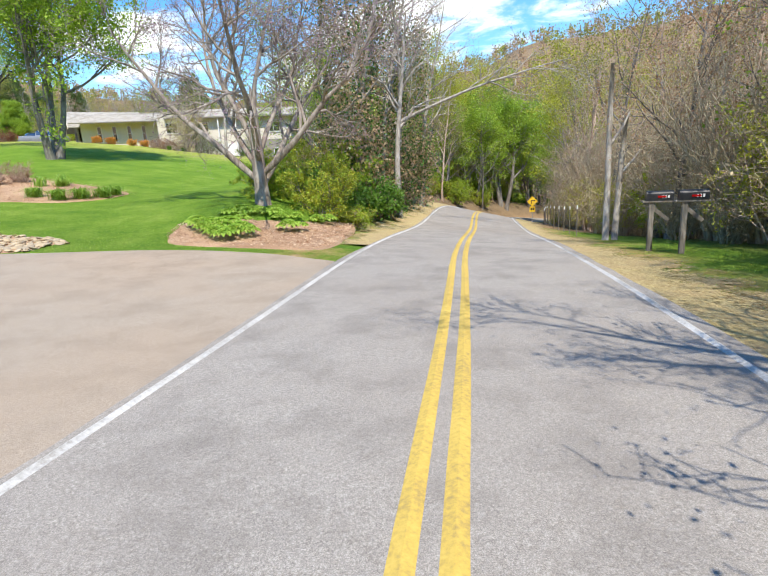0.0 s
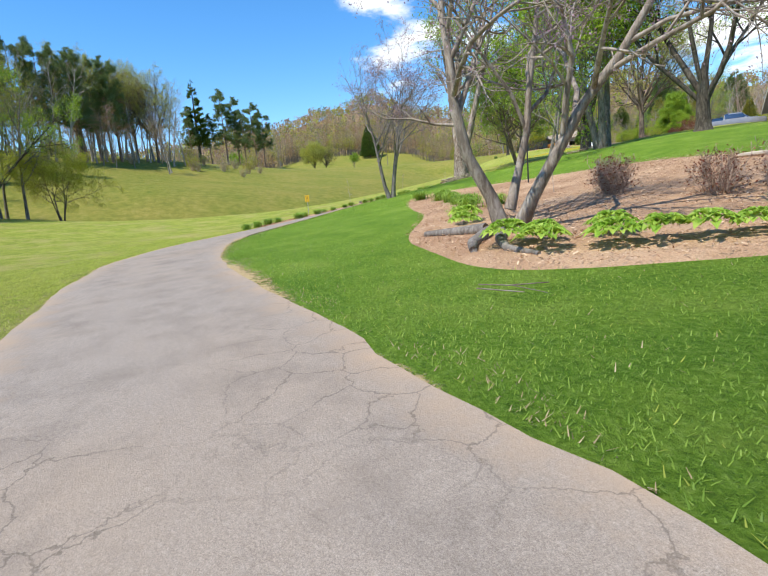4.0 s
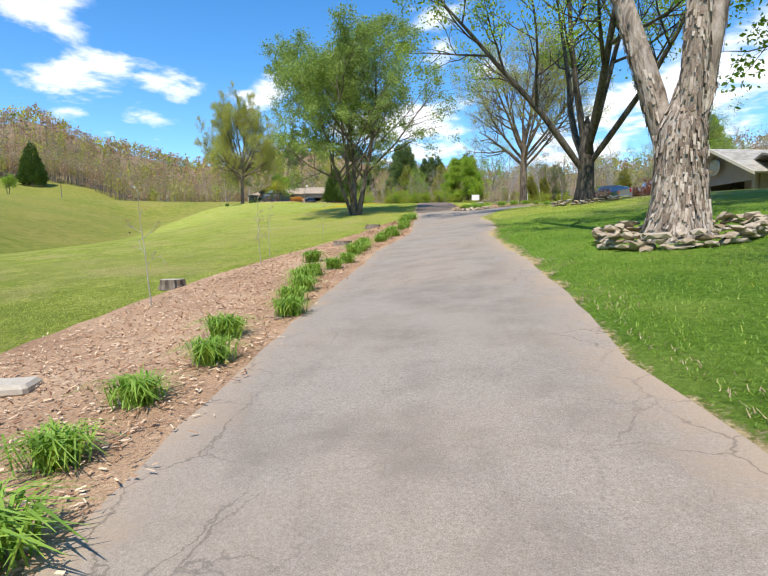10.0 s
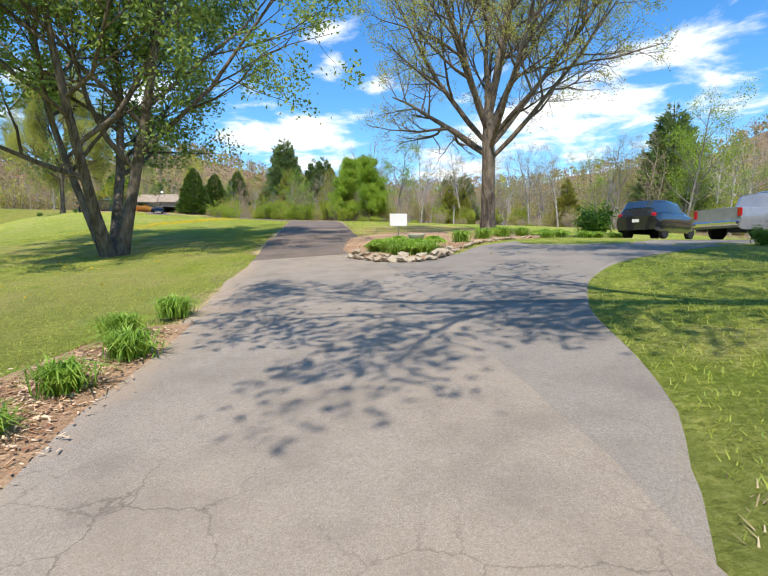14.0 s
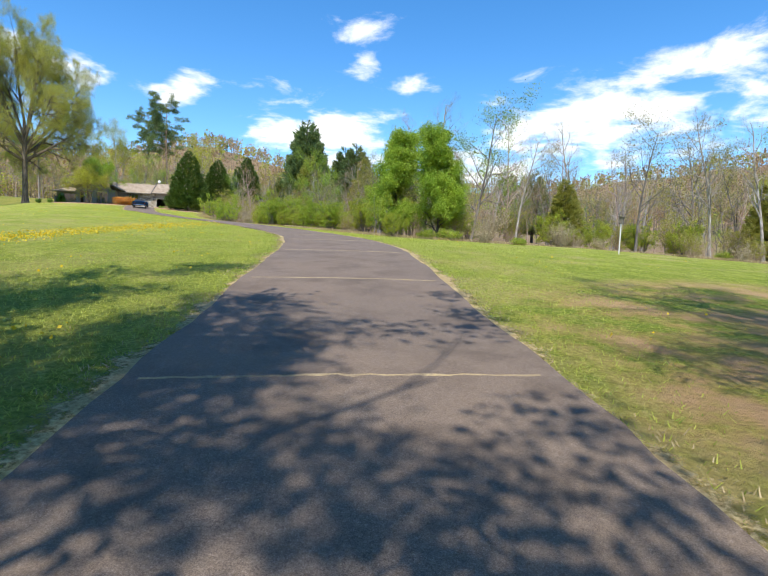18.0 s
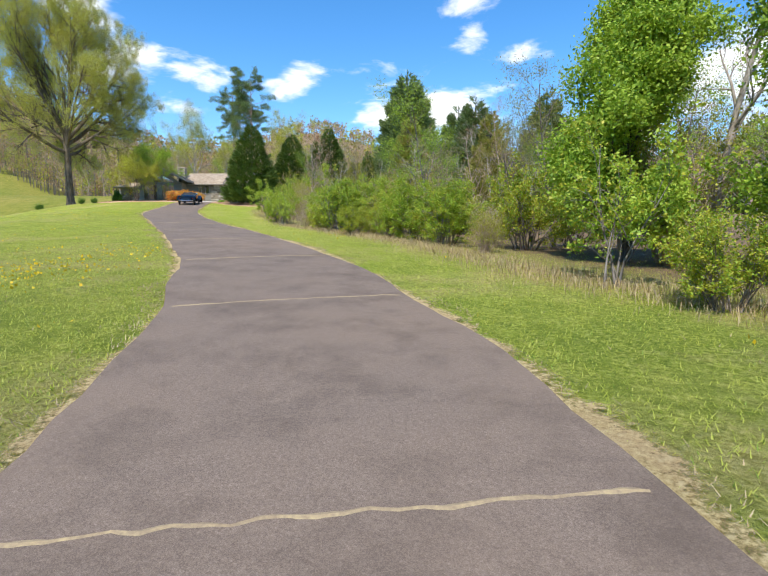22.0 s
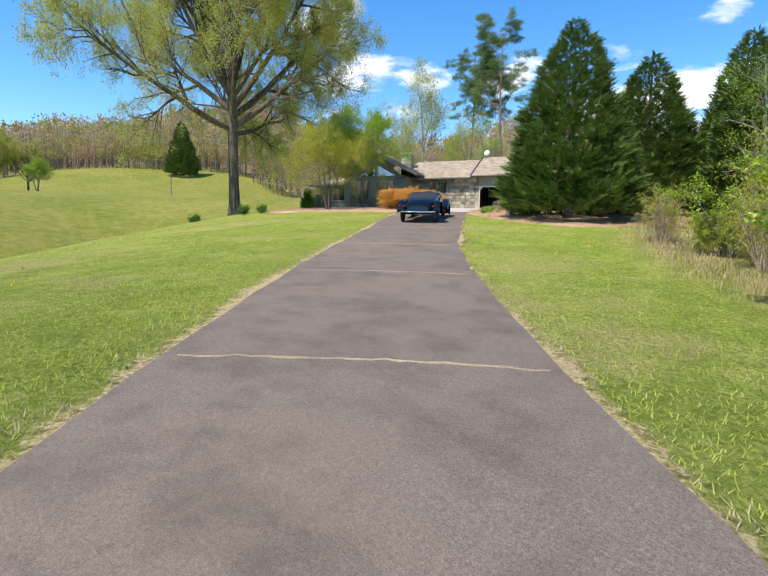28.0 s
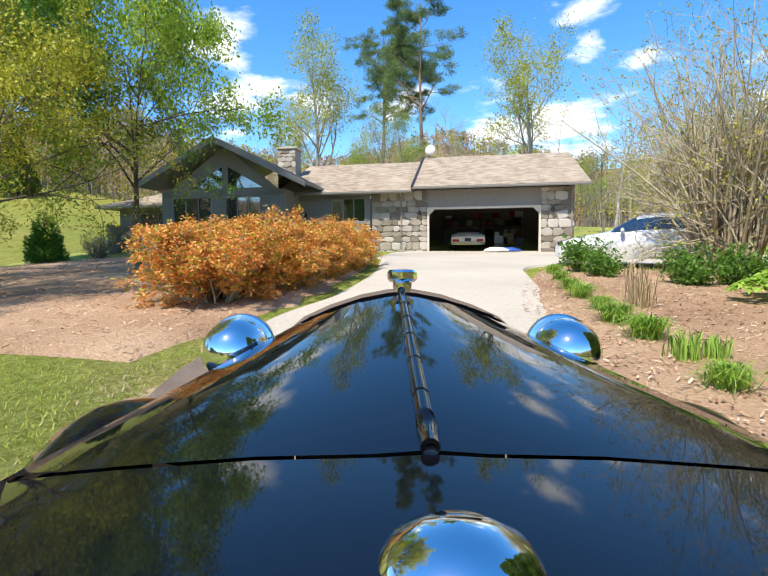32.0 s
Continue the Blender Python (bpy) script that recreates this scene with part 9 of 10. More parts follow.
        ty = part("tyre", Build().lathe([(0.25, -0.06), (0.33, -0.062), (0.362, -0.03), (0.362, 0.03), (0.33, 0.062), (0.25, 0.06)], 28, pose(*w, 0, 90, 0)), M_RUBBER, v)
        part("rim", Build().lathe([(0.0, -0.02), (0.255, -0.04), (0.255, 0.04), (0.0, 0.02)], 24, pose(*w, 0, 90, 0)), M_CAR_BLACK, ty)
        part("running_board", Build().box((X0 + s * 0.80, 0.05, -1.18), (0.28, 0.5, 0.04), bevel=0.01), M_BLACK_METAL, v)
    part("rear_axle", Build().tube([(X0 - 0.74, -1.5, -1.435), (X0 + 0.74, -1.5, -1.435)], 0.035, 8), M_BLACK_METAL, v)
    # radiator shell and cap
    fr = rib(1.70, 0.355, -0.02, -0.11, 0.3, -0.68)
    part("radiator_shell", Build().sheet([[(x, 1.655, z + 0.012) for x, _, z in rows[0]], [(x, 1.70, z + 0.008) for x, _, z in rows[0]], [(x, 1.745, z - 0.008) for x, _, z in fr]]), M_CHROME, v, "chrome radiator shell", smooth=True)
    part("radiator_core", Build().add([(x, 1.735, z - 0.01) for x, _, z in fr], [tuple(range(len(fr) - 1, -1, -1))]), M_BLACK_METAL, v)
    cap = part("radiator_cap", Build().lathe([(0.030, -0.01), (0.031, 0.018), (0.042, 0.022), (0.049, 0.030), (0.050, 0.052), (0.043, 0.060), (0.015, 0.064), (0.0, 0.064)], 8, pose(X0 + 0.005, 1.70, 0.0)), M_CHROME, v, "faceted chrome radiator cap")
    # headlamps
    for s in (-1, 1):
        c = (X0 + s * 0.54, 1.70, -0.205)
        prof = [(0.0, -0.15), (0.032, -0.148), (0.068, -0.13), (0.095, -0.088), (0.106, -0.024), (0.108, 0.032)]
        lamp = part("headlamp", Build().lathe([(0.001, -0.15)] + prof[1:], 36, pose(*c, -90, 0, 0)), M_CHROME, v, "chrome bowl of a headlamp", smooth=True)
        part("rim", Build().lathe([(0.108, 0.028), (0.117, 0.032), (0.118, 0.05), (0.108, 0.056)], 36, pose(*c, -90, 0, 0)), M_CHROME, lamp, smooth=True)
        part("lens", Build().lathe([(0.0, 0.07), (0.065, 0.064), (0.108, 0.05)], 28, pose(*c, -90, 0, 0)), M_GLASS, lamp)
        part("stalk", Build().tube([(c[0], 1.70, c[2] - 0.09), (X0 + s * 0.5, 1.72, -0.55)], 0.022, 8), M_CHROME, lamp)
        # wing
        rr = []
        for a in np.linspace(-0.15, 1.12, 22):
            th = math.pi * a
            y = 1.62 + 0.52 * math.cos(th) if a < 0.55 else 1.62 + 0.52 * math.cos(math.pi * 0.55) - (a - 0.55) * 1.75
            z = -0.86 + 0.46 * math.sin(th) if a < 0.55 else -0.86 + 0.46 * math.sin(math.pi * 0.55) - 1.05 * (a - 0.55) ** 1.25
            row = []
            for q in np.linspace(-1, 1, 9):
                row.append((X0 + s * (0.86 + 0.19 * q), y, z + 0.04 - 0.075 * abs(q) ** 2.6 - (0.07 if abs(q) > 0.99 else 0)))
            rr.append(row)
        part("wing", Build().sheet(rr), M_CAR_BLACK, v, "curved gloss black front wing", smooth=True)
        w = (X0 + s * 0.74, 1.60, -0.93)
        ty = part("tyre", Build().lathe([(0.25, -0.06), (0.33, -0.062), (0.362, -0.03), (0.362, 0.03), (0.33, 0.062), (0.25, 0.06)], 28, pose(*w, 0, 90, 0)), M_RUBBER, v)
        part("rim", Build().lathe([(0.24, -0.05), (0.255, -0.04), (0.255, 0.04), (0.24, 0.05)], 24, pose(*w, 0, 90, 0)), M_CAR_BLACK, ty)
        part("hub", Build().lathe([(0.0, 0.07), (0.06, 0.06), (0.07, -0.04)], 14, pose(*w, 0, 90 * s, 0)), M_CHROME, ty)
        for k in range(12):
            t = k * math.pi / 6
            part("spoke", Build().tube([(w[0], w[1] + 0.05 * math.cos(t), w[2] + 0.05 * math.sin(t)), (w[0], w[1] + 0.25 * math.cos(t), w[2] + 0.25 * math.sin(t))], 0.007, 5), M_CAR_BLACK, ty)
        part("frame_rail", Build().box((X0 + s * 0.36, 1.05, -0.80), (0.06, 1.6, 0.12), bevel=0.01), M_BLACK_METAL, v)
        part("running_board", Build().box((X0 + s * 0.80, 0.50, -1.06), (0.28, 0.62, 0.04), bevel=0.01), M_BLACK_METAL, v)
        part("board_bracket", Build().box((X0 + s * 0.55, 0.45, -0.97), (0.5, 0.05, 0.22)), M_BLACK_METAL, v)
    part("front_axle", Build().tube([(X0 - 0.74, 1.60, -0.93), (X0 - 0.4, 1.60, -0.98), (X0 + 0.4, 1.60, -0.98), (X0 + 0.74, 1.60, -0.93)], 0.03, 8), M_BLACK_METAL, v)
    for s in (-1, 1):
        part("axle_spring", Build().box((X0 + s * 0.36, 1.60, -0.90), (0.05, 0.7, 0.10)), M_BLACK_METAL, v)
    # domed filler cap on the scuttle
    dome = part("scuttle_dome", Build().lathe([(0.072, -0.05), (0.075, -0.01), (0.070, 0.012), (0.055, 0.034), (0.030, 0.047), (0.001, 0.051)], 32, pose(X0 + 0.004, 0.405, -0.236)), M_CHROME, v, "pitted chrome dome on the scuttle", smooth=True)
    part("collar", Build().lathe([(0.078, -0.05), (0.084, -0.045), (0.084, -0.012), (0.075, -0.006)], 32, pose(X0 + 0.004, 0.405, -0.236)), M_CHROME, dome, smooth=True)
    return v


vintage_car()

# ---------------------------------------------------------------- signs, posts and small things
def slow_sign():
    x, y = -48.3, 22.9
    t = thing("warning_sign", "small yellow slow-children sign on a thin metal post", "sign", (x, y, gz(x, y)), 48)
    part("post", Build().box((0, 0.02, 0.62), (0.035, 0.02, 1.6), bevel=0.004), M_ALU, t)
    b = part("board", Build().box((0, 0, 1.26), (0.305, 0.006, 0.46), bevel=0.002), M_YELLOW_SIGN, t, "yellow sign board with black lettering")
    for body, z, s in (("SLOW", 1.43, 0.085), ("CHILDREN", 1.11, 0.05), ("AT PLAY", 1.06, 0.05)):
        o = part("lettering", text_mesh(body, s, M_INK), None, b)
        o.matrix_basis = pose(0, -0.006, z, 90, 0, 0)
    for sx, z0 in ((-0.055, 1.16), (0.055, 1.16)):
        g = Build()
        g.lathe([(0.001, -0.002), (0.016, -0.002), (0.016, 0.002), (0.001, 0.002)], 10, pose(sx, -0.006, 1.355, 90, 0, 0))
        g.box((sx, -0.006, 1.295), (0.036, 0.004, 0.075))
        g.box((sx - 0.014, -0.006, 1.225), (0.014, 0.004, 0.075), pose(0, 0, 0, 0, 14, 0).to_3x3())
        g.box((sx + 0.016, -0.006, 1.225), (0.014, 0.004, 0.075), pose(0, 0, 0, 0, -18, 0).to_3x3())
        g.box((sx + 0.03, -0.006, 1.31), (0.05, 0.004, 0.012), pose(0, 0, 0, 0, -25, 0).to_3x3())
        part("symbol", g, M_INK, b, "black running shape")
    part("rule", Build().box((0, -0.005, 1.385), (0.28, 0.003, 0.006)), M_INK, b)


slow_sign()


def slab(x, y, w, d, h, name, label, m=M_STONE, rz=0.0):
    b = Build().box((0, 0, h / 2 - 0.02), (w, d, h), bevel=min(w, d, h) * 0.3)
    o = solo(name, b, m, label, "stone")
    o.matrix_basis = pose(x, y, gz(x, y) + 0.06, 0, 0, rz)


slab(-49.1, 24.2, 0.75, 0.4, 0.12, "stepping_stone", "flat pale slab lying in bark mulch", M_CONCRETE, 40)
slab(-21.0, 25.4, 0.7, 0.5, 0.12, "stepping_stone", "flat pale slab lying in bark mulch", M_CONCRETE, 10)


def stump(x, y, r, h=0.16):
    rng = np.random.default_rng(int(abs(x * 7 + y * 3)))
    n = 26
    rad = r * (1 + 0.09 * rng.normal(0, 1, n))
    a = np.arange(n) * 2 * math.pi / n
    rows = [[(q * k * math.cos(t), q * k * math.sin(t), z) for q, t in zip(rad, a)] + [(rad[0] * k, 0, z)] for k, z in ((1.25, -0.06), (1.05, 0.05), (1.0, h))]
    t = thing("tree_stump", "low sawn tree stump in bark mulch", "stump", (x, y, gz(x, y) + 0.04))
    part("bark", Build().sheet(rows), M_BARK_BROWN, t)
    part("cut_face", Build().add(rows[-1][:-1], [tuple(range(n))]), M_WOOD_CUT, t, "pale sawn wood")


stump(-53.5, 37.9, 0.30); stump(-56.3, 45.6, 0.36); stump(-52.9, 29.6, 0.25)


def sapling(x, y, h):
    deci = TREES.get("whip")
    if deci is None:
        deciduous("whip", "thin newly planted sapling with first leaves", 71, 2.6, 0.014, M_BARK_PALE, M_LEAF_RED, 2, 0.05, limb=7, sub=(2, 2), spread=0.16, first=0.35, jitter=0.05, trunk_frac=0.98)
    plant("whip", x, y, h / 2.6, x * 37 % 360, "planted_sapling", group="newly planted saplings")


sapling(-51.3, 27.8, 2.4); sapling(-53.2, 33.0, 2.2); sapling(-54.2, 34.6, 2.0); sapling(-56.4, 41.0, 1.8); sapling(-24.6, 21.6, 1.9)


def lamp_post(x, y):
    t = thing("lamp_post", "slim dark garden lamp post in the long bed", "lamp", (x, y, gz(x, y)), 20)
    part("pole", Build().tube([(0, 0, -0.1), (0, 0, 1.75)], 0.032, 10), M_BLACK_METAL, t)
    part("head", Build().lathe([(0.03, 1.75), (0.10, 1.80), (0.13, 1.98), (0.13, 2.0), (0.02, 2.06)], 8), M_WHITE, t, "small white lantern head")
    part("cap", Build().lathe([(0.16, 1.995), (0.15, 2.02), (0.03, 2.09)], 8), M_BLACK_METAL, t)


lamp_post(-29.9, 25.9)


def utility_pole(x, y, h, arm=True, label="weathered wooden utility pole"):
    t = thing("utility_pole", label, "pole", (x, y, gz(x, y)), 30)
    part("shaft", Build().tube([(0, 0, -0.3), (0, 0, h * 0.5), (0, 0, h)], [0.16, 0.14, 0.11], 12), M_WOOD_POST, t, smooth=True)
    if arm:
        c = part("crossarm", Build().box((0, 0, h - 0.6), (2.0, 0.1, 0.12), bevel=0.01), M_WOOD_POST, t)
        for i in (-0.85, -0.4, 0.4, 0.85):
            part("insulator", Build().lathe([(0.03, 0), (0.05, 0.05), (0.03, 0.12)], 8, pose(i, 0, h - 0.54)), M_WHITE, c)


utility_pole(-169.0, 153.0, 10.5)
utility_pole(-258.6, 152.7, 9.0, False)


def broken_pole(x, y, h, r, tilt, label):
    t = thing("dead_trunk", label, "trunk", (x, y, gz(x, y)), 0)
    pts = [(0, 0, -0.3), (tilt * 0.3, 0, h * 0.35), (tilt * 0.7, 0.05, h * 0.7), (tilt, 0, h)]
    part("shaft", Build().tube(pts, [r, r * 0.85, r * 0.75, r * 0.55], 10), M_BARK_PALE, t, smooth=True)
    part("snag", Build().tube([(tilt * 0.5, 0, h * 0.55), (tilt * 0.5 + 0.4, 0.05, h * 0.66), (tilt * 0.5 + 0.6, 0.1, h * 0.74)], [r * 0.5, r * 0.35, 0.02], 7), M_BARK_PALE, t)


broken_pole(6.6, 15.4, 5.0, 0.10, 0.0, "tall broken pale trunk among roadside brush")
broken_pole(6.95, 15.6, 3.6, 0.10, 0.2, "split pale trunk among roadside brush")


def mailbox(x, y, rz):
    t = thing("mailbox", "black rural mailbox on a timber post", "mailbox", (x, y, gz(x, y)), rz)
    part("post", Build().box((0, 0.12, 0.5), (0.1, 0.1, 1.1), bevel=0.008), M_WOOD_POST, t)
    part("brace", Build().box((0, -0.02, 0.82), (0.08, 0.5, 0.08), pose(0, 0, 0, 40, 0, 0).to_3x3(), bevel=0.006), M_WOOD_POST, t)
    part("shelf", Build().box((0, 0, 1.06), (0.16, 0.62, 0.04), bevel=0.005), M_WOOD_POST, t)
    prof = [(0.085 * math.cos(a), 0.115 + 0.085 * math.sin(a)) for a in np.linspace(0, math.pi, 10)]
    prof = [(0.085, 0.0)] + prof + [(-0.085, 0.0)]
    b = part("box", loft(Build(), [[(px, yy, 1.08 + pz) for px, pz in prof] for yy in (-0.26, 0.24)]), M_BLACK_METAL, t, smooth=False)
    part("door", loft(Build(), [[(px * 1.04, yy, 1.078 + pz * 1.03) for px, pz in prof] for yy in (-0.28, -0.262)]), M_BLACK_METAL, b)
    part("flag", Build().box((-0.095, -0.05, 1.16), (0.006, 0.16, 0.04)), M_RED_LAMP, b, "red flag")
    for i in range(3):
        part("number_bar", Build().box((-0.09, -0.18 + i * 0.055 - 0.0, 1.16), (0.004, 0.035, 0.06)), M_WHITE, b)
    return t


_mb = mailbox(5.75, 10.9, 75)
mailbox(6.05, 10.2, 75)


def fence_post(x, y):
    t = thing("fence_post", "thin metal fence post with a pale top", "post", (x, y, gz(x, y)), group="roadside fence posts")
    part("stake", Build().box((0, 0, 0.5), (0.035, 0.035, 1.3), bevel=0.004), M_WOOD_POST, t)
    part("tip", Build().box((0, 0, 1.1), (0.045, 0.045, 0.14), bevel=0.006), M_WHITE, t)


for _i in range(0, 34, 3):
    _k = int(np.argmin(np.hypot(RL[:, 0] - 3.9, RL[:, 1] - 20))) + _i
    fence_post(*side_of(RL, _k, -4.0 - 0.02 * _i))
fence_post(5.6, 6.6)


def bend_sign():
    x, y = side_of(RL, int(np.argmin(np.hypot(RL[:, 0] - 9.0, RL[:, 1] - 45))), -3.6)
    t = thing("bend_sign", "yellow diamond bend sign with a plaque on a post", "sign", (x, y, gz(x, y)), -8)
    part("post", Build().box((0, 0.03, 1.1), (0.06, 0.04, 2.4), bevel=0.006), M_ALU, t)
    d = part("diamond", Build().box((0, 0, 1.95), (0.62, 0.01, 0.62), pose(0, 0, 0, 0, 45, 0).to_3x3(), bevel=0.003), M_YELLOW_SIGN, t)
    g = Build()
    g.box((-0.09, -0.01, 1.88), (0.07, 0.006, 0.26)); g.box((0.0, -0.01, 2.03), (0.25, 0.006, 0.07))
    g.add([(0.12, -0.012, 2.12), (0.12, -0.012, 1.94), (0.26, -0.012, 2.03), (0.12, -0.006, 2.12), (0.12, -0.006, 1.94), (0.26, -0.006, 2.03)], [(0, 1, 2), (5, 4, 3), (0, 3, 4, 1), (1, 4, 5, 2), (2, 5, 3, 0)])
    part("arrow", g, M_INK, d, "black bent arrow")
    q = part("plaque", Build().box((0, 0, 1.3), (0.46, 0.01, 0.46), bevel=0.003), M_YELLOW_SIGN, t)
    for i in (-0.09, 0.09):
        part("bar", Build().box((i, -0.008, 1.32), (0.1, 0.005, 0.2)), M_INK, q)


bend_sign()


def white_board(x, y):
    t = thing("yard_sign", "small blank white sign on a thin stake", "sign", (x, y, gz(x, y)), 20)
    part("stake", Build().box((0, 0.012, 0.4), (0.03, 0.02, 1.0)), M_WOOD_POST, t)
    part("board", Build().box((0, 0, 0.85), (0.62, 0.012, 0.44), bevel=0.003), M_WHITE, t)


white_board(-55.9, 63.0)


def urn(x, y):
    t = thing("garden_urn", "pale stone urn on a low foot in the island bed", "urn", (x, y, gz(x, y) + 0.04))
    t.matrix_basis = t.matrix_basis @ Matrix.Scale(1.25, 4)
    part("bowl", Build().lathe([(0.10, 0.0), (0.12, 0.04), (0.06, 0.08), (0.06, 0.14), (0.16, 0.2), (0.2, 0.32), (0.22, 0.36), (0.19, 0.37), (0.16, 0.3)], 18), M_CONCRETE, t, smooth=True)
    part("soil", Build().lathe([(0.0, 0.31), (0.165, 0.31)], 16), M_MULCH, t)


urn(-54.7, 60.2)


def birdhouse(x, y):
    t = thing("birdhouse", "small brown birdhouse on a white pole", "birdhouse", (x, y, gz(x, y)), 60)
    part("pole", Build().tube([(0, 0, -0.2), (0.06, 0, 1.4)], 0.028, 8), M_WHITE, t)
    b = part("box", Build().box((0.06, 0, 1.55), (0.2, 0.2, 0.3), bevel=0.008), M_WOOD_POST, t)
    part("roof", Build().box((0.06, 0, 1.72), (0.28, 0.3, 0.03), pose(0, 0, 0, 12, 0, 0).to_3x3(), bevel=0.005), M_WOOD_POST, b)
    part("hole", Build().lathe([(0.0, 0.0), (0.02, 0.0), (0.02, 0.004)], 12, pose(0.06, -0.101, 1.58, 90, 0, 0)), M_INK, b)


birdhouse(-57.6, 93.0)

# black iron post beside the house walk
_t = thing("iron_post", "slim black iron post at the walk", "post", (-126.6, 137.3, gz(-126.6, 137.3)))
part("pole", Build().tube([(0, 0, -0.1), (0, 0, 1.9)], 0.03, 8), M_BLACK_METAL, _t)
part("finial", Build().lathe([(0.03, 1.9), (0.05, 1.93), (0.03, 1.98), (0.01, 2.02)], 10), M_BLACK_METAL, _t)


# stones: the dry stream bed, edging and rings round trees
def pebble(seed, m, flat=0.55, rough=0.05, fine=2):
    rng = np.random.default_rng(seed)
    bm = bmesh.new()
    bmesh.ops.create_icosphere(bm, subdivisions=fine, radius=0.5)
    for v in bm.verts:
        v.co = v.co * (1 + 0.16 * math.sin(v.co.x * 5 + seed) * math.cos(v.co.y * 4 + seed * 2) + rng.normal(0, rough))
        v.co.z *= flat
    me = bpy.data.meshes.new("stone")
    bm.to_mesh(me)
    bm.free()
    me.materials.append(m)
    me.polygons.foreach_set("use_smooth", [fine == 2] * len(me.polygons))
    return me


PEBBLES = [pebble(s, M_STONE_CREAM, 0.45, 0.05) for s in range(8)]
RUBBLE = [pebble(s + 50, M_STONE, 0.5, 0.15, 1) for s in range(6)]


def lay(parent, meshes, x, y, size, lift, rng, z=None):
    o = part("stone", meshes[int(rng.integers(len(meshes)))], None, parent)
    o.matrix_basis = pose(x, y, (gz(x, y) if z is None else z) + lift, rng.normal(0, 12), rng.normal(0, 12), rng.uniform(0, 360)) @ Matrix.Diagonal((size * rng.uniform(0.9, 1.5), size, size * rng.uniform(0.6, 1.0), 1))


GULLY = [(-7.9, 12.5), (-8.2, 11.25), (-9.6, 10.95), (-11.3, 10.85), (-13.2, 10.95), (-14.4, 11.5), (-13.8, 12.3), (-12.6, 12.95), (-11.2, 13.5), (-9.7, 13.4), (-8.6, 13.1)]


def inside_apron(x, y):
    """True south of the apron's edge along the stream bed."""
    return y < 11.2


def stream_bed():
    b = solo("ground_gully", fan(GULLY, (-11.0, 12.2), 0.026, 10, -0.08, 0.0, 0.4), M_MULCH, "dry stream bed of pale rounded stones at the lawn's edge", "stream bed", kind="structure")
    rng = np.random.default_rng(31)
    gx, gy = np.meshgrid(np.arange(-14.6, -7.6, 0.205), np.arange(10.8, 13.7, 0.19))
    gx = gx + 0.1 * (np.arange(len(gx)) % 2)[:, None]
    p = np.column_stack([gx.ravel(), gy.ravel()]) + rng.normal(0, 0.035, (gx.size, 2))
    p = p[inside(p, GULLY)]
    p = p[[not inside_apron(x, y) for x, y in p]]
    near = np.argsort(np.hypot(p[:, 0] + 9.5, p[:, 1] - 12.0))
    for x, y in p[near[:300]]:
        lay(b, PEBBLES, x, y, rng.uniform(0.14, 0.22), 0.03, rng)
    small = Build()
    rest = np.vstack([p[near[300:]], p[rng.integers(0, len(p), 400)] + rng.normal(0, 0.1, (400, 2))])
    for k, (x, y) in enumerate(rest):
        s, me = rng.uniform(0.10, 0.19) if k < len(p) - 300 else rng.uniform(0.05, 0.10), PEBBLES[int(rng.integers(8))]
        m = pose(x, y, gz(x, y) + 0.04, rng.normal(0, 12), rng.normal(0, 12), rng.uniform(0, 360)) @ Matrix.Diagonal((s * 1.25, s, s * 0.75, 1))
        small.add([tuple(m @ v.co) for v in me.vertices], [tuple(f.vertices) for f in me.polygons])
    part("gravel", small, M_STONE_CREAM, b)["kind"] = "stuff"


stream_bed()


def stone_ring(x, y, r, n, rows, label, side=(0, 360)):
    b = thing("stone_ring", label, "stone edging")
    rng = np.random.default_rng(int(abs(x + y)))
    for j in range(rows):
        for i in range(n):
            a = radians(side[0] + (side[1] - side[0]) * (i + 0.5 * (j % 2)) / n + rng.normal(0, 2))
            px, py = x + (r + rng.normal(0, 0.05)) * math.cos(a), y + (r + rng.normal(0, 0.05)) * math.sin(a)
            lay(b, RUBBLE, px, py, rng.uniform(0.18, 0.32), 0.05 + 0.10 * j, rng)


stone_ring(-46.2, 49.6, 1.5, 30, 2, "low ring of rough stones round a great tree")
stone_ring(-43.0, 32.6, 1.3, 36, 3, "flat stones laid round the foot of a pale tree")


def island_edge():
    b = thing("stone_edging", "row of small rough stones edging the island bed", "stone edging")
    rng = np.random.default_rng(9)
    o = smooth_line(np.array(BEDS["island"][0][1:8]), 0.27)
    for k, p in enumerate(o):
        big = 1.0 if k < len(o) * 0.4 else 0.6
        lay(b, RUBBLE, p[0] + rng.normal(0, 0.04), p[1] + rng.normal(0, 0.04), rng.uniform(0.26, 0.40) * big, 0.07, rng)
        if big == 1.0 and k % 2:
            lay(b, RUBBLE, p[0], p[1] + 0.1, rng.uniform(0.24, 0.32), 0.17, rng)


island_edge()
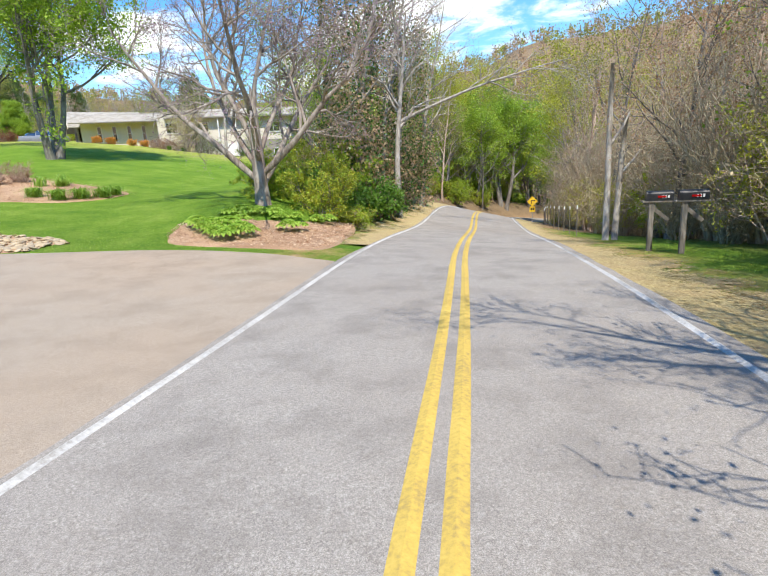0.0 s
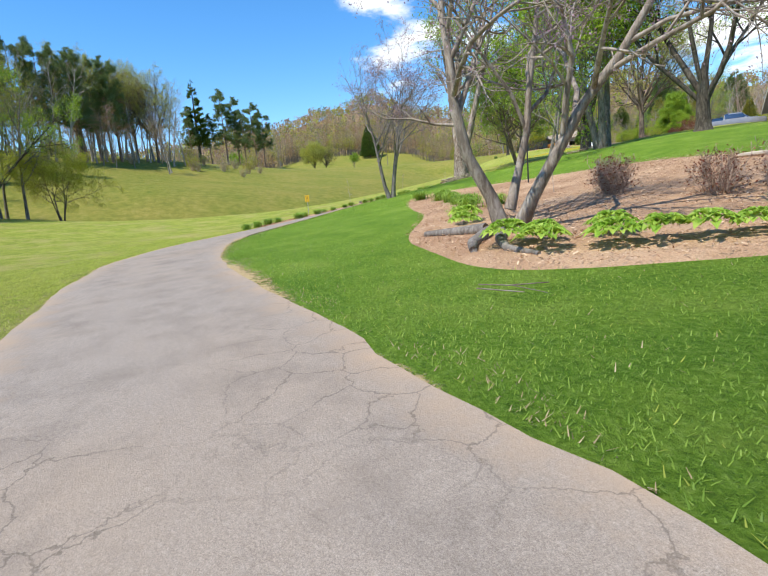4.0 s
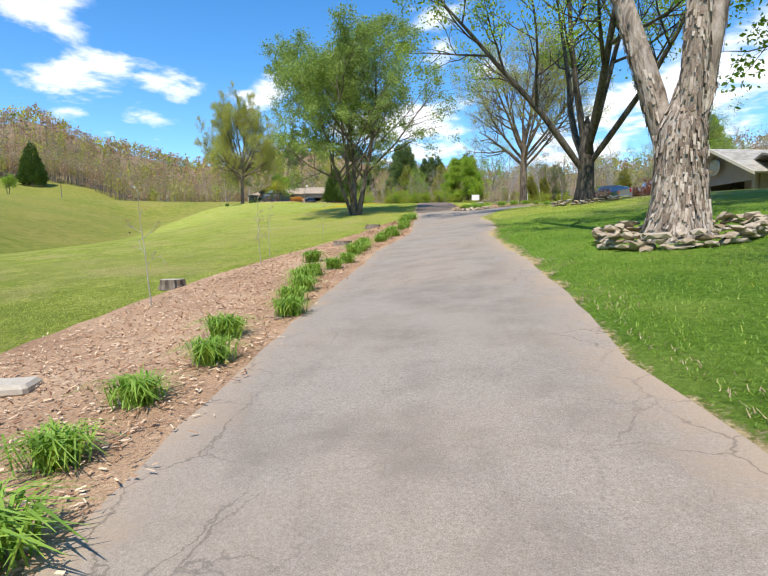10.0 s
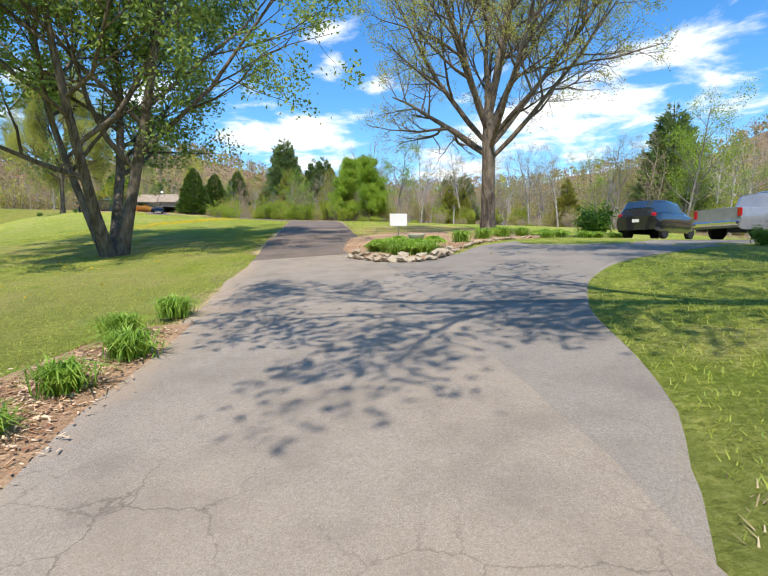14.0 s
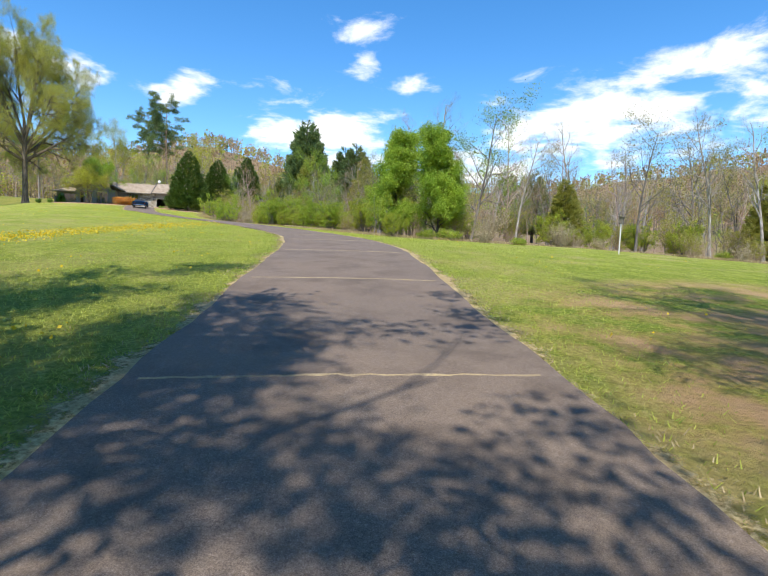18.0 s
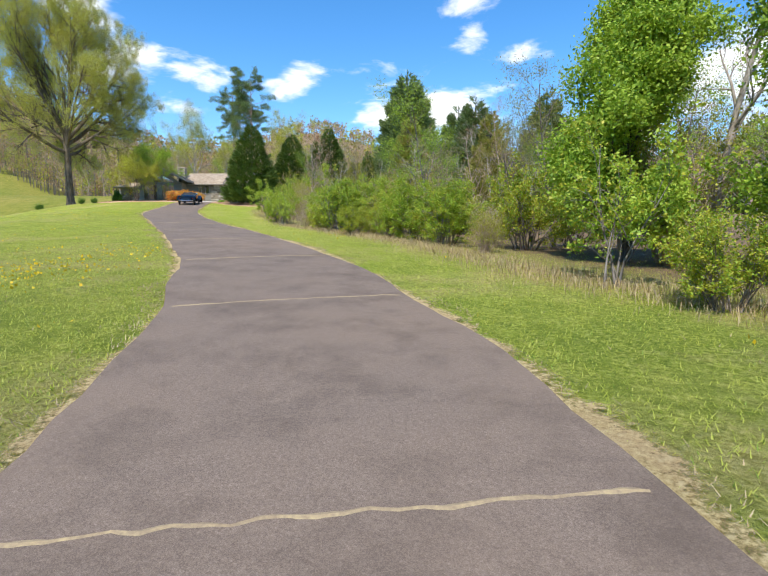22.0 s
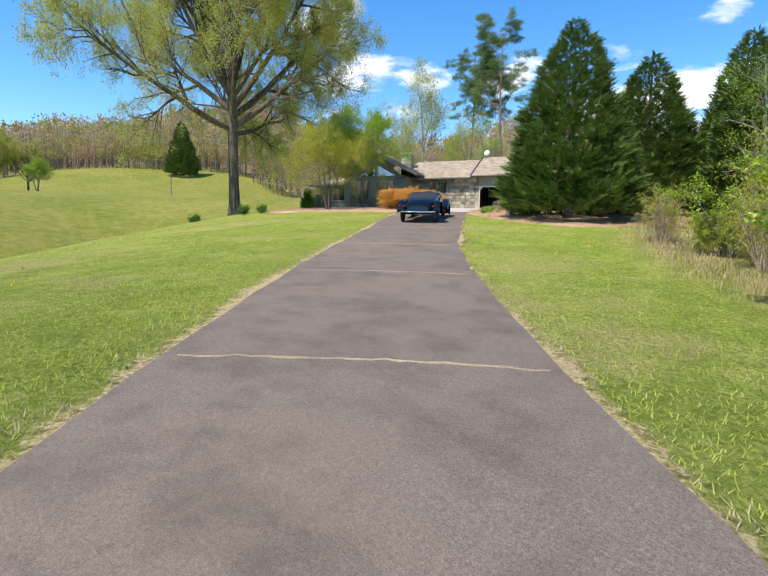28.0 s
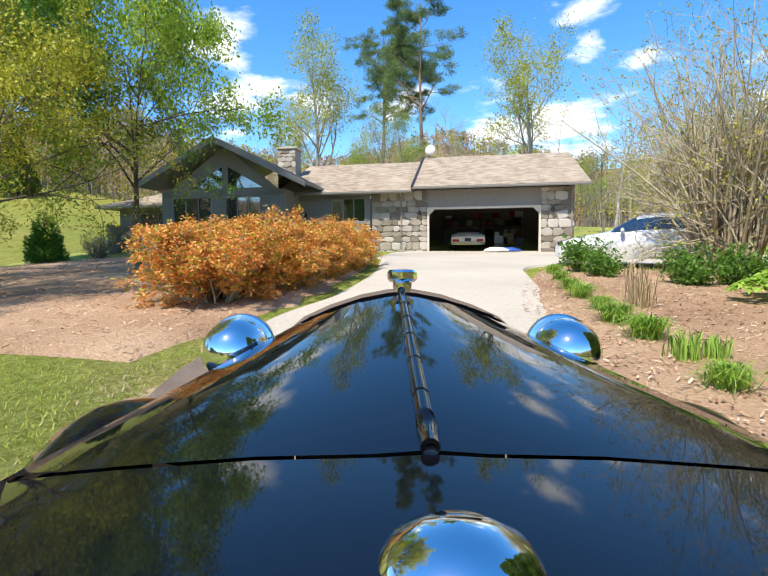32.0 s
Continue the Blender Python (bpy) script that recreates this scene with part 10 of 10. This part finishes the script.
# roots and dead wood by the twisted tree
_d = thing("fallen_wood", "grey dead roots and branch at a tree's foot", "wood")
for _p in ([(-21.2, 16.4), (-20.6, 15.8), (-19.9, 15.3), (-19.1, 15.2)], [(-21.4, 16.2), (-20.9, 15.4), (-20.4, 15.0)], [(-21.8, 16.5), (-22.6, 16.2), (-23.3, 16.0)]):
    part("root", Build().tube([(a, b, gz(a, b) + 0.13 - 0.02 * i) for i, (a, b) in enumerate(_p)], [0.13, 0.10, 0.07, 0.04][:len(_p)], 8), M_BARK_GREY, _d, smooth=True)
_b = thing("fallen_twigs", "fallen pale twigs lying on the lawn", "twigs", (-18.6, 13.6, gz(-18.6, 13.6)))
for _k, _p in enumerate(([(0, 0, 0.04), (0.5, 0.1, 0.06), (1.1, 0.05, 0.04)], [(0.4, 0.08, 0.05), (0.8, 0.4, 0.08)], [(0.2, -0.2, 0.04), (0.9, -0.1, 0.05)])):
    part("twig", Build().tube(_p, [0.009, 0.007, 0.004][:len(_p)], 5), M_TWIG, _b)


# garage contents
def garage_stuff():
    rng = np.random.default_rng(15)
    sh = thing("garage_shelf", "crowded metal shelf along the garage's back wall", "shelf")
    sh.matrix_basis = in_house(2.6, 9.2)
    for z in (0.5, 1.1, 1.7, 2.2):
        part("board", Build().box((0, 0, z), (5.0, 0.5, 0.04)), M_WOOD_POST, sh)
    for x in (-2.45, 0.0, 2.45):
        part("upright", Build().box((x, 0, 1.15), (0.06, 0.48, 2.3)), M_BLACK_METAL, sh)
    mats = [M_WOOD_CUT, M_WHITE, M_BLACK_METAL, M_STONE, M_CAR_DARK, M_RED_LAMP, M_WOOD_POST]
    for z in (0.52, 1.12, 1.72, 2.22):
        x = -2.3
        while x < 2.3:
            w, d, h = rng.uniform(0.18, 0.5), rng.uniform(0.2, 0.4), rng.uniform(0.15, 0.4)
            o = solo("storage_box", Build().box((0, 0, h / 2), (w, d, h), bevel=0.01), mats[int(rng.integers(len(mats)))], "storage box on the garage shelf", "box", "boxes in the garage")
            o.matrix_basis = in_house(2.6 + x + w / 2, 9.2, z, rng.normal(0, 4))
            x += w + rng.uniform(0.03, 0.25)
    for x, y, w, d, h, m, lb in ((3.55, 5.2, 0.55, 0.45, 0.5, M_WOOD_CUT, "brown carton on the garage floor"), (4.2, 6.6, 0.6, 0.5, 1.1, M_CAR_DARK, "dark cabinet in the garage"), (0.5, 7.0, 0.5, 0.5, 1.4, M_BLACK_METAL, "dark tool chest in the garage"), (4.7, 5.0, 0.4, 0.7, 0.8, M_BLACK_METAL, "dark garden machine in the garage")):
        o = solo("carton" if m is M_WOOD_CUT else "cabinet", Build().box((0, 0, h / 2), (w, d, h), bevel=0.015), m, lb, "box")
        o.matrix_basis = in_house(x, y, 0.0, rng.normal(0, 5))
    o = solo("white_carton", Build().box((0, 0, 0.2), (0.5, 0.4, 0.4), bevel=0.01), M_WHITE, "white carton stacked on a brown carton", "box")
    o.matrix_basis = in_house(3.55, 5.2, 0.5)
    o = solo("white_carton", Build().box((0, 0, 0.12), (0.26, 0.25, 0.24), bevel=0.01), M_WHITE, "small white carton on a stack", "box")
    o.matrix_basis = in_house(3.45, 5.2, 0.9)
    for x, y, s, m, lb in ((3.2, 0.35, 0.42, M_WHITE, "crumpled white sheet on the concrete"), (3.75, 0.75, 0.4, M_TARP, "crumpled blue tarpaulin on the concrete")):
        bm = bmesh.new()
        bmesh.ops.create_icosphere(bm, subdivisions=3, radius=1.0)
        for v in bm.verts:
            v.co *= 1 + 0.22 * noise.noise(v.co * 2.3 + Vector((x, y, 0)))
            v.co.z = max(v.co.z, -0.05) * 0.42
        me = bpy.data.meshes.new("cloth")
        bm.to_mesh(me); bm.free()
        me.materials.append(m)
        ob = tagged(new("crumpled_cloth", me), lb, "cloth")
        ob.matrix_basis = in_house(x, -0.2 + y * 0.4, 0.03) @ Matrix.Diagonal((s * 1.5, s * 0.8, s, 1))


M_TARP = two_scale("blue_tarp", ((0.3, (0.02, 0.07, 0.36)), (0.7, (0.05, 0.14, 0.5))), 3, 20, 0.5, 0.2, 0.01)
garage_stuff()

# ---------------------------------------------------------------- grass beside the way
def grass_stuff():
    rng = np.random.default_rng(404)
    n = 780000
    i = rng.integers(4, len(CL) - 6, n)
    off = 1.7 + rng.gamma(1.3, 3.2, n)
    off[: n // 9] = 1.75 + rng.gamma(2.0, 0.16, n // 9)
    sd = np.where(rng.random(n) < 0.5, -1.0, 1.0) * off
    tg = CL[i + 1, :2] - CL[i - 1, :2]
    tg = tg / np.linalg.norm(tg, axis=1)[:, None]
    p = CL[i, :2] + np.stack([-tg[:, 1], tg[:, 0]], 1) * sd[:, None] + rng.normal(0, 0.3, (n, 2))
    dd, di = line_dist(p[:, 0], p[:, 1], CL)
    rd, _ = line_dist(p[:, 0], p[:, 1], RL)
    ok = (dd > 1.9) & (rd > 3.2) & (di < I_PAD + 2)
    for outline, c in BEDS.values():
        ok &= ~inside(p, outline)
    ok &= ~inside(p, APRON) & ~inside(p, PAD)
    in_strip = (di > I_S0) & (di < I_S1) & (cross_side(p, di) > 0) & (dd < np.array([strip_width(k) for k in di]) + 0.1)
    ok &= ~in_strip
    bare = np.clip(1 - np.hypot((p[:, 0] + 55.5) / 6.5, (p[:, 1] - 72.0) / 9.5), 0, 1) * (cross_side(p, di) < 0)
    ok &= rng.random(len(p)) > bare * 2.2
    ok &= ~inside(p, BRANCH)
    ok &= ~inside(p, GULLY)
    p, dd = p[ok], dd[ok]
    c = np.column_stack([p, ground_z(p[:, 0], p[:, 1]) - 0.005])
    az, L = rng.uniform(0, 2 * np.pi, len(c)), 0.044 * rng.uniform(0.5, 1.4, len(c))
    d = np.stack([np.cos(az), np.sin(az), np.zeros(len(c))], 1)
    q = np.stack([-d[:, 1], d[:, 0], d[:, 2]], 1) * 0.0052
    tip = c + d * (L * rng.uniform(0.3, 1.5, len(c)))[:, None] + np.stack([0 * L, 0 * L, L * rng.uniform(0.45, 1.0, len(c))], 1)
    V = np.stack([c - q, c + q, tip + q * 0.3, tip - q * 0.3], 1).reshape(-1, 3)
    F = np.arange(len(V)).reshape(-1, 4)
    dry = rng.random(len(p)) < np.where(dd < 2.15 + 0.35 * np.sin(p[:, 0] * 1.7 + p[:, 1] * 0.9) * np.sin(p[:, 1] * 2.3), np.where(p[:, 1] < 45, 0.3, 0.6), 0.015)
    green = (~dry) & (rng.random(len(p)) < np.where((cross_side(p, di[ok]) < 0) & (p[:, 1] < 45), 0.96, 0.06))
    me = quad_mesh("grass", V, F, [M_BLADE, M_STRAW, M_BLADE_GREEN], dry.astype(int) + 2 * green)
    tagged(new("grass", me), "short spring grass, straw-coloured along the asphalt", "grass", kind="stuff")


def cross_side(p, i):
    a, b = CL[np.maximum(i - 1, 0)], CL[np.minimum(i + 1, len(CL) - 1)]
    return (b[:, 0] - a[:, 0]) * (p[:, 1] - CL[i, 1]) - (b[:, 1] - a[:, 1]) * (p[:, 0] - CL[i, 0])


grass_stuff()


def dandelions():
    rng = np.random.default_rng(88)
    k = rng.integers(I_MID - 10, I_PAD - 6, 420)
    o = rng.gamma(2.0, 3.0, 420) + 2.4
    p = np.array([side_of(CL, a, b * (1 if rng.random() < 0.75 else -1)) for a, b in zip(k, o)])
    u = rng.normal(0.5, 0.45, 4200)
    q = np.column_stack([-76.5 - 4.5 * u + rng.normal(0, 0.9, 4200), 74.0 + 17 * u + rng.normal(0, 0.9, 4200)])
    p = np.vstack([np.repeat(p, 3, 0) + rng.normal(0, 0.25, (1260, 2)), q])
    dd, _ = line_dist(p[:, 0], p[:, 1], CL)
    p = p[(dd > 2.2) & (edge_dist(p[:, 0], p[:, 1]) < -0.5)]
    c = np.column_stack([p, ground_z(p[:, 0], p[:, 1]) + 0.07])
    V, F = leaf_quads(rng, c, 0.055, 0.0, 0.9)
    tagged(new("dandelions", quad_mesh("dandelions", V, F, M_DANDELION)), "scattered yellow dandelion heads in the grass", "flowers", kind="stuff")


dandelions()
